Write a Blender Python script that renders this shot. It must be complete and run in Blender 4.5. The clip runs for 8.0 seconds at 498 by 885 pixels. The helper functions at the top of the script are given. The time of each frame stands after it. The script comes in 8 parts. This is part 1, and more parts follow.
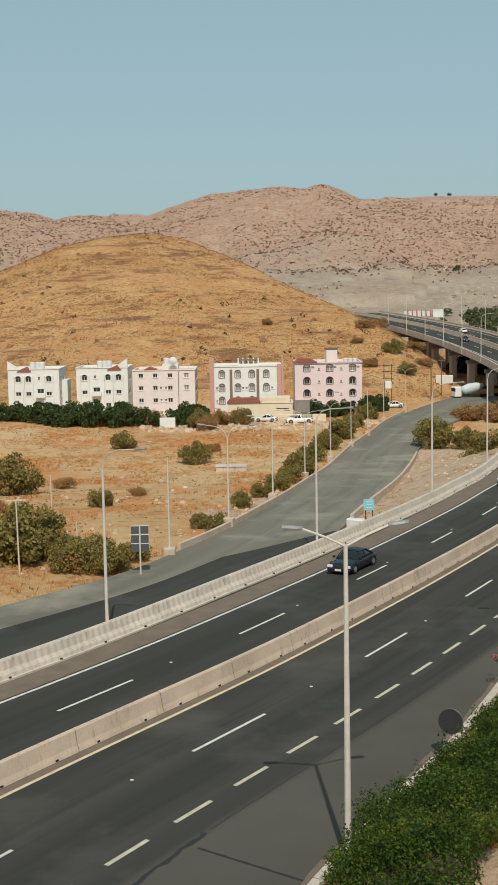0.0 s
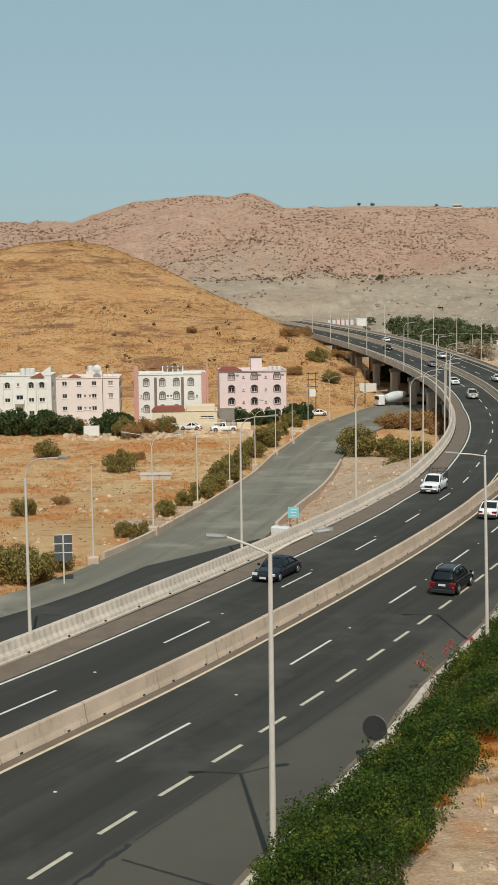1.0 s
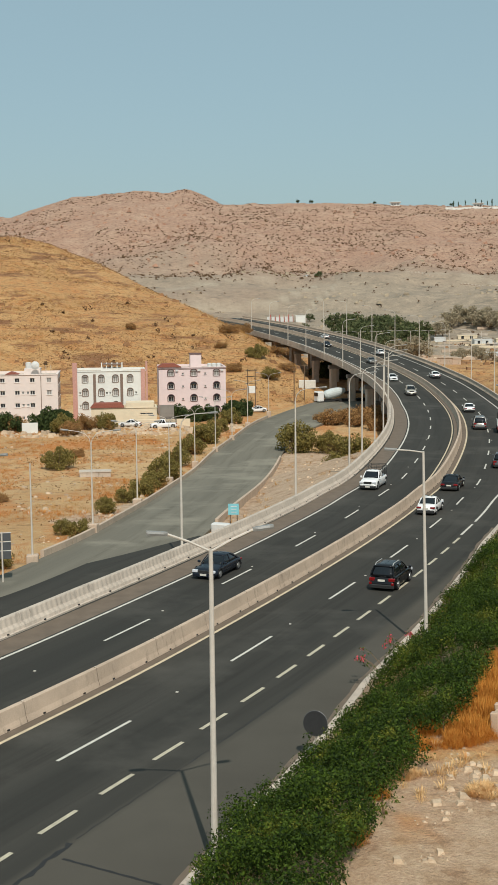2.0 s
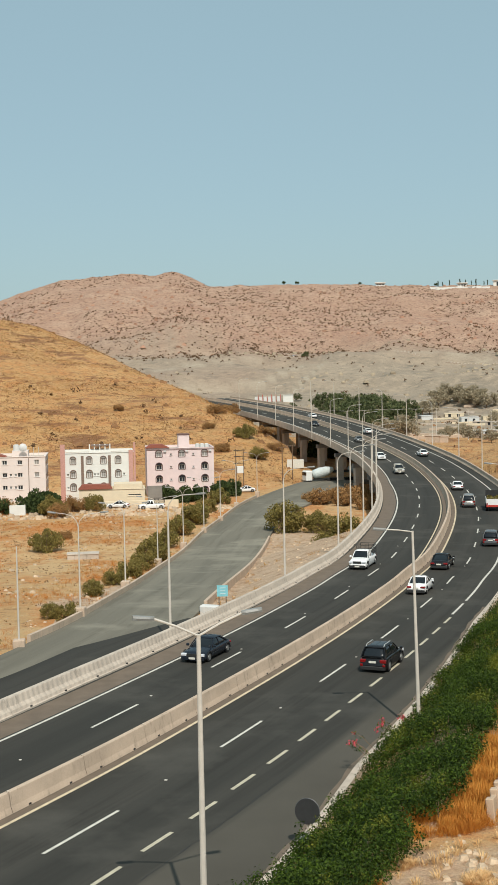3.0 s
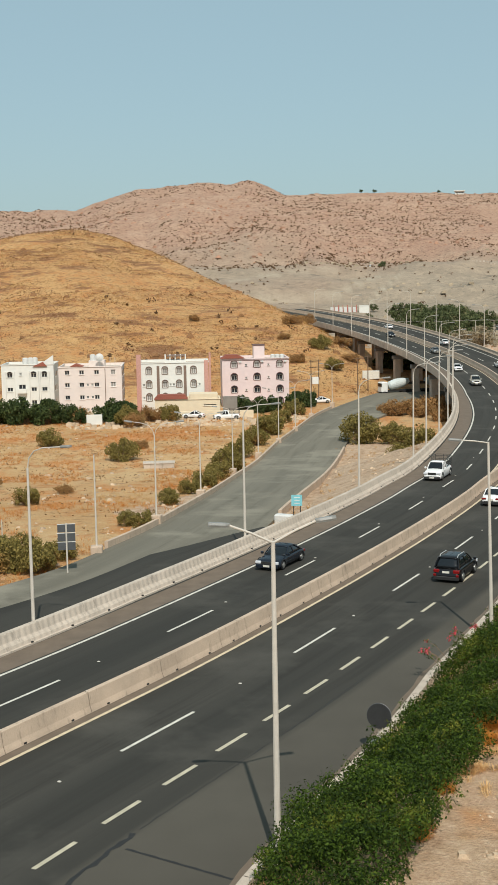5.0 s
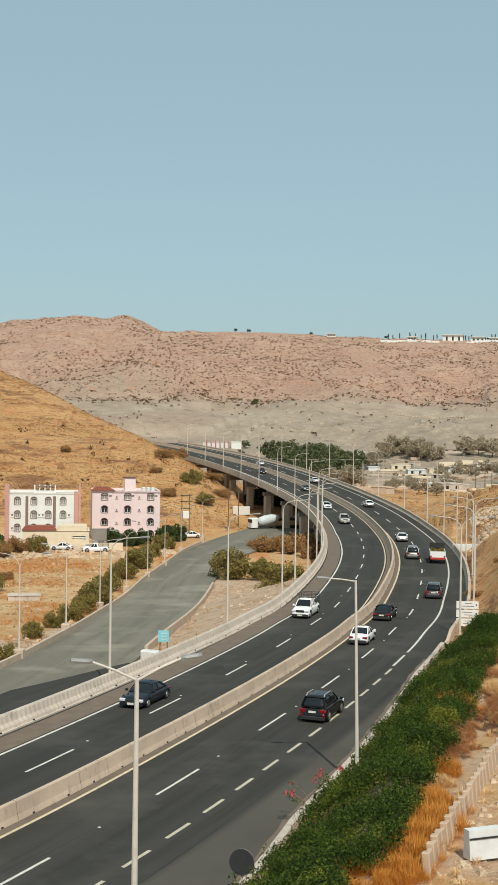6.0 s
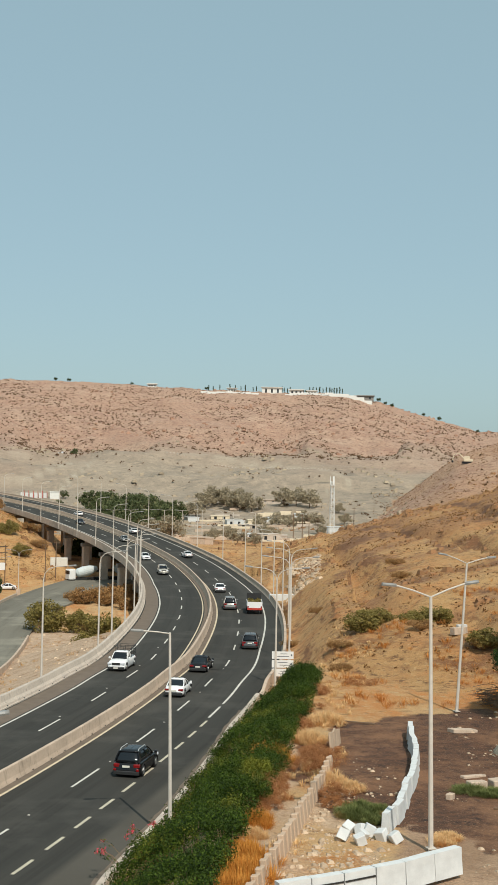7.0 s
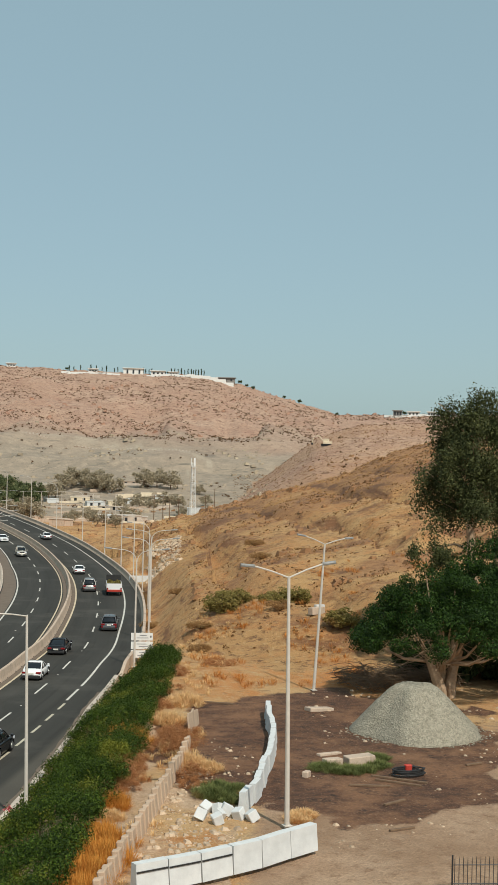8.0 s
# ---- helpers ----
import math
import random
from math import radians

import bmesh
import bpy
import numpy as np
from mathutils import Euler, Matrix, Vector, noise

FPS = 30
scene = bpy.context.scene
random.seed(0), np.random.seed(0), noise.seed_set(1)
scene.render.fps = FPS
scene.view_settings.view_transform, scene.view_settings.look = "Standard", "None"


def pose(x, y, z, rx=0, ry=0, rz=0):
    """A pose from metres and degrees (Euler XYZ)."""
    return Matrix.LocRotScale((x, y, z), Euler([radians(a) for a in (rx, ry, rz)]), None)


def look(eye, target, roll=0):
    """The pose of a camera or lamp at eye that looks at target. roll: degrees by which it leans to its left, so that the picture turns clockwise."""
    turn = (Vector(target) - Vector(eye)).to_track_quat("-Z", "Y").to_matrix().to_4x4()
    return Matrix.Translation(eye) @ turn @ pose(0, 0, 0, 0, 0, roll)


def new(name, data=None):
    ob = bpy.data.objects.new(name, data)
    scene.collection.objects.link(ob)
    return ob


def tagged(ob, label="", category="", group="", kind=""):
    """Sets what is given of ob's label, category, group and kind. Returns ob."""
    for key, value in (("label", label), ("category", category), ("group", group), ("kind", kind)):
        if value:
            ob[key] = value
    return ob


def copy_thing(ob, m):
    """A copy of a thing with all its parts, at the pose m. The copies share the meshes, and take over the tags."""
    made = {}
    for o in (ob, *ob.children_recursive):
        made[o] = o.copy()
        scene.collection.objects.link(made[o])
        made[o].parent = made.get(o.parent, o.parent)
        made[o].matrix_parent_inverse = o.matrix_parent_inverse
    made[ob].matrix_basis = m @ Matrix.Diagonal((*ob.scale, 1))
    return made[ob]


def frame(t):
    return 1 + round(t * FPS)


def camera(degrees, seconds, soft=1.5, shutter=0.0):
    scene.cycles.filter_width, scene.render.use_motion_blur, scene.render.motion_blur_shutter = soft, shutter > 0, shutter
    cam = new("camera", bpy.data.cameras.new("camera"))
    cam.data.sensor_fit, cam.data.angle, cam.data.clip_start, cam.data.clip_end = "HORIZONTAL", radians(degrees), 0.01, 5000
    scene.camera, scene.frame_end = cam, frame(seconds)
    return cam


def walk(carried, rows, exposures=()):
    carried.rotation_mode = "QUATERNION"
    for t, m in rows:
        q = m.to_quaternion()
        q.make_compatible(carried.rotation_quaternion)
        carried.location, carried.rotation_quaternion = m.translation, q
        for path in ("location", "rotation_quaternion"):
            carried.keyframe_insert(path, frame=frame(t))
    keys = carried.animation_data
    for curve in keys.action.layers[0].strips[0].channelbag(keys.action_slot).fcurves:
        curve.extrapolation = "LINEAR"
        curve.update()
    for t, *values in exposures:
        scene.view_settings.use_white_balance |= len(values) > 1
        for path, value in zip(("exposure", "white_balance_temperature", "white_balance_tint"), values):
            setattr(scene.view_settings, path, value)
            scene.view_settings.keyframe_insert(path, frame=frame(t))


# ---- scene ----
cam = camera(22.14, 8.0, 0.95)
PATH = [
    (0.0, pose(-0.14, -0.36, 19.48, 83.314, 0.985, 0.182)),
    (0.5, pose(-0.12, -0.33, 19.46, 83.752, 1.260, -1.246)),
    (1.0, pose(-0.12, -0.26, 19.46, 83.631, 0.690, -3.190)),
    (1.5, pose(-0.11, -0.26, 19.48, 82.866, 0.219, -4.918)),
    (1.7, pose(-0.15, -0.36, 19.47, 82.789, 0.227, -5.557)),
    (2.8, pose(-0.09, 0.10, 19.51, 86.931, 1.009, -6.233)),
    (3.0, pose(-0.05, 0.09, 19.51, 87.029, 1.080, -6.470)),
    (3.5, pose(-0.04, 0.00, 19.55, 87.102, 1.211, -6.790)),
    (4.0, pose(-0.14, -0.16, 19.58, 83.964, 1.169, -6.453)),
    (4.2, pose(-0.11, -0.22, 19.58, 82.817, 0.888, -4.779)),
    (5.3, pose(-0.04, 0.15, 19.38, 83.511, 1.052, -3.043)),
    (5.5, pose(0.02, 0.27, 19.36, 85.733, 0.692, -4.921)),
    (6.0, pose(0.01, 0.21, 19.44, 89.115, -0.803, -8.764)),
    (6.5, pose(0.10, 0.02, 19.50, 90.718, -1.268, -13.471)),
    (7.0, pose(0.27, 0.06, 19.53, 91.511, -1.124, -16.830)),
    (7.5, pose(0.41, 0.27, 19.45, 90.589, -1.251, -19.984)),
    (8.0, pose(0.39, 0.20, 19.51, 90.816, -1.378, -23.074)),
]
walk(cam, PATH, ((0.0, -0.05), (1.7, -0.05), (3.0, 0.11), (5.3, 0.1), (6.0, 0.13), (6.5, 0.12), (7.0, 0.12), (7.5, 0.12), (8.0, 0.02)))

# ---- light ----
world = bpy.data.worlds.new("world")
scene.world = world
world.use_nodes = True
wn = world.node_tree
sky = wn.nodes.new("ShaderNodeTexSky")
sky.sky_type = 'NISHITA'
sky.sun_disc = False
sky.sun_elevation = radians(50)
sky.sun_rotation = radians(178)
sky.altitude = 600
sky.air_density = 1.0
sky.dust_density = 3.0
sky.ozone_density = 1.0
wn.nodes["Background"].inputs["Strength"].default_value = 0.12
haze = wn.nodes.new("ShaderNodeMix")
haze.data_type = "RGBA"
haze.inputs[0].default_value = 0.68
haze.inputs[7].default_value = (2.8, 4.1, 4.3, 1)
wn.links.new(sky.outputs[0], haze.inputs[6])
wn.links.new(haze.outputs[2], wn.nodes["Background"].inputs["Color"])
sun = new("sun", bpy.data.lights.new("sun", "SUN"))
sun.data.energy = 3.3
sun.data.angle = radians(0.53)
sun.data.color = (1.0, 0.94, 0.84)
sun.matrix_world = look((3, -42, 50), (0, 0, 0))


# ---- materials ----
def lin(r, g, b):
    """Linear colour from 0-255 display values."""
    return tuple(((c / 255) / 12.92 if c / 255 <= 0.04045 else ((c / 255 + 0.055) / 1.055) ** 2.4) for c in (r, g, b)) + (1,)


class Mat:
    """A small wrapper for building node materials."""

    def __init__(self, name, rough=0.8, metal=0.0):
        self.m = bpy.data.materials.new(name)
        self.m.use_nodes = True
        self.t = self.m.node_tree
        self.b = self.t.nodes["Principled BSDF"]
        self.b.inputs["Roughness"].default_value = rough
        self.b.inputs["Metallic"].default_value = metal
        self.pos = self.t.nodes.new("ShaderNodeTexCoord").outputs["Object"]

    def node(self, kind, **inputs):
        n = self.t.nodes.new(kind)
        for key, v in inputs.items():
            key = key.replace("_", " ")
            if hasattr(v, "is_output"):
                self.t.links.new(v, n.inputs[key])
            else:
                n.inputs[key].default_value = v
        return n

    def noise(self, scale, detail=4.0, rough=0.6, vec=None, stretch=None):
        v = vec or self.pos
        if stretch:
            mp = self.node("ShaderNodeMapping", Vector=v)
            mp.inputs["Scale"].default_value = stretch
            v = mp.outputs[0]
        n = self.node("ShaderNodeTexNoise", Vector=v, Scale=scale, Detail=detail, Roughness=rough)
        return n.outputs["Fac"]

    def ramp(self, fac, a, b):
        n = self.node("ShaderNodeMapRange", Value=fac)
        n.inputs["From Min"].default_value, n.inputs["From Max"].default_value = a, b
        return n.outputs[0]

    def mix(self, fac, a, b, blend="MIX"):
        n = self.t.nodes.new("ShaderNodeMix")
        n.data_type, n.blend_type = "RGBA", blend
        for idx, v in ((0, fac), (6, a), (7, b)):
            if hasattr(v, "is_output"):
                self.t.links.new(v, n.inputs[idx])
            else:
                n.inputs[idx].default_value = v
        return n.outputs[2]

    def attr(self, name):
        n = self.t.nodes.new("ShaderNodeAttribute")
        n.attribute_name = name
        return n.outputs["Fac"]

    def random(self):
        return self.t.nodes.new("ShaderNodeObjectInfo").outputs["Random"]

    def island(self):
        return self.t.nodes.new("ShaderNodeNewGeometry").outputs["Random Per Island"]

    def color(self, v):
        if hasattr(v, "is_output"):
            self.t.links.new(v, self.b.inputs["Base Color"])
        else:
            self.b.inputs["Base Color"].default_value = v
        return self

    def bump(self, h, strength=0.4, dist=0.05):
        n = self.node("ShaderNodeBump", Height=h, Strength=strength, Distance=dist)
        self.t.links.new(n.outputs[0], self.b.inputs["Normal"])
        return self


def simple(name, rgb, rough=0.7, metal=0.0, scale=3.0, vary=0.18, bump=0.15, dist=0.02, fine=25.0):
    """A surface with blotches and grain at two scales."""
    m = Mat(name, rough, metal)
    c = lin(*rgb)
    dark = tuple(v * (1 - vary) for v in c[:3]) + (1,)
    light = tuple(min(1, v * (1 + vary * 0.6)) for v in c[:3]) + (1,)
    f = m.ramp(m.noise(scale), 0.3, 0.7)
    g = m.ramp(m.noise(fine, 2), 0.3, 0.7)
    col = m.mix(f, dark, light)
    col = m.mix(0.25, col, m.mix(g, dark, light))
    m.color(col)
    if bump:
        m.bump(g, bump, dist)
    return m.m


def stone_mat(name, rgb):
    """Loose stones that differ one by one."""
    m = Mat(name, 0.95)
    c = lin(*rgb)
    tone = lambda k: tuple(min(1, v * k) for v in c[:3]) + (1,)
    col = m.mix(m.island(), tone(0.55), tone(1.15))
    col = m.mix(0.35, col, m.mix(m.ramp(m.noise(9, 4, 0.7), 0.35, 0.65), tone(0.6), tone(1.2)))
    m.color(col)
    m.bump(m.noise(14, 4, 0.7), 0.5, 0.05)
    return m.m


# ---- road plan: x, y of the yellow line beside the median; heights rise along the viaduct ----
PLAN = [(-75, -60), (-45, -11), (-22, 28), (-10.4, 47.0), (0.17, 63.2), (8.03, 76.5), (14.1, 87.3), (20.0, 98.4), (25.74, 110), (29.3, 118),
        (35.6, 132.7), (46.6, 166), (54.7, 197), (61, 229), (64.2, 255), (65.2, 275), (65.3, 297), (64.6, 320), (62.2, 360), (56.5, 406),
        (47, 455), (33, 510)]


def smooth(a, b, v):
    k = np.clip((np.asarray(v, float) - a) / (b - a), 0, 1)
    return k * k * (3 - 2 * k)


def spline(points, step=1.0):
    """Centripetal-like Catmull-Rom through the points, evenly resampled."""
    p = np.array(points, float)
    p = np.vstack([2 * p[0] - p[1], p, 2 * p[-1] - p[-2]])
    out = []
    for i in range(1, len(p) - 2):
        u = np.linspace(0, 1, 40, endpoint=False)[:, None]
        a, b, c, d = p[i - 1], p[i], p[i + 1], p[i + 2]
        out.append(0.5 * (2 * b + (c - a) * u + (2 * a - 5 * b + 4 * c - d) * u ** 2 + (3 * b - a - 3 * c + d) * u ** 3))
    out = np.vstack(out + [p[-2][None]])
    for _ in range(60):
        out[1:-1] = 0.25 * out[:-2] + 0.5 * out[1:-1] + 0.25 * out[2:]
    d = np.r_[0, np.cumsum(np.hypot(*np.diff(out[:, :2], axis=0).T))]
    s = np.arange(0, d[-1], step)
    return np.stack([np.interp(s, d, out[:, k]) for k in range(out.shape[1])], 1)


ROAD = spline(PLAN)
TAN = np.gradient(ROAD, axis=0)
TAN /= np.hypot(TAN[:, 0], TAN[:, 1])[:, None]
NS = len(ROAD)


def road_z(y):
    u = np.maximum(np.asarray(y, float) - 222, 0)
    return 0.042 * u * (1 - np.exp(-u / 35))


def widen(y):
    return 1 + 0.13 * smooth(270, 420, y)


def on_road(s, off, up=0.0):
    """The place at s metres along the plan and off metres to its right."""
    s = np.clip(np.asarray(s, float), 0, NS - 1.001)
    k = np.arange(NS)
    x, y = np.interp(s, k, ROAD[:, 0]), np.interp(s, k, ROAD[:, 1])
    tx, ty = np.interp(s, k, TAN[:, 0]), np.interp(s, k, TAN[:, 1])
    o = np.asarray(off, float) * widen(y)
    return np.stack([x + ty * o, y - tx * o, road_z(y) + up + 0 * o], -1)


def kerb_off(y):
    """How far right of the plan the kerb beside the hedge runs."""
    return np.interp(y, [30, 47.4, 54, 56.5, 60, 67, 77.5, 99.5, 112, 118], [17, 13.8, 12.9, 12.6, 12.1, 10.9, 10.2, 8.3, 8.1, 8.3])


def s_at(y):
    """How far along the plan the road passes a given y."""
    return float(np.interp(y, ROAD[:, 1], np.arange(NS)))


def heading(s):
    i = int(np.clip(s, 0, NS - 2))
    return math.degrees(math.atan2(-TAN[i, 0], TAN[i, 1]))


def road_frame(x, y):
    """Signed offset from the plan and s for arrays of places."""
    off, ss = np.empty(x.shape), np.empty(x.shape)
    for a in range(0, len(x), 20000):
        dx, dy = x[a:a + 20000, None] - ROAD[None, ::2, 0], y[a:a + 20000, None] - ROAD[None, ::2, 1]
        i = np.argmin(dx * dx + dy * dy, 1)
        n = np.arange(len(i))
        off[a:a + 20000] = dx[n, i] * TAN[::2][i, 1] - dy[n, i] * TAN[::2][i, 0]
        ss[a:a + 20000] = 2 * i
    return off, ss


# ---- mesh helpers ----
class Shape:
    """Collects vertices and faces of one mesh."""

    def __init__(self):
        self.v, self.f = [], []

    def add(self, verts, faces, m=None):
        n = len(self.v)
        self.v += [tuple(m @ Vector(p)) for p in verts] if m else [tuple(p) for p in verts]
        self.f += [tuple(i + n for i in q) for q in faces]
        return self

    def box(self, x0, x1, y0, y1, z0, z1, bevel=0.0, m=None):
        if bevel:
            b = min(bevel, (x1 - x0) / 2.1, (y1 - y0) / 2.1, (z1 - z0) / 2.1)
            ring = [(x0 + b, y0), (x1 - b, y0), (x1, y0 + b), (x1, y1 - b), (x1 - b, y1), (x0 + b, y1), (x0, y1 - b), (x0, y0 + b)]
            inner = [(min(max(x, x0 + b), x1 - b), min(max(y, y0 + b), y1 - b)) for x, y in ring]
            v = [(x, y, z0) for x, y in ring] + [(x, y, z1 - b) for x, y in ring] + [(x, y, z1) for x, y in inner]
            f = [tuple(range(7, -1, -1)), tuple(range(16, 24))]
            for k in (0, 8):
                f += [(k + i, k + (i + 1) % 8, k + 8 + (i + 1) % 8, k + 8 + i) for i in range(8)]
            return self.add(v, f, m)
        v = [(x, y, z) for z in (z0, z1) for x, y in ((x0, y0), (x1, y0), (x1, y1), (x0, y1))]
        return self.add(v, [(3, 2, 1, 0), (4, 5, 6, 7), (0, 1, 5, 4), (1, 2, 6, 5), (2, 3, 7, 6), (3, 0, 4, 7)], m)

    def tube(self, path, radii, sides=8, cap=True, m=None):
        """A tapered tube along a path of points."""
        pts = [Vector(p) for p in path]
        if not isinstance(radii, (list, tuple)):
            radii = [radii] * len(pts)
        rings, ref = [], None
        for i, p in enumerate(pts):
            d = (pts[min(i + 1, len(pts) - 1)] - pts[max(i - 1, 0)]).normalized()
            if ref is None:
                ref = d.orthogonal().normalized()
            ref = (ref - d * ref.dot(d)).normalized()
            w = d.cross(ref)
            rings.append([p + (ref * math.cos(a) + w * math.sin(a)) * radii[i] for a in (2 * math.pi * k / sides for k in range(sides))])
        v = [q for r in rings for q in r]
        f = [(i * sides + k, i * sides + (k + 1) % sides, (i + 1) * sides + (k + 1) % sides, (i + 1) * sides + k)
             for i in range(len(pts) - 1) for k in range(sides)]
        if cap:
            f += [tuple(range(sides - 1, -1, -1)), tuple(len(v) - sides + k for k in range(sides))]
        return self.add(v, f, m)

    def prism(self, outline, y0, y1, m=None):
        """An outline in x, z pushed from y0 to y1."""
        n = len(outline)
        v = [(x, y0, z) for x, z in outline] + [(x, y1, z) for x, z in outline]
        f = [tuple(range(n)), tuple(range(2 * n - 1, n - 1, -1))] + [(i, n + i, n + (i + 1) % n, (i + 1) % n) for i in range(n)]
        return self.add(v, f, m)

    def loft(self, rings, close=True, caps=True):
        n = len(rings[0])
        v = [p for r in rings for p in r]
        f = [(i * n + k, i * n + (k + 1) % n, (i + 1) * n + (k + 1) % n, (i + 1) * n + k)
             for i in range(len(rings) - 1) for k in range(n if close else n - 1)]
        if caps:
            f += [tuple(range(n - 1, -1, -1)), tuple(len(v) - n + k for k in range(n))]
        return self.add(v, f)

    def mesh(self, name, material, shade=False):
        me = bpy.data.meshes.new(name)
        me.from_pydata(self.v, [], self.f)
        if material:
            me.materials.append(material)
        if shade:
            me.polygons.foreach_set("use_smooth", [True] * len(me.polygons))
        me.update()
        bm = bmesh.new()
        bm.from_mesh(me)
        bmesh.ops.recalc_face_normals(bm, faces=bm.faces)
        bm.to_mesh(me)
        bm.free()
        return me


def array_mesh(name, verts, quads, material, shade=False):
    """A mesh straight from arrays of places and quads."""
    me = bpy.data.meshes.new(name)
    verts, quads = np.asarray(verts, np.float32), np.asarray(quads, np.int32)
    k = quads.shape[1]
    me.vertices.add(len(verts))
    me.vertices.foreach_set("co", verts.ravel())
    me.loops.add(quads.size)
    me.loops.foreach_set("vertex_index", quads.ravel())
    me.polygons.add(len(quads))
    me.polygons.foreach_set("loop_start", np.arange(0, quads.size, k, dtype=np.int32))
    me.polygons.foreach_set("use_smooth", np.full(len(quads), shade))
    me.materials.append(material)
    me.update(calc_edges=True)
    return me


def thing(name, label, category, m=None, group="", kind=""):
    ob = new(name)
    ob.empty_display_size = 0.3
    if m is not None:
        ob.matrix_world = m
    return tagged(ob, label, category, group, kind)


def part(name, shape, material, parent, label="", shade=False):
    me = shape.mesh(name, material, shade) if isinstance(shape, Shape) else shape
    ob = new(name, me)
    ob.parent = parent
    return tagged(ob, label)


def solid(name, shape, material, label, category, m=None, group="", kind="", shade=False):
    ob = new(name, shape.mesh(name, material, shade) if isinstance(shape, Shape) else shape)
    if m is not None:
        ob.matrix_world = m
    return tagged(ob, label, category, group, kind)


def grid_noise(x, y, seed=0):
    """Smooth value noise on a unit lattice, 0 to 1."""
    xi, yi = np.floor(x).astype(np.int64), np.floor(y).astype(np.int64)
    u, v = x - xi, y - yi
    u, v = u * u * (3 - 2 * u), v * v * (3 - 2 * v)

    def h(a, b):
        n = (a * 374761393 + b * 668265263 + seed * 974634777) & 0xFFFFFFFF
        n = ((n ^ (n >> 13)) * 1274126177) & 0xFFFFFFFF
        return ((n ^ (n >> 16)) & 0xFFFF) / 65535.0
    a, b, c, d = h(xi, yi), h(xi + 1, yi), h(xi, yi + 1), h(xi + 1, yi + 1)
    return (a * (1 - u) + b * u) * (1 - v) + (c * (1 - u) + d * u) * v


def fbm(x, y, octaves=4, seed=0):
    total, amp, out = 0.0, 1.0, 0.0
    for o in range(octaves):
        out = out + amp * grid_noise(x * 2 ** o, y * 2 ** o, seed + o)
        total, amp = total + amp, amp * 0.5
    return out / total - 0.5


# ---- ground ----
def table(az, *pairs):
    a = np.array(pairs).reshape(-1, 2)
    return np.interp(az, a[:, 0], a[:, 1])


def side_z(y):
    return -0.7 - 5.3 * smooth(92, 190, y)


EYE = 19.5
# graded tracks in the quarry: bearing and distance along each, and half width
TRACKS = [([(2.0, 700), (4.8, 725), (7.5, 750), (10.5, 778), (13.0, 765), (16, 740), (19, 705), (21.5, 660)], 9), ([(3.0, 592), (5.5, 600), (8.0, 640), (9.5, 700), (10.6, 775)], 8),
          ([(6.0, 520), (8.5, 492), (10.5, 462), (13, 440)], 7), ([(2.0, 650), (4.5, 662), (7.0, 672), (9.0, 720)], 10), ([(12, 590), (15, 575), (18, 600), (20.5, 640)], 6)]


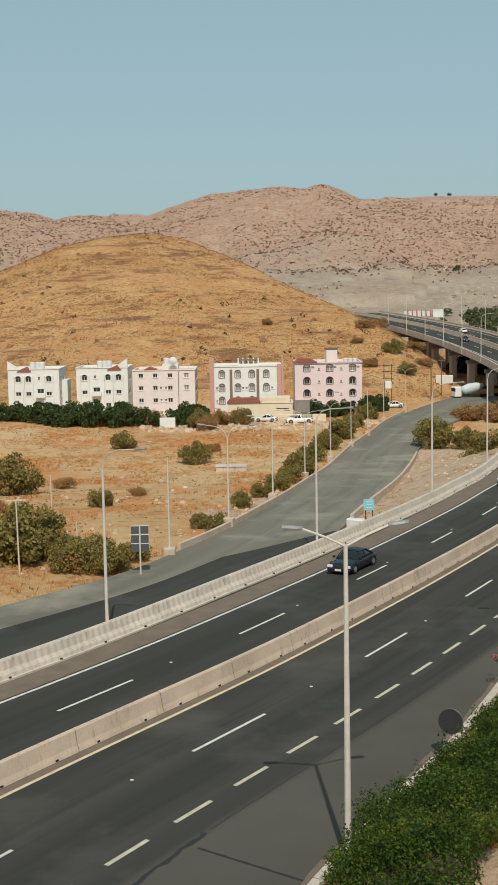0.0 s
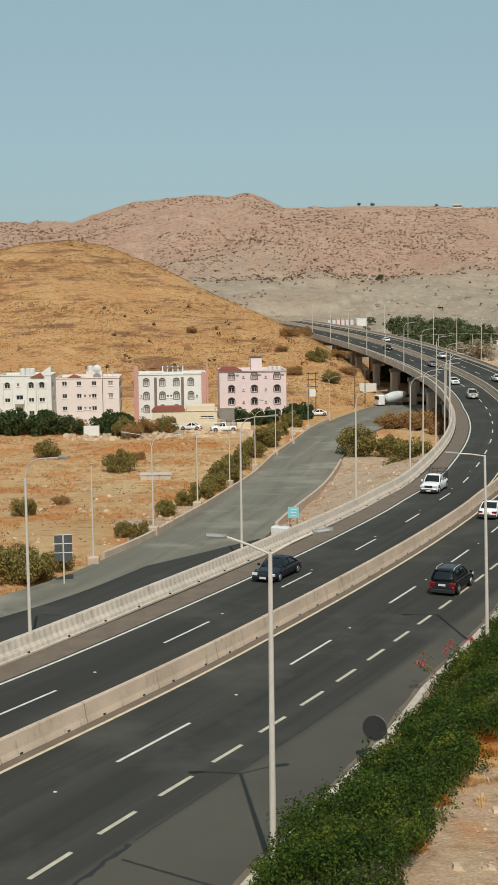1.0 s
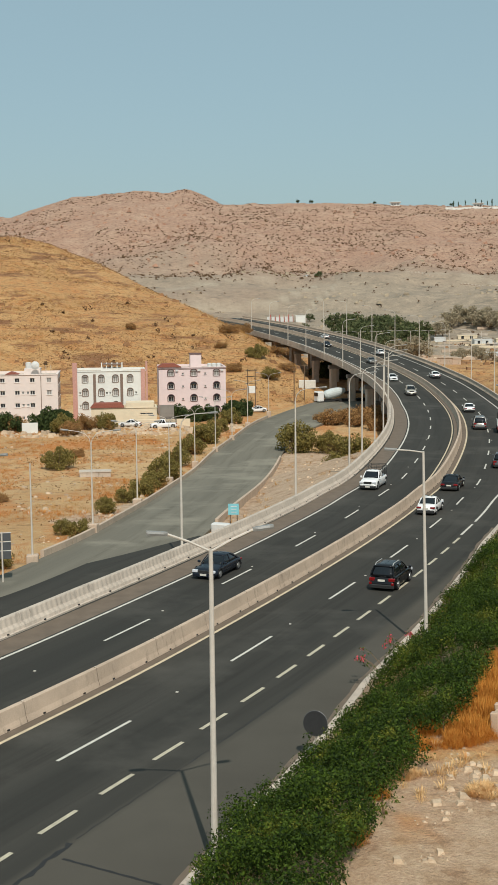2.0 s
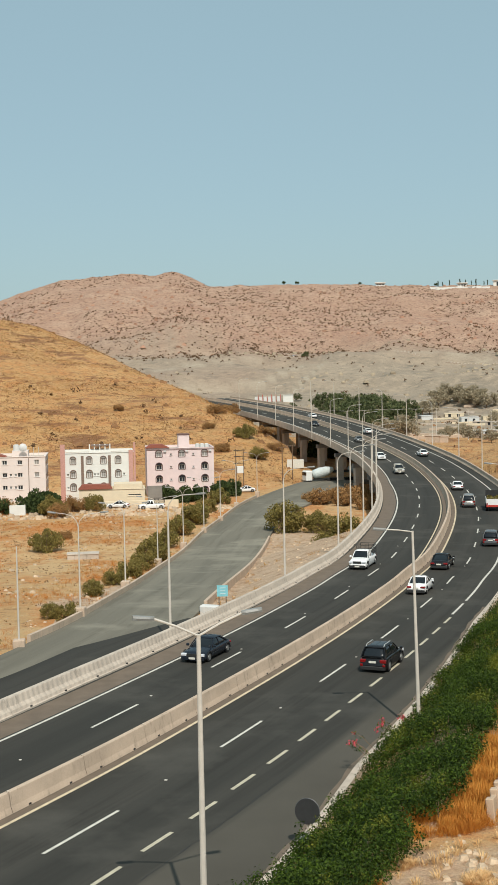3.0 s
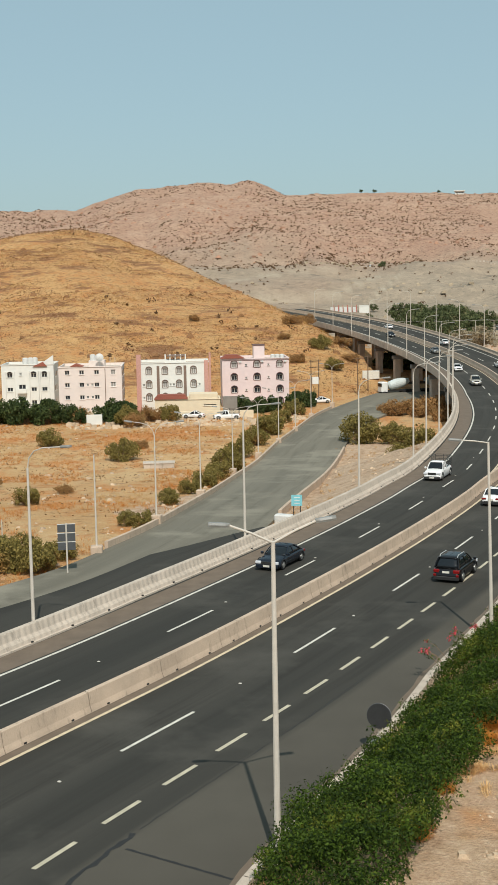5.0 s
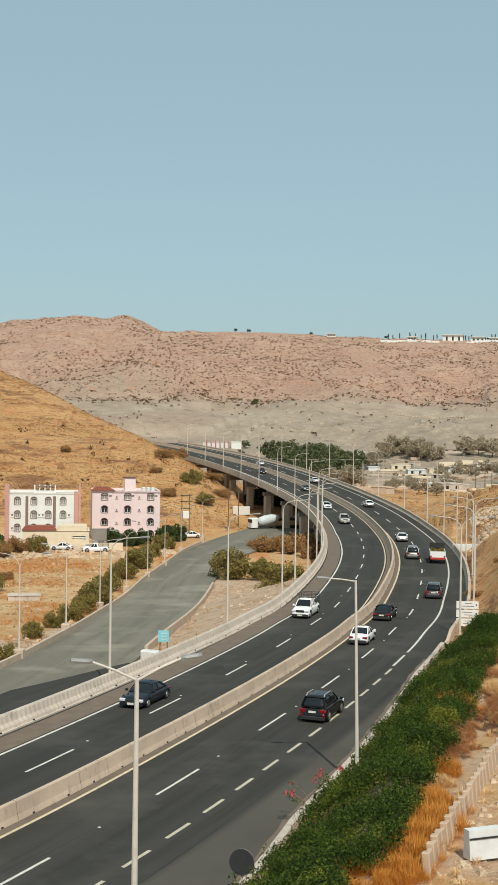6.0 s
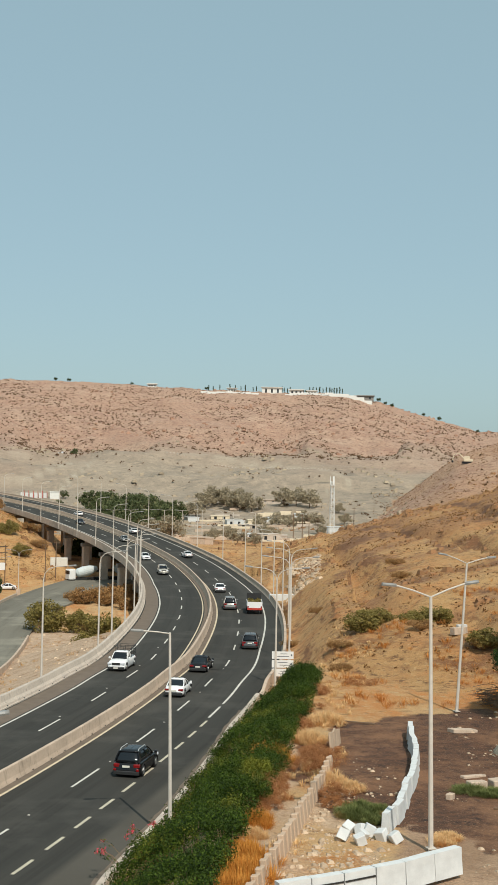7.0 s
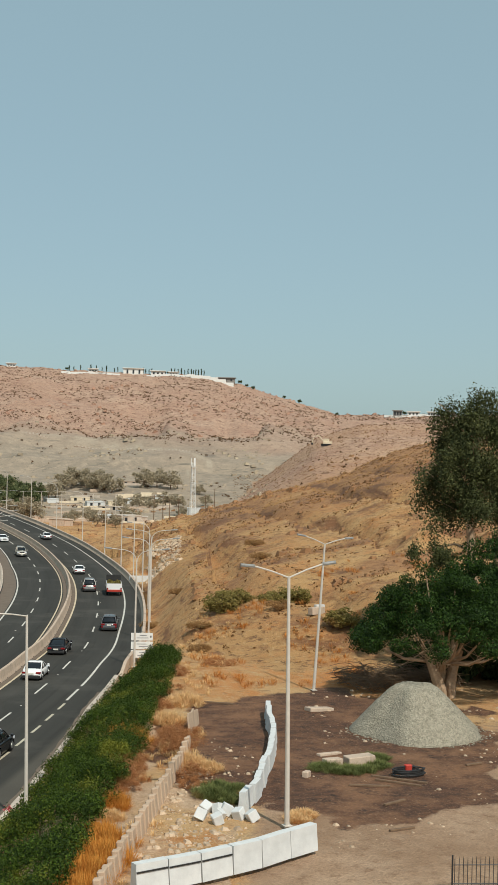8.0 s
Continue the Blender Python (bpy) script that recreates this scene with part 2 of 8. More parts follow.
def ground_height(x, y, full=False):
    """The height of the bare ground, and masks of its cover."""
    shape = x.shape
    x, y = x.ravel(), y.ravel()
    d = np.hypot(x, y)
    az = np.degrees(np.arctan2(x, y))
    off, s = road_frame(x, y)
    yr = np.interp(s, np.arange(NS), ROAD[:, 1])
    n1, n2, n3 = fbm(x / 60, y / 60, 4, 1), fbm(x / 14, y / 14, 4, 7), fbm(x / 3.2, y / 3.2, 3, 13)
    low = side_z(y) + 0.8 * n2 * smooth(30, 80, d) + 0.25 * n3
    # plot and verge on the near side of the road
    near = 2.5 - 1.9 * smooth(108, 150, d) + 0.35 * n2 + 0.12 * n3
    right = np.where(off > 0, 1.0, 0.0) * (1 - smooth(290, 380, d))
    edge = np.where(off > 0, kerb_off(yr) + 0.4, 12.2)
    rise = smooth(0, 5.5, off - edge)
    z = np.where(right > 0, low + (near * rise - 0.2 - low) * right, low)
    # embankment under the road as far as the abutment
    bank = 1 - smooth(160, 166, yr)
    wide = np.clip(2.9 * np.abs(low), 2, 40)
    fall = np.clip((np.abs(off) - edge) / wide, 0, 1)
    fill = -0.3 + (low + 0.3) * fall
    left = off < 0
    z = np.where(left & (fall < 1), low + (fill - low) * bank, z)
    z = np.where(~left & (fall < 1) & (d > 125), np.maximum(z, low + (fill - low) * bank), z)
    # valley floor climbs towards the quarry benches
    floor = -6.2 + 33 * smooth(380, 820, d) + 1.2 * n2 * smooth(200, 400, d) + 9 * n1 * smooth(420, 700, d) * smooth(1, 5, az)
    floor = floor + 7 * fbm(x / 45, y / 45, 4, 91) * smooth(450, 560, d)
    bench = smooth(560, 580, d + 40 * n1) * 3 + smooth(650, 662, d + 40 * n1) * 4 + smooth(735, 745, d + 50 * n1) * 4
    floor = floor + (bench - 5.5) * smooth(480, 620, d)
    z = np.where(d > 330, floor, z + (floor - z) * smooth(260, 330, d))
    def rising(d, d0, d1, z0, top, bulge=1.0):
        """A hillside from z0 at d0 to the crest at d1, straight in section or bulging."""
        u = np.clip((1 / d0 - 1 / np.maximum(d, 1)) / (1 / d0 - 1 / d1), 0, 1)
        u = 1 - (1 - u) ** bulge
        low_el = (z0 - EYE) / d0
        return EYE + np.minimum(d, d1) * (low_el + (top - low_el) * u), u
    # near ochre hill behind the houses
    rug = 3.0 * n1 + 1.7 * n2 + 0.6 * n3
    crest = table(az, -40, -0.01, -20, -0.01, -14, 0.004, -11.1, 0.0203, -8.7, 0.0365, -6.2, 0.0445, -4.4, 0.0475, -2.9, 0.0415, -1.2, 0.0300,
                  1.3, 0.0075, 3.8, -0.0130, 5.2, -0.0265, 6.3, -0.0365, 7.8, -0.052, 9, -0.058, 40, -0.06)
    d0 = np.interp(az, [-20, 0, 5, 8], [292, 292, 292, 298])
    d1 = np.interp(az, [-20, -2, 3, 6, 8], [480, 480, 400, 352, 338])
    hill, up = rising(d, d0, d1, -6.3, crest, 1.12)
    hill = -8 + (hill + 8) * (1 - smooth(d1 + 5, d1 + 270, d)) + rug * smooth(0.03, 0.3, up) * (1 - 0.55 * smooth(0.8, 1, up))
    ochre = (hill > z) & (d > d0)
    z = np.where(d > d0, np.maximum(z, hill), z)
    # low rocky knolls at the foot of the mountains
    knoll = 34 * np.maximum(0, fbm(az / 1.5 + 3, 0 * az, 3, 97) + 0.02) * np.exp(-((d - 880) / 85) ** 2) * smooth(-1, 2, az)
    z = z + np.where(ochre, 0, knoll)
    # mountains
    crest = table(az, -60, 0.05, -30, 0.06, -11, 0.0646, -9.8, 0.0636, -8.7, 0.0571, -7.9, 0.0604, -4.5, 0.0597, -3.4, 0.0668, -1.9, 0.075, 0.9, 0.0806,
                  2.3, 0.0788, 3.1, 0.0822, 3.9, 0.0774, 4.8, 0.0690, 7.6, 0.0698, 11, 0.0688, 14.6, 0.066, 18, 0.0652, 21.2, 0.0637, 22.8, 0.0575,
                  25, 0.0457, 27, 0.0366, 31.8, 0.0371, 45, 0.04, 80, 0.04)
    crest = crest + 0.0018 + 0.0022 * fbm(az * 2.3, 0 * az, 4, 87)
    foot = 800 + 120 * fbm(az / 3.0, 0 * az, 3, 81)
    mount, up = rising(d, foot, 1300.0, 20.0 + 16 * fbm(az / 2.6 + 9, 0 * az, 3, 83), crest, 1.0)
    spur = 1 - np.abs(fbm(x / 110 + 3, y / 190, 4, 41)) * 4.5
    lift = smooth(0, 0.15, up) * (1 - smooth(0.8, 1.0, up))
    mount = mount * (1 - 0.5 * smooth(1320, 2600, d)) + lift * (spur * 6 - 1) + (9 * n1 + 3.5 * n2) * smooth(0.0, 0.2, up) * (1 - 0.8 * smooth(0.85, 1, up)) + 1.6 * n3 * smooth(0, 0.3, up)
    # a low spur comes forward under the peak
    nose = 16 * np.exp(-((az - 3.6 - (d - 900) / 260) / 2.6) ** 2 - ((d - 930) / 130) ** 2)
    mount = np.where(d > foot, mount + nose * smooth(0, 0.06, up), -99)
    far = smooth(-190, 230, d - foot + 40 + 420 * fbm(x / 150, y / 110, 5, 95) + 14 * knoll)
    z = np.maximum(z, mount)
    # ochre slopes beyond the plot
    crest = table(az, 0, -0.09, 13, -0.088, 15, -0.074, 16, -0.067, 17.4, -0.060, 18.8, -0.0535, 20.3, -0.0465, 22.1, -0.037, 24.6, -0.024, 27.1, -0.0125, 29.6, 0.0083, 31.1, 0.0155, 34.1, 0.027,
                  45, 0.05, 80, 0.05)
    hill, up = rising(d, 104.0, 330.0, np.interp(az, [15, 19, 22, 25], [-0.6, 0.1, 1.5, 2.3]), crest, np.interp(az, [16, 21], [0.88, 1.15]))
    step = 2.1 * smooth(0.1, 0.35, (hill / 4.2 + 0.9 * n1 + 0.5 * n2) % 1.0) - 0.75
    hill = -8 + (hill + 8) * (1 - smooth(335, 470, d)) + (2.4 * n1 + 1.6 * n2 + 0.5 * n3 + step) * smooth(0.05, 0.3, up) * (1 - 0.7 * smooth(0.85, 1, up))
    keep = smooth(8.8, 15, off) * smooth(0, 14, d - 104 + 18 * n2) * smooth(11, 13.5, az)
    hill = np.where((keep > 0) & (d < 480), z + (hill - z) * keep, -99)
    slope = (hill > z) & (d < 480)
    rocky = slope * np.maximum(smooth(0.72, 1.0, up + 0.7 * n1 + 0.5 * n2) * (az > 21), smooth(0.06, 0.16, fbm(x / 40, y / 9, 4, 67)) * smooth(0.08, 0.2, up) * smooth(20.5, 22.5, az))
    z = np.maximum(z, hill)
    crest = table(az, 0, -0.05, 22.5, -0.03, 24.3, -0.0066, 26.1, 0.0185, 28.1, 0.0303, 32.1, 0.0326, 60, 0.035)
    hill, up = rising(d, 400.0, 600.0, -2.0, crest, 1.1)
    hill = np.where((d > 400) & (az > 22), -5 + (hill + 5) * (1 - smooth(610, 780, d)) + (3 * n1 + 2 * n2) * (1 - 0.7 * smooth(0.8, 1, up)), -99)
    ridge = (hill > z) & (d < 780)
    slope = slope | ridge
    z = np.maximum(z, hill)
    # never above the carriageway
    under = (np.abs(off + 1.5) < 13.2) & (d > 20) & (yr < 164) & (off < edge + 0.3) & (off > -12.6)
    z = np.where(under, np.minimum(z, -0.3), z)
    deck = np.interp(s, np.arange(NS), road_z(ROAD[:, 1]))
    z = np.where((yr >= 164) & (d < 530) & (off > -16) & (off < np.where(yr < 240, 9.5, 16)), np.minimum(z, np.maximum(-6.4 + 2.4 * smooth(285, 340, yr), np.where(yr > 430, deck - 1.0, -6.4))), z)
    if not full:
        return z.reshape(shape)
    grey = np.where(ochre | slope, 0.0, np.maximum(d > 400, (az > 9.5) * smooth(285, 330, d + 30 * n2)))
    lines = np.zeros(len(x))
    for pts, w in TRACKS:
        a = np.array(pts)
        lines = np.maximum(lines, (1 - smooth(w * 0.35, w * 0.7, np.abs(d - np.interp(az, a[:, 0], a[:, 1])))) * (az > a[0, 0]) * (az < a[-1, 0]))
    u, w = (x - 37.0) * 0.45 + (y - 69) * 0.89, (x - 37.0) * 0.89 - (y - 69) * 0.45
    soil = smooth(-0.1, 0.2, 1 - np.hypot(u / 18.0, w / 10.8) + 0.8 * n2 + 0.8 * n3) * (off > edge + 6)
    dirt = (off > edge + 6) * smooth(24, 27, x - 0.5 * (y - 57)) * (1 - smooth(60, 74, y + 8 * n2 - 0.25 * (x - 30)))
    sand = np.maximum((off < -11) & (off > -34) & (yr > 104) & (yr < 200), smooth(-0.22, 0.02, fbm(x / 3, y / 3, 3, 33)) * 0.85 * (off > edge + 3) * (off < edge + 13) * (d < 84) * (x - 0.5 * (y - 57) < 25))
    # the second ridge takes the pale mountain rock, for the haze over it
    return z, dict(track=lines * (d > 380) * (~ochre) * (~slope), grey=grey, mount=np.where(ridge, 0.8 + 0.7 * n1, far * ~slope * ~ochre).clip(0, 1), soil=soil, dirt=dirt, rocky=rocky, sand=sand, hilly=(ochre | slope).astype(float))


def ground_at(x, y):
    return float(ground_height(np.array([float(x)]), np.array([float(y)]))[0])


def ground_material():
    m = Mat("dry_ground", 0.95)
    big, mid, fine, grit = m.noise(0.03, 6, 0.65), m.noise(0.2, 7, 0.72), m.noise(1.3, 6, 0.75), m.noise(8.0, 4, 0.75)
    ledge = m.noise(1.0, 6, 0.7, stretch=(0.06, 0.06, 0.4))
    speck = m.noise(0.45, 8, 0.8)
    patch = m.noise(0.11, 6, 0.7, stretch=(1, 0.55, 1))
    field = m.mix(m.ramp(big, 0.42, 0.62), lin(208, 172, 124), lin(196, 152, 100))
    field = m.mix(m.ramp(patch, 0.5, 0.62), field, lin(202, 138, 78))
    field = m.mix(m.ramp(mid, 0.52, 0.64), field, lin(190, 130, 74))
    field = m.mix(m.ramp(fine, 0.54, 0.7), field, lin(208, 180, 138))
    field = m.mix(m.ramp(speck, 0.55, 0.66), field, lin(140, 102, 66))
    tuft = m.noise(0.9, 5, 0.75, stretch=(1, 1, 2.6))
    hill = m.mix(m.ramp(big, 0.38, 0.62), lin(202, 160, 106), lin(186, 143, 92))
    hill = m.mix(m.ramp(mid, 0.46, 0.64), hill, lin(190, 131, 77))
    hill = m.mix(m.ramp(speck, 0.52, 0.66), hill, lin(146, 104, 64))
    hill = m.mix(m.ramp(ledge, 0.53, 0.62), hill, lin(136, 92, 58))
    hill = m.mix(m.ramp(fine, 0.54, 0.72), hill, lin(202, 170, 122))
    hill = m.mix(m.ramp(tuft, 0.55, 0.63), hill, lin(120, 86, 54))
    # rock base tones are kept pale to carry the haze of distance
    rock = m.mix(m.ramp(big, 0.4, 0.6), lin(186, 156, 132), lin(174, 138, 114))
    rock = m.mix(m.ramp(m.noise(0.07, 6, 0.75), 0.48, 0.66), rock, lin(160, 122, 102))
    rock = m.mix(m.ramp(mid, 0.52, 0.66), rock, lin(150, 120, 100))
    rock = m.mix(m.ramp(speck, 0.5, 0.64), rock, lin(188, 154, 130))
    rock = m.mix(m.ramp(m.noise(0.33, 4, 0.7), 0.55, 0.62), rock, lin(124, 92, 74))
    rock = m.mix(m.ramp(tuft, 0.55, 0.64), rock, lin(122, 94, 78))
    grey = m.mix(m.ramp(big, 0.38, 0.62), lin(162, 146, 126), lin(142, 129, 112))
    grey = m.mix(m.ramp(mid, 0.48, 0.64), grey, lin(174, 156, 134))
    grey = m.mix(m.ramp(speck, 0.54, 0.66), grey, lin(116, 108, 94))
    grey = m.mix(m.ramp(ledge, 0.57, 0.66), grey, lin(120, 112, 98))
    dirt = m.mix(m.ramp(mid, 0.4, 0.6), lin(188, 156, 126), lin(164, 131, 101))
    dirt = m.mix(m.ramp(fine, 0.52, 0.68), dirt, lin(146, 112, 84))
    sand = m.mix(m.ramp(fine, 0.35, 0.65), lin(212, 186, 158), lin(188, 156, 126))
    sand = m.mix(m.ramp(speck, 0.5, 0.64), sand, lin(164, 130, 100))
    soil = m.mix(m.ramp(fine, 0.4, 0.6), lin(112, 76, 52), lin(78, 52, 36))
    soil = m.mix(m.ramp(mid, 0.48, 0.62), soil, lin(140, 100, 70))
    soil = m.mix(m.ramp(speck, 0.56, 0.64), soil, lin(56, 38, 28))
    soil = m.mix(m.ramp(grit, 0.58, 0.66), soil, lin(146, 112, 84))
    grey = m.mix(m.attr("track"), grey, m.mix(m.ramp(speck, 0.4, 0.6), lin(180, 167, 146), lin(160, 147, 128)))
    c = m.mix(m.attr("hilly"), field, hill)
    crag = m.mix(m.ramp(fine, 0.4, 0.6), lin(178, 132, 88), lin(150, 108, 72))
    crag = m.mix(m.ramp(ledge, 0.5, 0.6), crag, lin(120, 84, 58))
    c = m.mix(m.attr("rocky"), c, crag)
    c = m.mix(m.attr("grey"), c, grey)
    c = m.mix(m.attr("mount"), c, rock)
    c = m.mix(m.attr("sand"), c, sand)
    c = m.mix(m.ramp(m.mix(0.5, m.attr("dirt"), fine), 0.4, 0.6), c, dirt)
    c = m.mix(m.ramp(m.mix(0.5, m.attr("soil"), speck), 0.44, 0.54), c, soil)
    c = m.mix(0.5, c, m.mix(m.ramp(grit, 0.3, 0.7), (0.25, 0.25, 0.25, 1), (0.72, 0.72, 0.72, 1)), "OVERLAY")
    m.color(c)
    m.bump(m.mix(0.5, m.ramp(fine, 0.2, 0.8), m.ramp(grit, 0.2, 0.8)), 0.75, 0.33)
    return m.m


def build_ground():
    az = np.radians(np.r_[np.arange(-180, -15, 5.0), np.arange(-15, 38, 0.125), np.arange(38, 180, 5.0)])
    rad = np.r_[0.02, 12.0, 24.0, 30 * 1.0165 ** np.arange(0, 302)]
    a, r = np.meshgrid(az, rad)
    x, y = np.sin(a) * r, np.cos(a) * r
    z, masks = ground_height(x, y, True)
    nr, na = x.shape
    i = np.arange(nr * na).reshape(nr, na)
    j = np.roll(i, -1, 1)
    q = np.stack([i[:-1], j[:-1], j[1:], i[1:]], -1).reshape(-1, 4)[:, ::-1]
    me = array_mesh("ground", np.stack([x.ravel(), y.ravel(), z.ravel()], 1), q, ground_material(), True)
    for key, v in masks.items():
        me.attributes.new(key, "FLOAT", "POINT").data.foreach_set("value", v.astype(np.float32))
    tagged(new("ground", me), "dry ochre desert ground rising into bare rocky hills", "ground", kind="structure")


build_ground()


# ---- carriageway ----
def ribbon(rows, closed=False):
    """Quads over a grid of places, rows of equal length."""
    g = np.asarray(rows)
    n, k = g.shape[:2]
    i = np.arange(n * k).reshape(n, k)
    if closed:
        j = np.roll(i, -1, 1)
    else:
        i, j = i[:, :-1], i[:, 1:]
    return g.reshape(-1, 3), np.stack([i[:-1], j[:-1], j[1:], i[1:]], -1).reshape(-1, 4)


def sweep(name, s0, s1, profile, material, step=2.0, closed=True, shade=False):
    """A profile of (off, up) carried along the road."""
    s = np.append(np.arange(s0, s1, step), s1)
    off = np.array([p[0] for p in profile])[None].repeat(len(s), 0)
    up = np.array([p[1] for p in profile])[None].repeat(len(s), 0)
    g = on_road(s[:, None].repeat(len(profile), 1), off, up)
    v, q = ribbon(g, closed)
    return array_mesh(name, v, q[:, ::-1], material, shade)


def asphalt(name, a, b, old):
    """Asphalt with streaks along the traffic, patches and grit; the outer slip lane is an older lay."""
    m = Mat(name, 0.95)
    m.b.inputs["Specular IOR Level"].default_value = 0.2
    flow = m.node("ShaderNodeCombineXYZ", X=m.attr("across"), Y=m.attr("along")).outputs[0]
    streak = m.noise(1.0, 6, 0.65, flow, (1.3, 0.035, 1))
    lane = m.noise(1.0, 3, 0.5, flow, (0.42, 0.012, 1))
    patch, grit = m.noise(0.12, 5, 0.6), m.noise(30, 3, 0.7)
    c = m.mix(m.ramp(lane, 0.35, 0.65), lin(*a), lin(*b))
    c = m.mix(m.ramp(streak, 0.5, 0.72), c, tuple(v * 0.6 for v in lin(*a)[:3]) + (1,))
    c = m.mix(m.ramp(patch, 0.52, 0.7), c, tuple(v * 1.35 for v in lin(*a)[:3]) + (1,))
    c = m.mix(m.ramp(m.attr("across"), 8.2, 8.75), c, m.mix(m.ramp(patch, 0.35, 0.65), lin(*old), tuple(v * 0.8 for v in lin(*old)[:3]) + (1,)))
    c = m.mix(0.35, c, m.mix(m.ramp(grit, 0.3, 0.7), (0.3, 0.3, 0.3, 1), (0.68, 0.68, 0.68, 1)), "OVERLAY")
    m.color(c)
    m.bump(grit, 0.3, 0.01)
    return m.m


ASPHALT = asphalt("asphalt", (67, 65, 60), (56, 55, 51), (87, 83, 75))
ASPHALT_OLD = asphalt("worn_asphalt", (126, 121, 108), (108, 104, 93), (126, 121, 108))
def stained(name, rgb):
    m = Mat(name, 0.88)
    drip = m.noise(1.0, 6, 0.7, stretch=(2.2, 2.2, 0.5))
    soot, grit = m.noise(0.5, 5, 0.65), m.noise(18, 3, 0.7)
    c = m.mix(m.ramp(soot, 0.35, 0.65), lin(*rgb), tuple(v * 0.8 for v in lin(*rgb)[:3]) + (1,))
    c = m.mix(m.ramp(drip, 0.56, 0.72), c, tuple(v * 0.5 for v in lin(*rgb)[:3]) + (1,))
    c = m.mix(0.3, c, m.mix(m.ramp(grit, 0.3, 0.7), (0.32, 0.32, 0.32, 1), (0.66, 0.66, 0.66, 1)), "OVERLAY")
    m.color(c)
    m.bump(grit, 0.3, 0.02)
    return m.m


CONCRETE = stained("barrier_concrete", (200, 178, 156))
CONCRETE_PALE = stained("parapet_concrete", (202, 188, 172))
CONCRETE_GREY = simple("viaduct_concrete", (138, 134, 128), 0.85, scale=0.5, vary=0.25)
DUST = simple("dusty_shoulder", (112, 98, 84), 0.95, scale=0.8, vary=0.25)
PAINT_WHITE = simple("road_paint_white", (205, 200, 188), 0.7, scale=2.0, vary=0.3)
PAINT_CREAM = simple("road_paint_cream", (190, 181, 158), 0.7, scale=2.0, vary=0.25)
TAR = simple("tar_seal", (40, 38, 36), 0.7)
PAINT_YELLOW = simple("road_paint_yellow", (208, 190, 160), 0.7, scale=2.0, vary=0.25)
STEEL = simple("galvanised_steel", (204, 196, 184), 0.55, 0.0, vary=0.12)

# offsets of the painted lines, by metres past the first dash
LEFT_LINE = [(5, -8.65), (60, -8.5), (100, -8.2), (125, -8.5), (150, -8.8), (185, -9.5), (230, -9.0)]
RIGHT_LINE = [(60, 6.05), (100, 5.9), (121, 6.2), (150, 6.6), (230, 6.5)]
FAR_LANE = [(5, -5.42), (28, -5.32), (50, -5.18), (80, -5.1), (105, -5.25), (140, -5.5)]
NEAR_LANE = [(-7, 3.4), (5, 3.25), (20, 3.1), (40, 3.0), (65, 2.93), (90, 3.05), (120, 2.8), (140, 2.7)]
S0, S1 = s_at(-20), s_at(490)
SA, SB = s_at(166), s_at(440)


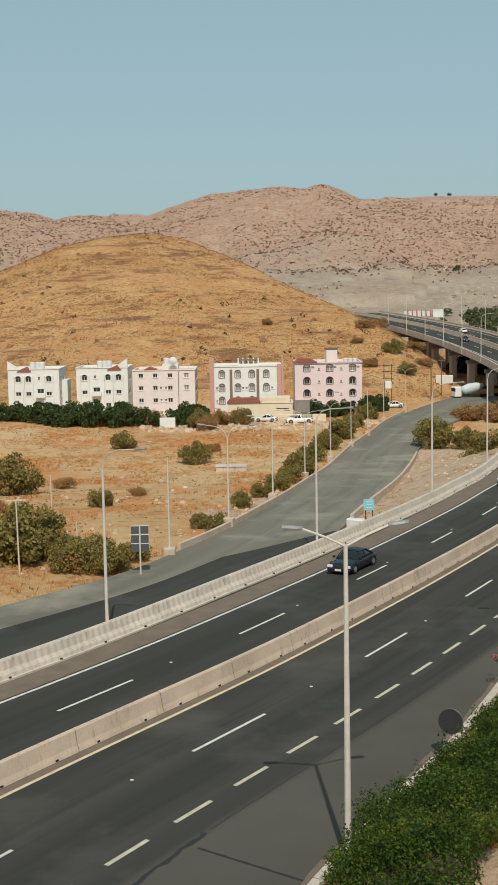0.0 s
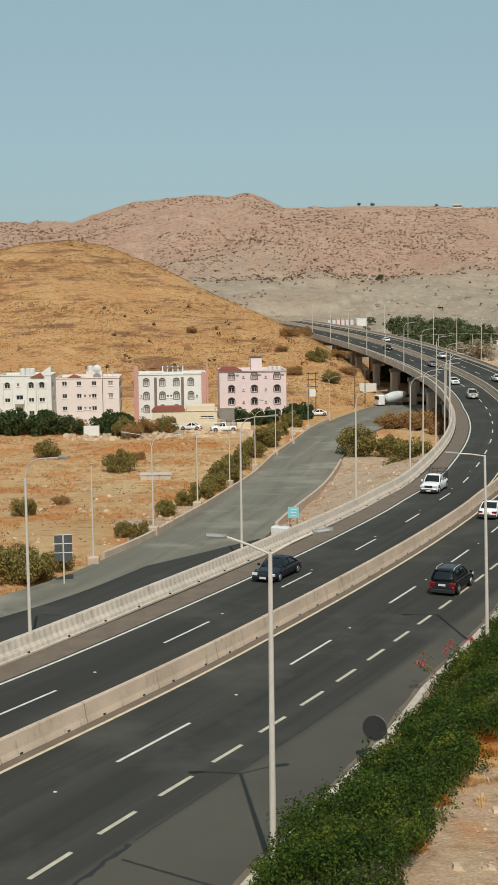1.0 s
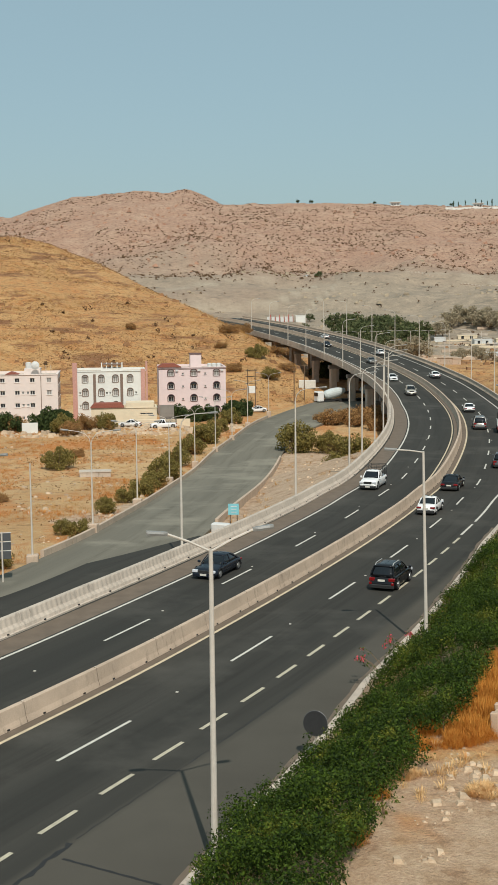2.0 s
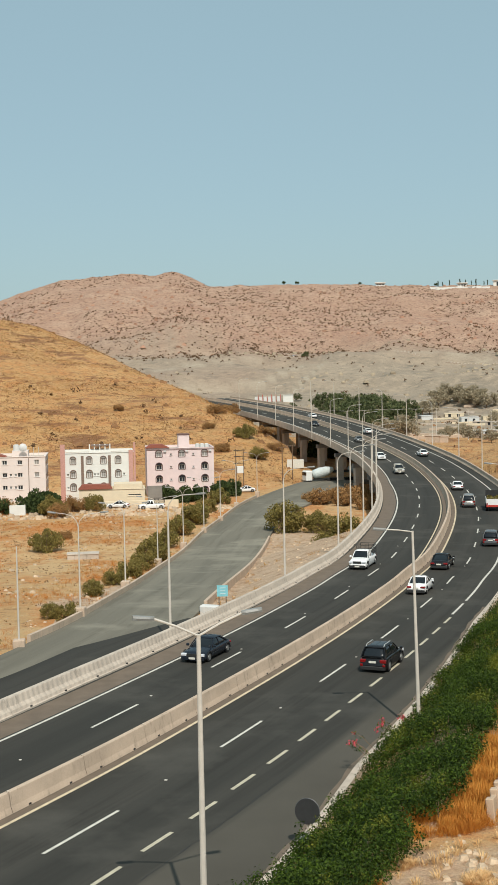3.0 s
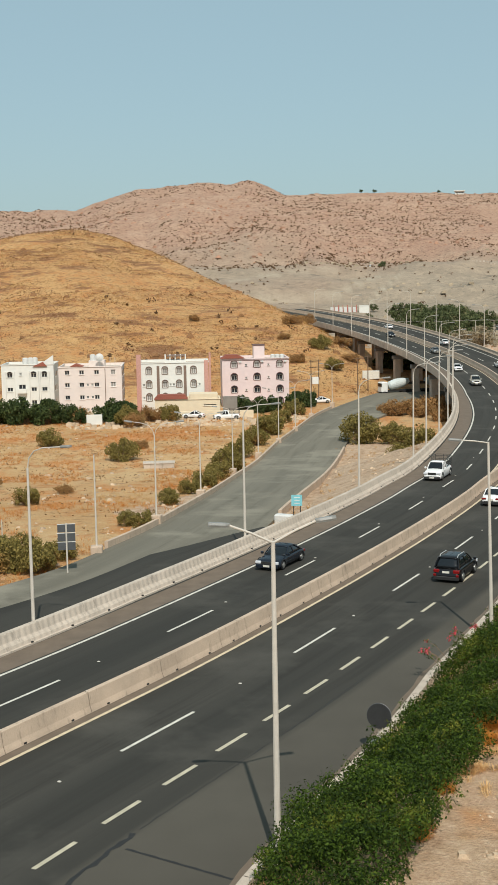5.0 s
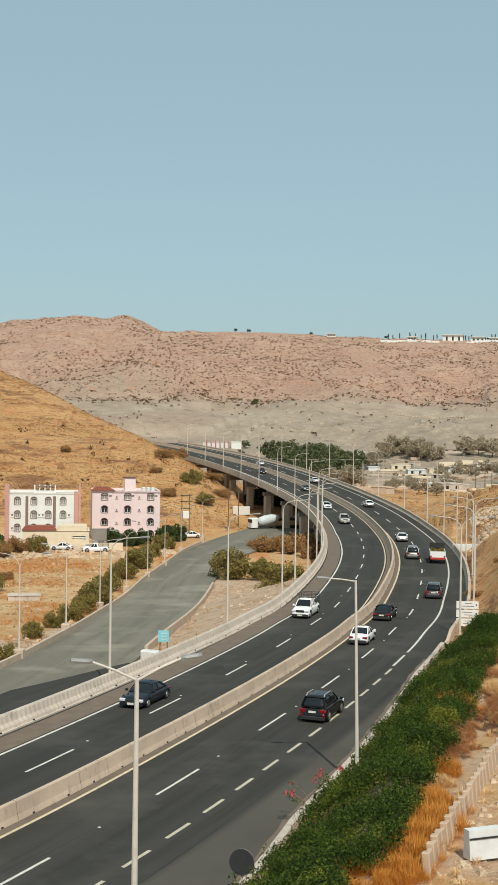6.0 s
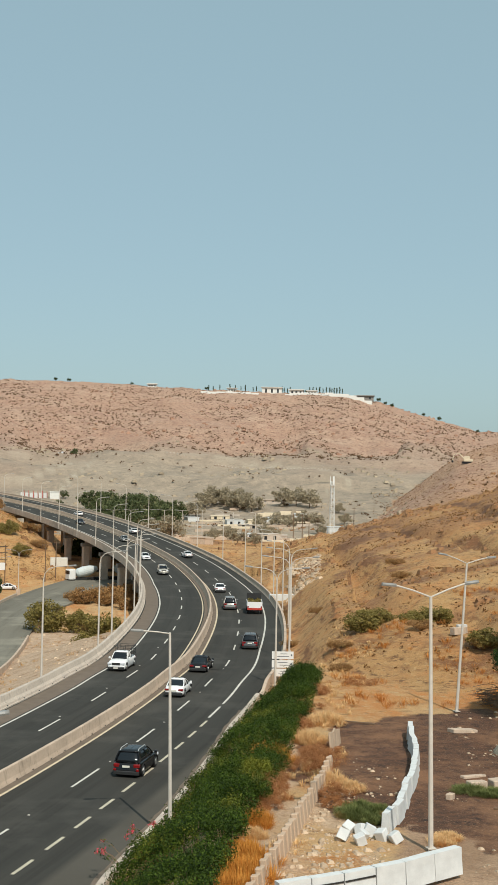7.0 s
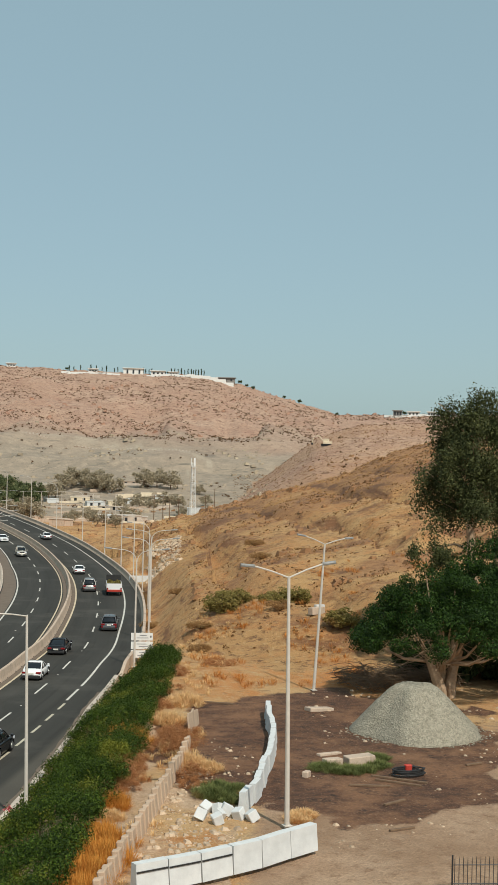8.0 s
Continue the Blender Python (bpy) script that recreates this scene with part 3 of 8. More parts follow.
def build_road():
    edge = kerb_off
    s = np.append(np.arange(S0, S1, 2.0), S1)
    y = np.interp(s, np.arange(NS), ROAD[:, 1])
    cols = [-12.0, -9.0, -5.5, -2.0, 0, 3.1, 8.2]
    off = np.stack([np.full(len(s), c) for c in cols] + [edge(y)], 1)
    g = on_road(s[:, None].repeat(8, 1), off)
    rim = g.copy()[:, [0, -1]]
    rim[:, :, 2] -= 0.6
    g = np.concatenate([rim[:, :1], g, rim[:, 1:]], 1)
    v, q = ribbon(g)
    me = array_mesh("road", v, q[:, ::-1], ASPHALT)
    across = np.concatenate([off[:, :1], off, off[:, -1:]], 1)
    me.attributes.new("across", "FLOAT", "POINT").data.foreach_set("value", across.ravel().astype(np.float32))
    me.attributes.new("along", "FLOAT", "POINT").data.foreach_set("value", s[:, None].repeat(10, 1).ravel().astype(np.float32))
    road = tagged(new("road", me), "dark asphalt dual carriageway with worn lane paint", "road", kind="structure")

    first = s_at(50)

    def strip(name, a, b, o, w, mat, up=0.006):
        """A painted line; o is an offset or pairs of metres past the first dash and offset."""
        ss = np.append(np.arange(a, b, 2.0), b)
        oo = np.interp(ss - first, *zip(*o)) if isinstance(o, list) else np.full(len(ss), o)
        v, q = ribbon(on_road(ss[:, None].repeat(2, 1), np.stack([oo - w / 2, oo + w / 2], 1), up))
        part(name, array_mesh(name, v, q[:, ::-1], mat), mat, road)
    strip("edge_line", S0, S1, LEFT_LINE, 0.2, PAINT_WHITE)
    strip("edge_line", S0, S1, -2.35, 0.16, PAINT_YELLOW)
    strip("edge_line", S0, S1, -0.3, 0.2, PAINT_YELLOW)
    strip("edge_line", first + 60.6, first + 65.6, RIGHT_LINE, 0.2, PAINT_WHITE)
    strip("edge_line", first + 66.9, S1, RIGHT_LINE, 0.2, PAINT_WHITE)
    strip("dusty_shoulder", S0, S1, [(a, o - 1.2) for a, o in LEFT_LINE], 1.9, DUST, 0.004)
    strip("dusty_gutter", S0, S1, -0.64, 0.5, DUST, 0.004)
    strip("dusty_gutter", S0, S1, -1.86, 0.5, DUST, 0.004)
    ks = np.arange(s_at(30), s_at(106), 1.0)
    ke = kerb_off(np.interp(ks, np.arange(NS), ROAD[:, 1]))
    v, q = ribbon(on_road(ks[:, None].repeat(2, 1), np.stack([ke - 0.34 - 0.05 * np.sin(ks * 1.7), ke - 0.002], 1), 0.004))
    part("dusty_gutter", array_mesh("dusty_gutter", v, q[:, ::-1], DUST), DUST, road)

    def dash(o, at, length, w, mat=PAINT_WHITE):
        ss = np.array([at, at + length / 2, at + length])
        g = on_road(ss[:, None].repeat(2, 1), np.array([[o - w / 2, o + w / 2]] * 3), 0.006)
        v, q = ribbon(g)
        part("lane_dash", array_mesh("lane_dash", v, q[:, ::-1], mat), mat, road)

    def lane(starts, offs):
        """Dashes at the given starts, then on at an even pace over the viaduct."""
        starts = list(starts)
        while starts[-1] < 400:
            starts.append(starts[-1] + float(np.interp(starts[-1], [100, 200], [12.6, 14.2])))
        for a in starts:
            dash(float(np.interp(a, *zip(*offs))), first + a, float(np.interp(a, [0, 22, 60, 100, 200], [5.8, 5.4, 4.8, 4.2, 5.2])), 0.17)
    lane((-26.0, -10.0, 5.96, 21.9, 37.63, 51.82, 65.3, 78.5, 91.0, 104.2), FAR_LANE)
    lane((-29.3, -12.2, 4.92, 21.06, 36.2, 50.1, 62.9, 75.25, 87.9, 100.3), NEAR_LANE)
    for k in range(-3, 16):
        a = -5.67 + 4.17 * k
        dash(float(np.interp(a, [-5, 4, 17, 37, 56], [7.07, 6.93, 6.6, 6.4, 6.17])), first + a, 2.42, 0.2, PAINT_CREAM)
    # tar-sealed cracks and small reflective studs
    def seal(pts, w):
        g = []
        for k, (a, o) in enumerate(pts):
            j = w * (0.6 + 0.8 * random.Random(k).random())
            g.append([on_road(a, o - j, 0.005), on_road(a + 0.05, o + j, 0.005)])
        v, q = ribbon(np.array(g))
        part("tar_seal", array_mesh("tar_seal", v, q[:, ::-1], TAR), TAR, road)
    seal([(first - 10.5 + 0.4 * k, 9.0 + 0.05 * math.sin(1.3 * k) + 0.05 * math.sin(3.1 * k) - 0.022 * k) for k in range(23)], 0.1)
    seal([(first - 1.3 + 0.6 * k, 8.5 - 0.008 * k + 0.03 * math.sin(2.3 * k)) for k in range(34)], 0.022)
    g = [[on_road(first - 2.95 - 0.02 * k, 9.0 + 0.3 * k, 0.005), on_road(first - 2.82 - 0.02 * k + 0.02 * math.sin(k * 2.1), 9.0 + 0.3 * k, 0.005)] for k in range(16)]
    v, q = ribbon(np.array(g))
    part("tar_seal", array_mesh("tar_seal", v, q, TAR), TAR, road)
    for o in (-5.55, 3.05):
        for k in range(14):
            p = on_road(first + 1.0 + 14.2 * k, o)
            part("road_stud", Shape().box(-0.07, 0.07, -0.06, 0.06, 0.0, 0.03, 0.01, pose(float(p[0]), float(p[1]), float(p[2]), 0, 0, heading(first + 14 * k))), PAINT_WHITE, road)
    return road


build_road()


def jersey(c, w, h, foot=0.3):
    return [(c - w / 2, 0), (c - w / 2 + 0.02, 0.08), (c - w / 2 + 0.1, 0.3), (c - 0.13, h - 0.03), (c - 0.1, h), (c + 0.1, h), (c + 0.13, h - 0.03),
            (c + w / 2 - 0.1, 0.3), (c + w / 2 - 0.02, 0.08), (c + w / 2, 0)]


def build_barriers():
    med = thing("median_barrier", "tan concrete median barrier with stains and joints", "barrier", kind="structure")
    length, gap = 6.0, 0.012
    k = S0
    while k < S1 - length:
        part("barrier_block", sweep("barrier_block", k + gap, k + length - gap, jersey(-1.25, 0.66, 0.95), CONCRETE, 1.5), CONCRETE, med)
        if s_at(25) < k < s_at(200):
            for e in (1.3, 4.6):
                p = on_road(k + e, -0.93)
                m = pose(float(p[0]), float(p[1]), float(p[2]), 0, 0, heading(k))
                part("drain_hole", Shape().box(-0.05, 0.02, -0.09, 0.09, 0.03, 0.1, 0.01, m), TAR, med)
            p = on_road(k + 0.1, -1.25)
            part("reflector", Shape().box(-0.04, 0.04, -0.09, 0.09, 0.93, 0.99, 0.01, pose(float(p[0]), float(p[1]), float(p[2]), 0, 0, heading(k))), CONCRETE_PALE, med)
        k += length
    left = thing("parapet_left", "ribbed pale concrete parapet along the highway edge", "parapet", kind="structure")
    prof = [(-10.95, 0), (-10.95, 0.1), (-11.08, 0.12), (-11.12, 0.3), (-11.3, 0.5), (-11.42, 0.95), (-11.47, 1.0), (-11.75, 1.0), (-11.85, -0.6)]
    deep = np.array([0, 0, 0.2, 1, 1, 0.8, 0, 0, 0])
    k = S0
    while k < S1 - 4:
        close = s_at(30) < k < s_at(165)
        ss = k + np.arange(0, 4.001, 0.08) * (0.9975 if close else 0.99) if close else k + np.array([0, 1.3, 2.6, 3.96])
        flute = 0.02 * (1 + np.cos(2 * math.pi * (ss - S0) / 0.56)) if close else 0 * ss
        shift = np.interp(ss, [s_at(60), s_at(75), s_at(98), s_at(123), s_at(150), s_at(200)], [0.2, 0.0, 0.1, 0.5, 0.3, -0.3])
        off = np.array([p[0] for p in prof])[None] - flute[:, None] * deep[None] + shift[:, None]
        up = np.array([p[1] for p in prof])[None].repeat(len(ss), 0)
        v, q = ribbon(on_road(ss[:, None].repeat(len(prof), 1), off, up), True)
        part("parapet_block", array_mesh("parapet_block", v, q[:, ::-1], CONCRETE_PALE), CONCRETE_PALE, left)
        if close:
            p = on_road(k + 2.0, -10.98 + float(np.interp(k, [s_at(60), s_at(75), s_at(98), s_at(123)], [0.2, 0.0, 0.1, 0.5])))
            part("drain_hole", Shape().box(-0.1, 0.0, -0.08, 0.08, 0.11, 0.19, 0.02, pose(float(p[0]), float(p[1]), float(p[2]), 0, 0, heading(k))), TAR, left)
        k += 4
    right = thing("parapet_right", "low concrete parapet on the outer edge of the viaduct", "parapet", kind="structure")
    prof = [(8.3, 0), (8.36, 0.12), (8.5, 0.3), (8.55, 0.85), (8.85, 0.85), (8.9, -0.6)]
    k = s_at(112)
    # the first block ramps up from the kerb
    ss = np.array([k, k + 1.98, k + 3.96])
    g = np.stack([on_road(ss, np.full(3, o), u * np.array([0.2, 0.6, 1.0]) if u > 0 else np.full(3, u)) for o, u in prof], 1)
    v, q = ribbon(g, True)
    part("parapet_block", array_mesh("parapet_block", v, q[:, ::-1], CONCRETE), CONCRETE, right)
    k += 4
    while k < S1 - 4:
        part("parapet_block", sweep("parapet_block", k, k + 3.96, prof, CONCRETE, 1.0), CONCRETE, right)
        k += 4
    kerb = thing("kerb", "pale concrete kerb beside the hedge", "kerb", kind="structure")
    y = lambda s: float(np.interp(s, np.arange(NS), ROAD[:, 1]))
    edge = lambda q: float(kerb_off(q))
    k = s_at(20)
    while k < s_at(112):
        ss = np.array([k, k + 0.97])
        o = np.array([edge(y(v)) for v in ss])
        g = np.stack([on_road(ss, o + a, u) for a, u in ((0, 0), (0.02, 0.16), (0.05, 0.19), (0.42, 0.19), (0.44, -0.3))], 1)
        v, q = ribbon(g, True)
        part("kerb_block", array_mesh("kerb_block", v, q[:, ::-1], CONCRETE_PALE), CONCRETE_PALE, kerb)
        k += 1.0


build_barriers()


def build_viaduct():
    v = thing("viaduct", "grey concrete highway viaduct on square piers", "viaduct", kind="structure")
    deck = [(-12.0, -0.05), (-12.0, -0.55), (-8.5, -0.9), (-8.0, -2.2), (5.2, -2.2), (5.7, -0.9), (9.0, -0.55), (9.0, -0.05)]
    part("deck", sweep("deck", SA - 2, S1, deck, CONCRETE_GREY, 3.0), CONCRETE_GREY, v)
    k = SA + 4
    while k < SB:
        p = on_road(k, -1.4)
        base = -6.6
        m = pose(float(p[0]), float(p[1]), 0, 0, 0, heading(k))
        for a in (-8.4, -2.8, 2.8, 8.4):
            part("pier", Shape().box(a - 0.8, a + 0.8, -1.1, 1.1, base, float(p[2]) - 3.0, 0.12, m), CONCRETE_PALE, v)
        part("crosshead", Shape().box(-9.6, 9.6, -0.9, 0.9, float(p[2]) - 3.1, float(p[2]) - 2.2, 0.1, m), CONCRETE_GREY, v)
        k += 22
    p = on_road(SA - 2, -1.4)
    part("abutment", Shape().box(-10.4, 10.4, -0.8, 0.8, -7, -0.6, 0, pose(float(p[0]), float(p[1]), 0, 0, 0, heading(SA))), CONCRETE_GREY, v)


build_viaduct()


# ---- side road down to the houses: left kerb and right kerb places ----
SIDE = [(-42, 40, -33, 15), (-29, 62, -21.5, 40), (-17.5, 79, -12.5, 60), (-10.5, 88.5, -6.0, 73), (-6.8, 96, -1.2, 83), (-2.5, 108.5, 5.0, 99), (2.0, 131, 10.0, 121),
        (6.5, 160, 16.5, 153), (10.7, 182, 22.5, 184), (15, 203, 28, 211), (20, 223, 33, 229), (26, 247, 40, 248), (34, 270, 48, 268), (46, 298, 58, 288), (60, 325, 72, 312)]


def left_kerb_x(y):
    """The x of the slip road's field-side kerb at a given y."""
    q = np.array(SIDE)
    return np.interp(y, q[:, 1], q[:, 0])


def build_side_road():
    p = spline(SIDE, 2.0)
    zl = lambda y: side_z(y) + 0.02
    u = np.linspace(0, 1, 7)[None, :, None]
    a = np.stack([p[:, 0], p[:, 1], zl(p[:, 1]) + 0.35], 1)[:, None]
    b = np.stack([p[:, 2], p[:, 3], zl(p[:, 3]) + 0.35], 1)[:, None]
    g = a + (b - a) * u
    g = np.concatenate([g[:, :1] - [0, 0, 0.8], g, g[:, -1:] - [0, 0, 0.8]], 1)
    v, q = ribbon(g)
    me = array_mesh("side_road", v, q[:, ::-1], ASPHALT_OLD)
    me.attributes.new("across", "FLOAT", "POINT").data.foreach_set("value", np.tile(np.linspace(-5, 5, 9), len(p)).astype(np.float32))
    me.attributes.new("along", "FLOAT", "POINT").data.foreach_set("value", np.repeat(2.0 * np.arange(len(p)), 9).astype(np.float32))
    ob = tagged(new("side_road", me), "worn grey asphalt slip road running down to the houses", "road", kind="structure")
    rows = np.arange(int(np.searchsorted(p[:, 1], 66)), int(np.searchsorted(p[:, 1], 116)))
    w = np.interp(rows, [rows[0], rows[-1] - 8, rows[-1]], [0.2, 0.42, 0.97])
    uu = np.stack([w + (1 - w) * k for k in (0, 0.5, 1.0)], 1)[:, :, None]
    v2, q2 = ribbon(a[rows] + (b[rows] - a[rows]) * uu + [0, 0, 0.035])
    me2 = array_mesh("asphalt_overlay", v2, q2[:, ::-1], ASPHALT)
    me2.attributes.new("across", "FLOAT", "POINT").data.foreach_set("value", np.tile([-2.0, 0.0, 2.0], len(rows)).astype(np.float32))
    me2.attributes.new("along", "FLOAT", "POINT").data.foreach_set("value", np.repeat(2.0 * rows, 3).astype(np.float32))
    part("asphalt_overlay", me2, ASPHALT, ob, "newer dark asphalt overlay")
    lk = thing("side_kerb", "weathered concrete kerb wall with lamp plinths", "kerb", kind="structure")

    def wall(c0, c1, side):
        for i in range(c0, c1 - 1):
            pa, pb = p[i], p[i + 1]
            k = 0 if side < 0 else 2
            q0, q1 = Vector((pa[k], pa[k + 1], zl(pa[k + 1]) + 0.35)), Vector((pb[k], pb[k + 1], zl(pb[k + 1]) + 0.35))
            t = (q1 - q0).normalized()
            n = Vector((-t.y, t.x, 0)) * -side * 0.3
            up, dn = Vector((0, 0, 0.5)), Vector((0, 0, -0.7))
            e = t * 0.02
            c = [q0 + e + dn, q0 + e + n + dn, q0 + e + n + up, q0 + e + up, q1 - e + dn, q1 - e + n + dn, q1 - e + n + up, q1 - e + up]
            part("kerb_block", Shape().add(c, [(0, 1, 2, 3), (7, 6, 5, 4), (0, 4, 5, 1), (1, 5, 6, 2), (2, 6, 7, 3), (3, 7, 4, 0)]), CONCRETE, lk)
    ys = p[:, 1]
    wall(int(np.searchsorted(ys, 96)), int(np.searchsorted(ys, 262)), -1)
    wall(int(np.searchsorted(p[:, 3], 112)), int(np.searchsorted(p[:, 3], 196)), 1)


build_side_road()


# ---- more materials ----
def foliage_mat(name, dark, light, odd=None, rough=0.6, glow=0.25):
    m = Mat(name, rough)
    m.b.inputs["Specular IOR Level"].default_value = 0.15
    c = m.mix(m.island(), lin(*dark), lin(*light))
    c = m.mix(m.ramp(m.noise(0.6, 3), 0.35, 0.65), c, m.mix(0.5, c, lin(*dark)))
    if odd:
        c = m.mix(m.ramp(m.noise(0.35, 4, 0.7), 0.56, 0.66), c, lin(*odd))
    m.color(c)
    tr = m.t.nodes.new("ShaderNodeBsdfTranslucent")
    m.t.links.new(c, tr.inputs["Color"])
    mx = m.t.nodes.new("ShaderNodeMixShader")
    mx.inputs[0].default_value = glow
    m.t.links.new(m.b.outputs[0], mx.inputs[1])
    m.t.links.new(tr.outputs[0], mx.inputs[2])
    m.t.links.new(mx.outputs[0], m.t.nodes["Material Output"].inputs["Surface"])
    return m.m


LEAF_HEDGE = foliage_mat("hedge_leaf", (22, 38, 10), (84, 106, 32), (120, 122, 44), 0.6, 0.14)
LEAF_BUSH = foliage_mat("bush_leaf", (104, 96, 50), (164, 146, 84), (172, 134, 82))
LEAF_DRY = foliage_mat("dry_leaf", (140, 106, 68), (188, 146, 94), (134, 118, 76))
LEAF_FIG = foliage_mat("fig_leaf", (18, 36, 14), (68, 96, 36), None, 0.55, 0.15)
LEAF_GUM = foliage_mat("gum_leaf", (46, 54, 30), (106, 110, 68), None, 0.6, 0.18)
LEAF_VALLEY = foliage_mat("valley_leaf", (66, 76, 48), (116, 122, 80), (138, 128, 94))
# leaf tones lightened so that distance haze is in the colour
LEAF_HAZY = foliage_mat("haze_paled_leaf", (150, 138, 114), (184, 170, 142))
LEAF_DARK = foliage_mat("orchard_leaf", (46, 60, 34), (94, 106, 60))
LEAF_SCRUB = foliage_mat("scrub_leaf", (90, 68, 48), (134, 104, 76))
TUFT = foliage_mat("brown_tuft", (104, 74, 44), (156, 114, 68))
WALL_TAN = stained("broken_wall_concrete", (198, 172, 146))
GRASS_GOLD = foliage_mat("golden_grass", (190, 122, 48), (236, 178, 92), (214, 150, 72), 0.8)
GRASS_GREEN = foliage_mat("green_weed", (92, 104, 58), (140, 142, 88), (168, 148, 96), 0.8)
GRASS_TAN = foliage_mat("tan_grass", (212, 170, 116), (246, 216, 166), (222, 174, 116), 0.8)
GRASS_ORANGE = foliage_mat("dry_grass_orange", (176, 108, 50), (222, 160, 88), (206, 152, 98), 0.8)
GRASS_STRAW = foliage_mat("dry_grass_straw", (178, 134, 80), (212, 172, 112), (156, 110, 64), 0.8)
GRASS_ROSE = foliage_mat("rose_dry_bush", (150, 98, 60), (206, 152, 104), (186, 128, 76), 0.8)
FLOWER = simple("pink_flower", (214, 70, 84), 0.6)
BARK = simple("bark", (132, 108, 84), 0.9, scale=6, vary=0.35, bump=0.6)
BARK_PALE = simple("pale_bark", (176, 150, 122), 0.9, scale=6, vary=0.3, bump=0.5)
ROCK = stone_mat("pale_rock", (200, 176, 148))
WHITE_PAINT = simple("white_painted_concrete", (210, 211, 208), 0.75, scale=1.8, vary=0.14)
def gravel_mat():
    """Crushed stone: each chip a tone of its own."""
    m = Mat("crushed_gravel", 0.95)
    chip = m.t.nodes.new("ShaderNodeTexVoronoi")
    chip.inputs["Scale"].default_value = 11.0
    m.t.links.new(m.pos, chip.inputs["Vector"])
    c = m.mix(m.ramp(chip.outputs["Color"], 0.1, 0.9), lin(104, 100, 86), lin(182, 174, 154))
    c = m.mix(0.45, c, m.mix(m.ramp(m.noise(1.3, 5, 0.7), 0.35, 0.65), lin(128, 120, 102), lin(160, 152, 132)))
    m.color(c)
    m.bump(chip.outputs["Distance"], 0.9, 0.06)
    return m.m


GRAVEL = gravel_mat()
WHITE_WALL = simple("white_plaster", (222, 222, 216), 0.85, scale=0.8, vary=0.07)
PINK_WALL = simple("pink_plaster", (228, 214, 206), 0.85, scale=0.8, vary=0.07)
PINK_WALL2 = simple("rose_plaster", (226, 207, 205), 0.85, scale=0.8, vary=0.07)
CREAM_WALL = simple("cream_plaster", (222, 206, 178), 0.85, scale=0.8, vary=0.1)
ROSE_TRIM = simple("rose_trim", (196, 150, 138), 0.85)
BROWN_TRIM = simple("brown_trim", (128, 108, 96), 0.85)
DARK_TRIM = simple("dark_window_surround", (104, 78, 74), 0.8)
RED_TILE = simple("red_roof_tile", (150, 88, 72), 0.85, scale=4, vary=0.25)
PANE = simple("dark_window_glass", (52, 54, 58), 0.15, vary=0.1, bump=0)
PANE_PALE = simple("curtained_window_glass", (150, 146, 142), 0.25, vary=0.15, bump=0)
METAL_DARK = simple("dark_metal", (62, 62, 62), 0.5, 0.5)
SIGN_GREY = simple("sign_back_metal", (96, 98, 100), 0.5, 0.4)
SIGN_WHITE = simple("sign_white", (226, 226, 222), 0.5, vary=0.06)
SIGN_CYAN = simple("sign_cyan", (132, 198, 208), 0.5, vary=0.08)
INK = simple("sign_ink", (96, 100, 106), 0.6)
TYRE = simple("tyre_rubber", (30, 30, 31), 0.85)
RIM = simple("alloy_rim", (178, 178, 176), 0.3, 0.7)
RAIL = simple("brushed_rail", (196, 196, 192), 0.4, 0.3)
RED_LENS = simple("tail_lens", (126, 18, 18), 0.25, bump=0)
CLEAR_LENS = simple("head_lens", (214, 216, 220), 0.15, bump=0)
CAR_GLASS = simple("car_glass", (26, 30, 34), 0.08, vary=0.1, bump=0)
PLATE = simple("plate", (222, 218, 206), 0.6)
RED_PAINT = simple("red_paint", (186, 60, 46), 0.6)
POLE_PALE = simple("bleached_pole", (206, 192, 172), 0.85, scale=5, vary=0.2)
WOOD_OLD = simple("old_wood", (120, 96, 74), 0.9, scale=5, vary=0.3)


def paint(name, rgb, metal=0.2):
    return simple(name, rgb, 0.25, metal, scale=0.6, vary=0.06, bump=0)


# ---- leaves and plants ----
def leaf_cloud(rng, centres, radii, count, size, squash=0.8, shell=0.55, droop=0.0):
    """Bent leaf quads gathered in clumps round the centres; returns places and quads."""
    c = np.repeat(np.asarray(centres, float), count, 0)
    r = np.repeat(np.asarray(radii, float), count)
    n = len(c)
    u = rng.normal(size=(n, 3))
    u /= np.linalg.norm(u, axis=1)[:, None]
    k = shell + (1 - shell) * rng.random(n) ** 0.7
    pos = c + u * (r * k)[:, None] * [1, 1, squash]
    pos[:, 2] -= droop * rng.random(n) * r
    out = u + 0.9 * rng.normal(size=(n, 3)) + [0, 0, 0.35]
    out /= np.linalg.norm(out, axis=1)[:, None]
    a = np.cross(out, rng.normal(size=(n, 3)))
    a /= np.linalg.norm(a, axis=1)[:, None]
    b = np.cross(out, a)
    w = (size * (0.6 + 0.8 * rng.random(n)))[:, None]
    v = np.stack([pos - a * w, pos - b * w * 0.5 - out * w * 0.12, pos + a * w, pos + b * w * 0.5 - out * w * 0.12], 1)
    return v.reshape(-1, 3), np.arange(4 * n).reshape(-1, 4)


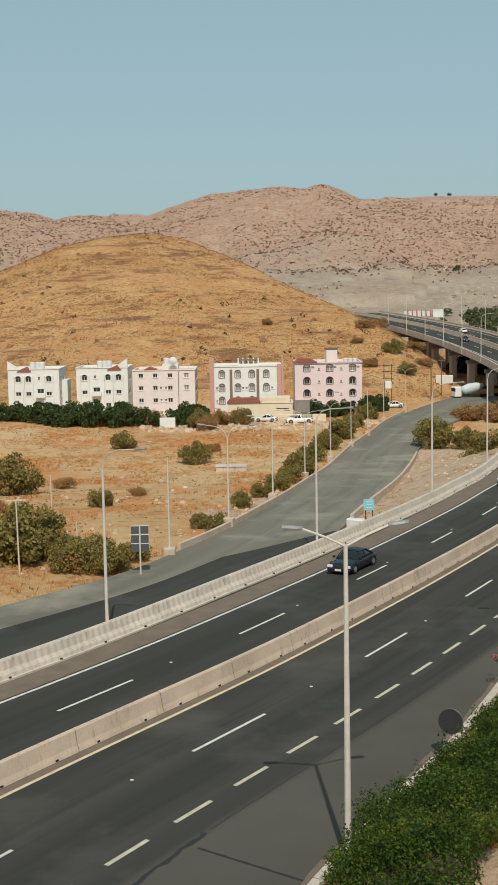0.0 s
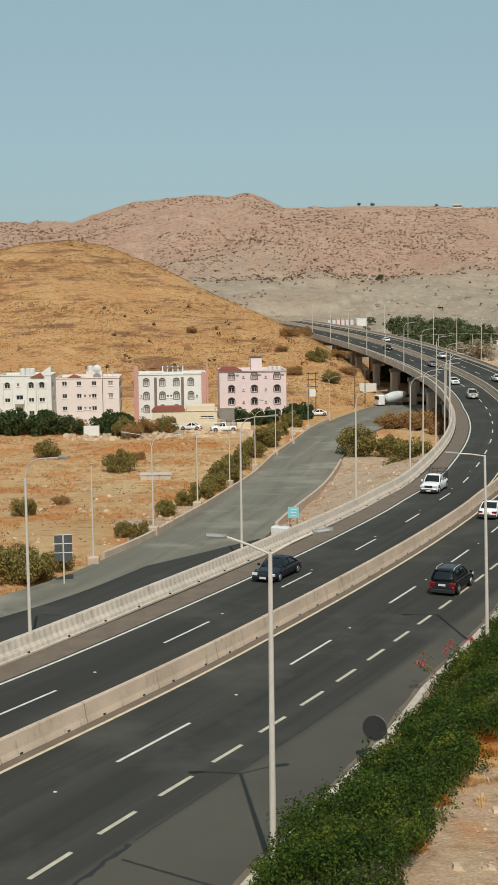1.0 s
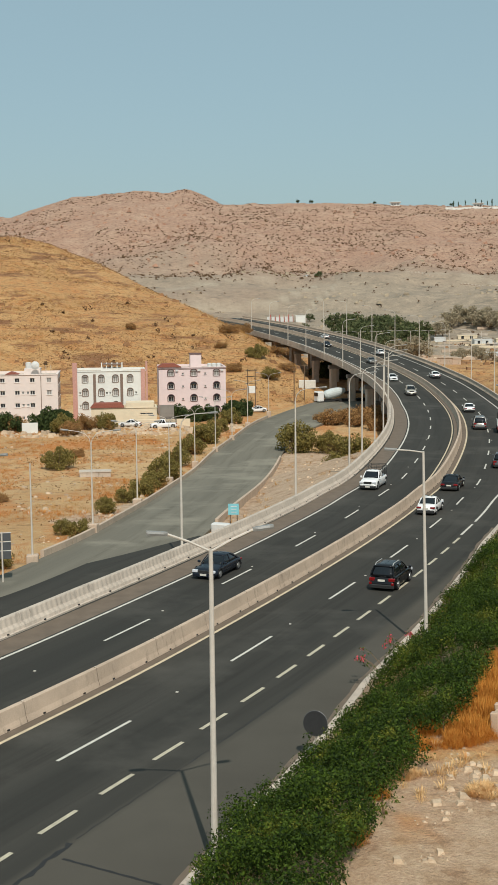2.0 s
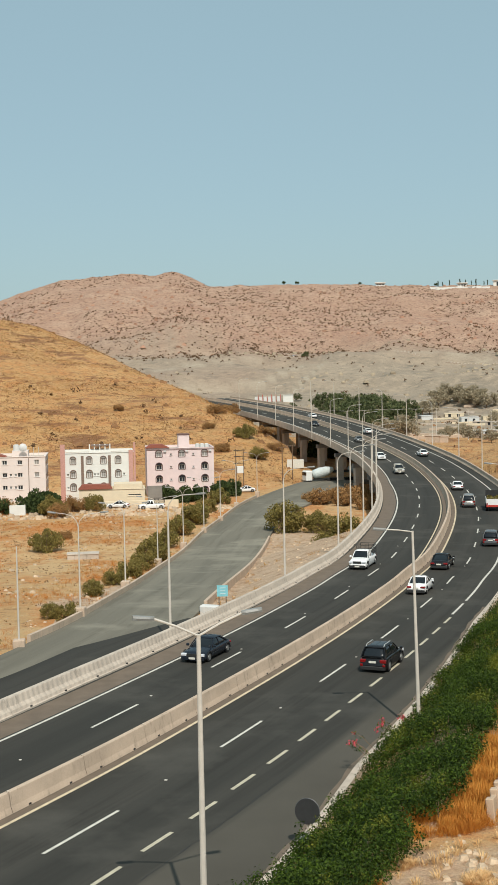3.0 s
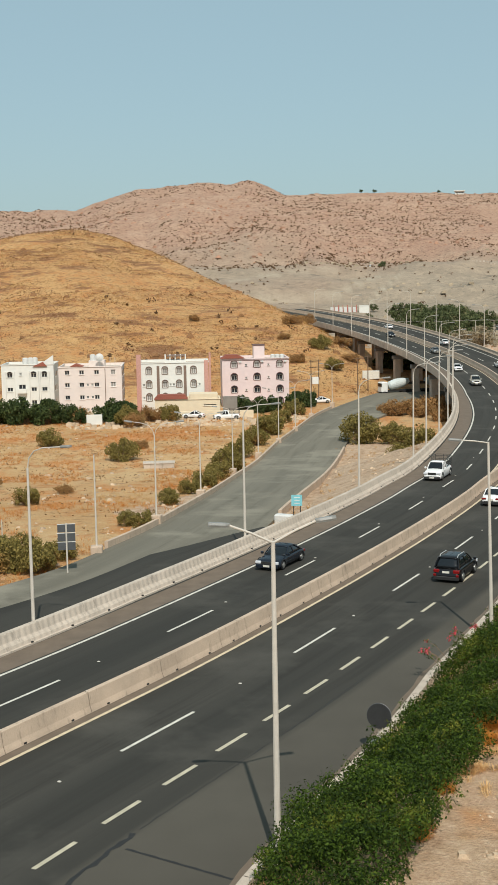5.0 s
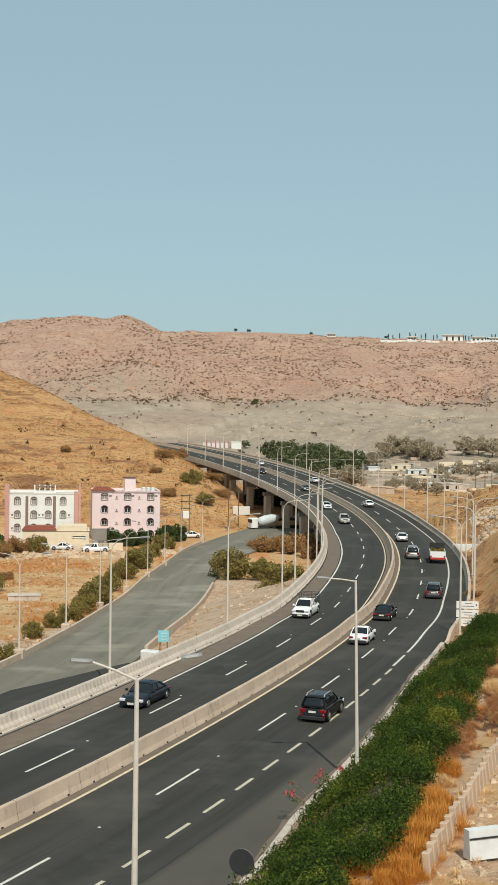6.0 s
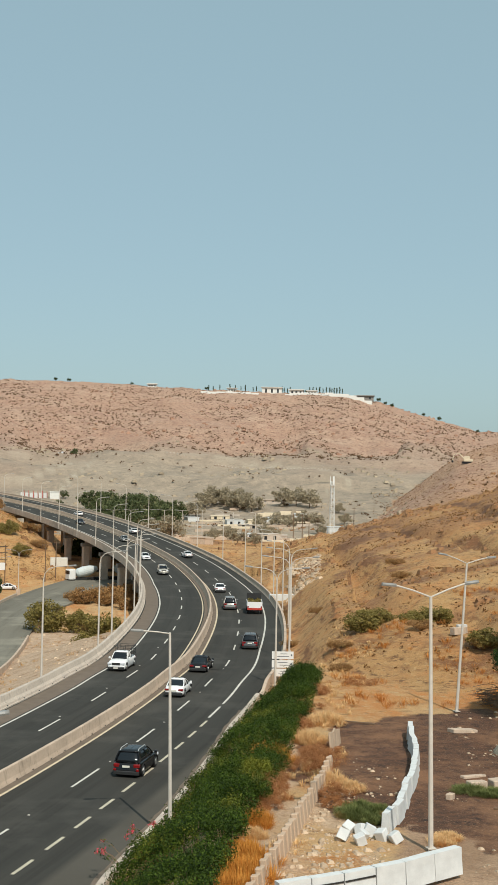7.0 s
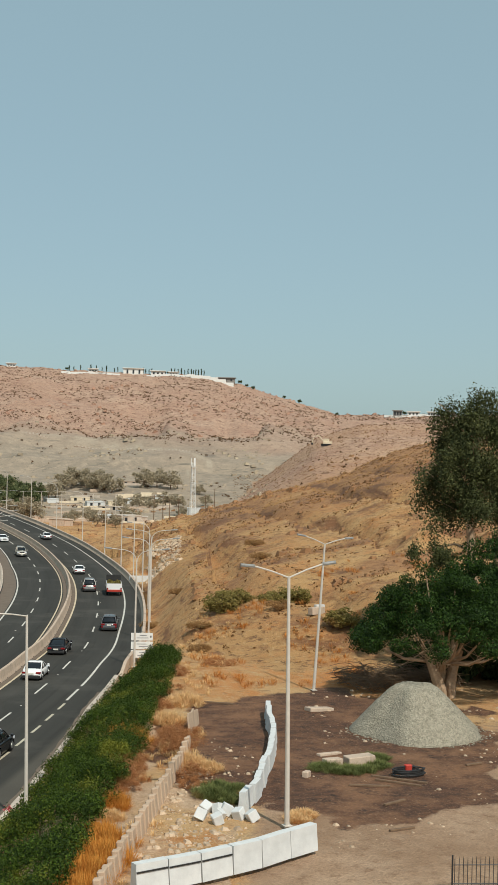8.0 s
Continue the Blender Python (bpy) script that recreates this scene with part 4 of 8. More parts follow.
def blade_cloud(rng, spots, height, spread, blades, wide=1.0):
    """Upright grass blades in tufts standing on the spots."""
    s = np.repeat(np.asarray(spots, float), blades, 0)
    n = len(s)
    h = np.repeat(np.broadcast_to(height, len(spots)), blades) * (0.5 + 0.7 * rng.random(n))
    sp = np.repeat(np.broadcast_to(spread, len(spots)), blades)
    ang = rng.random(n) * 2 * math.pi
    d = np.stack([np.cos(ang), np.sin(ang), 0 * ang], 1)
    root = s + d * (sp * rng.random(n))[:, None] * 0.6 - [0, 0, 0.05]
    tip = root + d * (sp * (0.2 + 0.9 * rng.random(n)))[:, None] + np.stack([0 * h, 0 * h, h], 1)
    w = np.stack([-d[:, 1], d[:, 0], 0 * ang], 1) * (0.045 * h + 0.014)[:, None] * 0.5 * wide
    mid = root * 0.5 + tip * 0.5 + [0, 0, 0.08]
    v = np.stack([root - w * 0.7, mid - w, tip, mid + w], 1)
    return v.reshape(-1, 3), np.arange(4 * n).reshape(-1, 4)


def make_bush(name, seed, leaf, label, size=1.0, tall=0.8, leaves=70, clumps=9, leaf_size=0.052):
    """A bush about 2 m across standing on the origin."""
    rng = np.random.default_rng(seed)
    ob = thing(name, label, "bush")
    stems = Shape()
    cs = []
    for k in range(clumps):
        a, r = rng.random() * 6.28, 0.86 * math.sqrt(rng.random())
        c = Vector((r * math.cos(a), r * math.sin(a), tall * (0.2 + 0.75 * rng.random()) * (1 - 0.45 * r)))
        cs.append(c)
        stems.tube([(0.05 * math.cos(a), 0.05 * math.sin(a), -0.1), c * 0.5 + Vector((0, 0, 0.08)), c], [0.035, 0.022, 0.01], 5)
    part("woody_base", stems, BARK, ob)
    v, q = leaf_cloud(rng, cs, [0.17 + 0.2 * rng.random() for _ in cs], leaves, leaf_size, 0.85)
    v[:, 2] = np.abs(v[:, 2])
    part("foliage", array_mesh("foliage", v, q, leaf), leaf, ob)
    return ob


def plant(master, x, y, scale, seed, z=None, tall=1.0, label=""):
    """A copy of a plant, turned and sized; the first use moves nothing."""
    r = random.Random(seed)
    z = ground_at(x, y) if z is None else z
    m = pose(x, y, z, 0, 0, r.random() * 360) @ Matrix.Diagonal((scale, scale, scale * tall, 1))
    ob = copy_thing(master, m)
    if label:
        ob["label"] = label
    return ob


def drop_master(ob):
    for o in (*ob.children_recursive, ob):
        bpy.data.objects.remove(o)


def make_tree(name, seed, height, spread, leaf, bark, label, trunk=0.3, clumps=40, leaves=60, leaf_size=0.25, base=0.35, clump=0.2, squash=0.8, droop=0.0, crown=None):
    """A tree on the origin: tapered trunk, limbs that reach the leaf clumps, a ragged crown."""
    rng = np.random.default_rng(seed)
    ob = thing(name, label, "tree")
    z0 = height * base
    top = Vector((0.06 * height * rng.normal() * 0.4, 0.05 * height * rng.normal() * 0.4, z0 * 1.25))
    part("trunk", Shape().tube([(0, 0, -0.3), (trunk * 0.25, 0, z0 * 0.4), tuple(top * 0.8), tuple(top)], [trunk * 1.3, trunk, trunk * 0.8, trunk * 0.55], 9), bark, ob)
    limbs, cs, rs = Shape(), [], []
    for k in range(clumps):
        a = rng.random() * 6.283
        r = spread * math.sqrt(rng.random())
        h = z0 + (height - z0) * (0.08 + 0.9 * rng.random()) * math.sqrt(max(0.05, 1 - (r / spread) ** 2 * 0.8))
        if crown:
            h, r = crown(rng, h, r)
        c = Vector((r * math.cos(a), r * math.sin(a), h))
        cs.append(c)
        rs.append(spread * clump * (0.7 + 0.7 * rng.random()))
        if k % 3 == 0:
            mid = top * 0.5 + c * 0.5 + Vector((0, 0, -0.05 * height))
            limbs.tube([tuple(top * 0.85), tuple(mid), tuple(c)], [trunk * 0.4, trunk * 0.22, trunk * 0.07], 6)
    part("branching", limbs, bark, ob)
    v, q = leaf_cloud(rng, cs, rs, leaves, leaf_size, squash, 0.45, droop)
    part("crown", array_mesh("crown", v, q, leaf), leaf, ob)
    return ob


# ---- street lamps ----
LAMP_HEAD = simple("lamp_head_grey", (140, 140, 136), 0.5)


def lamp_post(name, height, arms, label, m, reach=1.9, rise=0.45, curved=True, plinth=False, group="street lamps", r=0.11):
    """A tapered steel post with one or two arms along local x and a lamp head on each."""
    ob = thing(name, label, "street lamp", m, group)
    if plinth:
        part("plinth", Shape().box(-0.45, 0.45, -0.45, 0.45, -0.6, 0.75, 0.06), CONCRETE, ob)
    part("base_plate", Shape().box(-0.2, 0.2, -0.2, 0.2, 0.0, 0.04), STEEL, ob)
    top = height - (1.3 if curved else rise)
    part("pole", Shape().tube([(0, 0, -0.5), (0, 0, height * 0.5), (0, 0, top)], [r, r * 0.78, r * 0.58], 10), STEEL, ob)
    for side in arms:
        if curved:
            path = [(0, 0, top - 0.05), (side * 0.12, 0, top + 0.55), (side * 0.5, 0, top + 0.98), (side * 1.1, 0, top + 1.18), (side * reach, 0, top + 1.3)]
        else:
            path = [(0, 0, top - 0.05), (side * reach * 0.5, 0, top + rise * 0.52), (side * reach, 0, top + rise)]
        arm = part("arm", Shape().tube(path, r * 0.34, 7), STEEL, ob)
        e = path[-1]
        tilt = pose(e[0], e[1], e[2], 0, -6 * side, 0)
        sh = Shape()
        sh.loft([[tuple(tilt @ Vector((side * x, w * sy, z))) for sy, z in ((-1, 0), (-0.8, -0.07), (0.8, -0.07), (1, 0), (0.7, 0.07), (-0.7, 0.07))]
                 for x, w in ((-0.05, 0.05), (0.1, 0.12), (0.5, 0.14), (0.66, 0.07))])
        part("lamp_head", sh, LAMP_HEAD, arm, "grey street lamp head")
    return ob


def road_pose(s, off, z=None, turn=0.0):
    p = on_road(s, off)
    return pose(float(p[0]), float(p[1]), float(p[2]) if z is None else z, 0, 0, heading(s) + turn)


def build_lamps():
    lamp_post("street_lamp", 11.75 - ground_at(2.79, 41.2), (-1, 1), "tall grey twin-arm street lamp rising from the hedge", pose(2.79, 41.2, ground_at(2.79, 41.2), 0, 0, 8), 1.5, 0.62, False, r=0.125)
    lamp_post("street_lamp", 11.2 - ground_at(16.4, 66.6), (-1,), "grey single-arm street lamp beside the hedge", pose(16.4, 66.6, ground_at(16.4, 66.6), -1.2, -1, 0), 1.5, 0.15, False, r=0.11)
    lamp_post("street_lamp", 12.25, (-1, 1), "weathered twin-arm street lamp on the bare plot", pose(25.95, 54.6, 2.4, 0, -1.0, 0), 1.8, 0.55, False, r=0.125)
    lamp_post("street_lamp", 11.5, (-1, 1), "leaning twin-arm lamp post at the edge of the plot", pose(42.8, 86.3, 2.4, 0, 3.4, 0), 1.7, 0.5, False, r=0.12)
    for s in (146.2, 173.3, 200.6, 224.8, 238, 252, 267, 284, 304, 326, 348, 370, 392, 414, 436, 458, 480, 502):
        lamp_post("street_lamp", 11.0, (1,), "grey street lamp with a curved arm beside the parapet", road_pose(s, -11.7 if s < 230 else -12.1, None, 0), 2.4)
    for k, s in enumerate((206, 222, 238, 254, 272, 290, 310, 332, 356, 380, 404, 428, 452, 478, 502)):
        lamp_post("street_lamp", 11.0, (-1, 1) if k < 3 else (-1,), "grey street lamp with curved arms on the outer parapet", road_pose(s, 9.3, None, 0), 2.4)
    for x, y in ((-2.6, 109.6), (1.6, 132.4), (6.3, 165.5), (11.0, 187.8), (15.4, 205.2), (19.6, 221.7), (24.8, 245.3), (31.6, 267.7)):
        lamp_post("street_lamp", 8.9, (-1, 1), "slim twin-arm street lamp on a concrete plinth", pose(x, y, float(side_z(y)) + 0.4, 0, 0, -12), 2.0, plinth=True, r=0.085)
    lamp_post("lamp_post", 8.2, (), "bare steel lamp post on a concrete plinth", pose(-6.9, 96, -0.6), plinth=True, curved=False, r=0.085)
    for x, y, h in ((-17.7, 91.7, 5.6), (-19.4, 117.8, 4.4), (-14.6, 100.2, 2.6)):
        ob = thing("utility_pole", "thin pale wooden pole standing in the dry field", "pole", pose(x, y, ground_at(x, y), 0.8, -0.6, 0), "field poles")
        part("pole", Shape().tube([(0, 0, -0.4), (0, 0, h)], [0.07, 0.05], 7), POLE_PALE, ob)
        if h > 5:
            part("crossbar", Shape().box(-0.75, 0.75, -0.05, 0.05, h - 0.1, h), POLE_PALE, ob)


build_lamps()


# ---- signs ----
def bars(parent, x0, x1, y, z0, z1, rows, mat, seed):
    """Plain bars standing for writing."""
    r = random.Random(seed)
    for k in range(rows):
        z = z1 - (k + 0.5) * (z1 - z0) / rows
        h = (z1 - z0) / rows * 0.1
        a = x0 + (x1 - x0) * r.uniform(0.05, 0.3)
        part("lettering_bar", Shape().box(a, x1 - (x1 - x0) * r.uniform(0.05, 0.2), y - 0.012, y, z - h, z + h), mat, parent)


def build_signs():
    ob = thing("direction_sign", "stack of three white direction boards on steel posts", "sign", pose(39.6, 117.6, 0.0, 0, 0, -16))
    for x in (-0.7, 0.7):
        part("post", Shape().tube([(x, 0.06, -0.6), (x, 0.06, 2.7)], 0.06, 8), STEEL, ob)
    for k in range(3):
        z = 0.2 + 0.84 * k
        b = part("board", Shape().box(-1.05, 1.05, -0.04, 0.0, z, z + 0.72), SIGN_WHITE, ob)
        bars(b, -0.6, 0.7, -0.045, z + 0.12, z + 0.62, 2, INK, k)
        part("arrow_mark", Shape().box(0.78, 0.92, -0.056, -0.045, z + 0.28, z + 0.46), INK, b)
    ob = thing("information_sign", "small cyan notice board on two thin legs", "sign", pose(9.4, 106.4, -1.0, 0, 0, -6))
    for x in (-0.3, 0.3):
        part("leg", Shape().tube([(x, 0.03, -0.4), (x, 0.03, 2.3)], 0.035, 6), METAL_DARK, ob)
    b = part("board", Shape().box(-0.46, 0.46, -0.03, 0.0, 2.0, 2.95), SIGN_CYAN, ob)
    bars(b, -0.4, 0.4, -0.035, 2.1, 2.85, 3, SIGN_WHITE, 5)
    ob = thing("road_sign", "grey three-panel road sign seen from behind", "sign", pose(-8.5, 88.9, -0.75, 0, 0, 4))
    part("post", Shape().tube([(0, 0, -0.4), (0, 0, 4.0)], 0.06, 8), STEEL, ob)
    part("footing", Shape().box(-0.4, 0.4, -0.3, 0.3, -0.3, 0.06), CONCRETE_PALE, ob)
    for k in range(3):
        z = 2.05 + 0.64 * k
        p = part("panel", Shape().box(-0.62, 0.62, 0.06, 0.1, z, z + 0.56), SIGN_GREY, ob)
        part("rim", Shape().box(-0.64, 0.64, 0.05, 0.11, z + 0.565, z + 0.6), SIGN_WHITE, p)
    ob = thing("round_sign", "round dark road sign seen from behind", "sign", pose(7.8, 50.95, 0.35, 0, 0, -25))
    part("post", Shape().tube([(0, 0, -0.9), (0, 0, 1.15)], 0.045, 8), STEEL, ob)
    ring = [(0.52 * math.cos(a), 0.52 * math.sin(a)) for a in np.linspace(0, 2 * math.pi, 28, endpoint=False)]
    tilt = pose(0, -0.05, 1.3, -8, 0, 0)
    part("disc", Shape().prism(ring, -0.02, 0.02, tilt), METAL_DARK, ob)
    part("rim", Shape().tube([tuple(tilt @ Vector((x, 0, z))) for x, z in ring + ring[:1]], 0.02, 5, False), SIGN_GREY, ob)
    ob = thing("median_marker", "white sloping concrete nose at the fork of the slip road", "kerb", pose(8.6, 109.6, float(side_z(110)) + 0.3, 0, 0, -30))
    part("block", Shape().box(-0.9, 0.9, -0.4, 0.4, -0.4, 0.6, 0.12), WHITE_PAINT, ob)


build_signs()


# ---- vehicles ----
def make_car(name, label, m, coat, length=4.5, width=1.78, height=1.46, kind="sedan", rails=False):
    """A car on the origin that faces +y: lofted body, glasshouse, wheels, lamps."""
    ob = thing(name, label, "car" if kind != "pickup" else "pickup truck", m, "cars on the highway")
    L, W, H = length / 2, width / 2, height
    clear, belt = 0.2, height * (0.6 if kind == "sedan" else 0.6)
    # side outline of the lower body: y, top height
    if kind == "sedan":
        top = [(-L, 0.62), (-L + 0.08, belt - 0.02), (-L + 0.85, belt + 0.05), (L - 1.55, belt), (L - 0.9, belt - 0.06), (L - 0.25, belt - 0.16), (L, 0.5)]
        cab = [(-L + 0.5, -L + 1.5), (L - 1.3, L - 2.2)]
    elif kind == "suv":
        top = [(-L, 0.75), (-L + 0.06, belt - 0.02), (-L + 0.6, belt + 0.02), (L - 1.35, belt), (L - 0.8, belt - 0.05), (L - 0.2, belt - 0.18), (L, 0.62)]
        cab = [(-L + 0.08, -L + 0.5), (L - 1.1, L - 2.05)]
    else:
        top = [(-L, 0.7), (-L + 0.05, belt - 0.03), (-L + 1.7, belt - 0.02), (L - 1.4, belt), (L - 0.8, belt - 0.05), (L - 0.2, belt - 0.18), (L, 0.6)]
        cab = [(-0.5, -0.3), (L - 1.3, L - 2.0)]
    ty, tz = [q[0] for q in top], [q[1] for q in top]
    rings = []
    for k in range(25):
        y = -L + 2 * L * (0.5 - 0.5 * math.cos(math.pi * k / 24))
        z = sum(float(np.interp(y + e, ty, tz)) for e in (-0.12, -0.06, 0, 0.06, 0.12)) / 5
        e = max(0.0, 1 - (L - abs(y)) / 0.42)
        w = W * (1 - 0.2 * e ** 2.0)
        z -= (0.2 if kind == "sedan" else 0.12) * e ** 3
        lift = clear + 0.2 * e ** 3
        rings.append([(-w * 0.9, y, lift), (-w * 0.97, y, lift + 0.1), (-w, y, (lift + z) / 2), (-w * 0.975, y, z - 0.2), (-w * 0.91, y, z - 0.07), (-w * 0.78, y, z), (-w * 0.3, y, z + 0.035),
                      (w * 0.3, y, z + 0.035), (w * 0.78, y, z), (w * 0.91, y, z - 0.07), (w * 0.975, y, z - 0.2), (w, y, (lift + z) / 2), (w * 0.97, y, lift + 0.1), (w * 0.9, y, lift)])
    part("body", Shape().loft(rings), coat, ob, shade=True)
    (b0, t0), (b1, t1) = cab
    wb, wt, zr, zb = W * 0.9, W * 0.7, H - 0.1, belt - 0.04

    def plan_ring(w, ya, yb, z, r=0.32):
        """A rounded outline in plan at height z."""
        out = []
        for cx, cy, a0 in ((w - r, yb - r, 0), (-w + r, yb - r, 90), (-w + r, ya + r, 180), (w - r, ya + r, 270)):
            out += [(cx + r * math.cos(math.radians(a0 + d)), cy + r * math.sin(math.radians(a0 + d)), z) for d in (0, 30, 60, 90)]
        return out
    mid = lambda k: plan_ring(wb + (wt - wb) * k ** 1.25, b0 + (t0 - b0) * k, b1 + (t1 - b1) * k, zb + (zr - zb) * k)
    part("window_glass", Shape().loft([mid(k) for k in (0, 0.35, 0.7, 1.0)]), CAR_GLASS, ob, "dark tinted glass", shade=True)
    cap = [plan_ring(wt * f, t0 + g, t1 - g, z, 0.24) for f, g, z in ((1.03, -0.05, zr - 0.03), (1.02, -0.03, zr + 0.01), (0.94, 0.04, zr + 0.045), (0.7, 0.22, H - 0.005), (0.35, 0.4, H))]
    part("roof", Shape().loft(cap), coat, ob, shade=True)
    for sx in (-1, 1):
        back = 0.3 if kind == "suv" else 0.22
        for ba, ta, half in ((b0 + back * 0.55, t0 + back * 0.6, back * 0.5), (b1 - 0.1, t1 - 0.06, 0.05), (b0 * 0.47 + b1 * 0.53, t0 * 0.45 + t1 * 0.55, 0.05)):
            foot, head = (sx * wb * 0.99, zb), (sx * wt * 1.02, zr + 0.01)
            ring = [[(x + sx * e, y + d, z) for e, d in ((-0.05, -half), (0.022, -half), (0.022, half), (-0.05, half))] for x, y, z in ((foot[0], ba, foot[1]), (foot[0] * 0.6 + head[0] * 0.42, ba * 0.5 + ta * 0.5, (foot[1] + head[1]) / 2), (head[0], ta, head[1]))]
            part("pillar", Shape().loft(ring), coat, ob)
    for sx in (-1, 1):
        for y in (-L + 0.82, L - 0.86):
            rw = 0.33 if kind == "sedan" else 0.38
            w = part("wheel", Shape().tube([(sx * (W - 0.2), y, rw), (sx * (W - 0.02), y, rw), (sx * (W + 0.01), y, rw)], [rw, rw, rw * 0.9], 16), TYRE, ob)
            part("rim", Shape().tube([(sx * (W - 0.05), y, rw), (sx * (W + 0.025), y, rw)], [rw * 0.68, rw * 0.6], 12), RIM, w, "alloy wheel rim")
            arch = [(sx * (W + 0.005), y + (rw + 0.06) * math.cos(a), rw + (rw + 0.06) * math.sin(a)) for a in np.linspace(0, math.pi, 9)]
            part("wheel_arch", Shape().tube(arch, 0.035, 4), TYRE, ob)
        part("headlight", Shape().box(sx * W * 0.72 - 0.2, sx * W * 0.72 + 0.2, L - 0.2, L + 0.005, belt - 0.36, belt - 0.2, 0.03), CLEAR_LENS, ob)
        part("taillight", Shape().box(sx * W * 0.71 - 0.21, sx * W * 0.71 + 0.21, -L - 0.005, -L + 0.34, belt - (0.33 if kind == "suv" else 0.27), belt - 0.13, 0.05), RED_LENS, ob)
        if kind == "suv":
            part("fog_lens", Shape().box(sx * W * 0.82 - 0.1, sx * W * 0.82 + 0.1, -L - 0.05, -L + 0.05, clear + 0.26, clear + 0.4, 0.03), RED_LENS, ob)
        part("mirror", Shape().box(sx * (W + 0.1) - 0.1, sx * (W + 0.1) + 0.1, b1 - 0.28, b1 - 0.1, belt + 0.02, belt + 0.18, 0.04), coat, ob)
        if rails:
            part("roof_rail", Shape().tube([(sx * wt * 0.92, t0 + 0.1, zr + 0.02), (sx * wt * 0.92, t0 + 0.3, H + 0.06), (sx * wt * 0.92, t1 - 0.4, H + 0.06), (sx * wt * 0.92, t1 - 0.2, zr + 0.02)], 0.028, 6), RAIL, ob)
    part("grille", Shape().box(-W * 0.45, W * 0.45, L - 0.06, L + 0.012, belt - 0.42, belt - 0.2, 0.02), METAL_DARK, ob)
    part("bumper", Shape().box(-W * 0.92, W * 0.92, L - 0.12, L + 0.03, clear + 0.02, clear + 0.26, 0.05), METAL_DARK if kind != "sedan" else coat, ob)
    part("bumper", Shape().box(-W * 0.92, W * 0.92, -L - 0.04, -L + 0.12, clear + 0.02, clear + 0.26, 0.05), METAL_DARK, ob)
    for y, z in ((L + 0.035, clear + 0.16), (-L - 0.045, belt - 0.28 if kind != "pickup" else clear + 0.2)):
        part("number_plate", Shape().box(-0.24, 0.24, y - 0.008, y + 0.008, z - 0.07, z + 0.07), PLATE, ob)
    if kind == "pickup":
        bed = Shape()
        for z in np.linspace(belt + 0.1, H + 0.3, 7):
            bed.tube([(-W * 0.9, -0.6, z), (-W * 0.9, -L + 0.08, z), (W * 0.9, -L + 0.08, z), (W * 0.9, -0.6, z)], 0.025, 4)
        for x in (-W * 0.9, 0, W * 0.9):
            for y in (-0.6, -1.4, -L + 0.08):
                bed.tube([(x, y, belt - 0.05), (x, y, H + 0.32)], 0.025, 4)
        part("cargo_rack", bed, METAL_DARK, ob, "black steel cargo rack")
    return ob


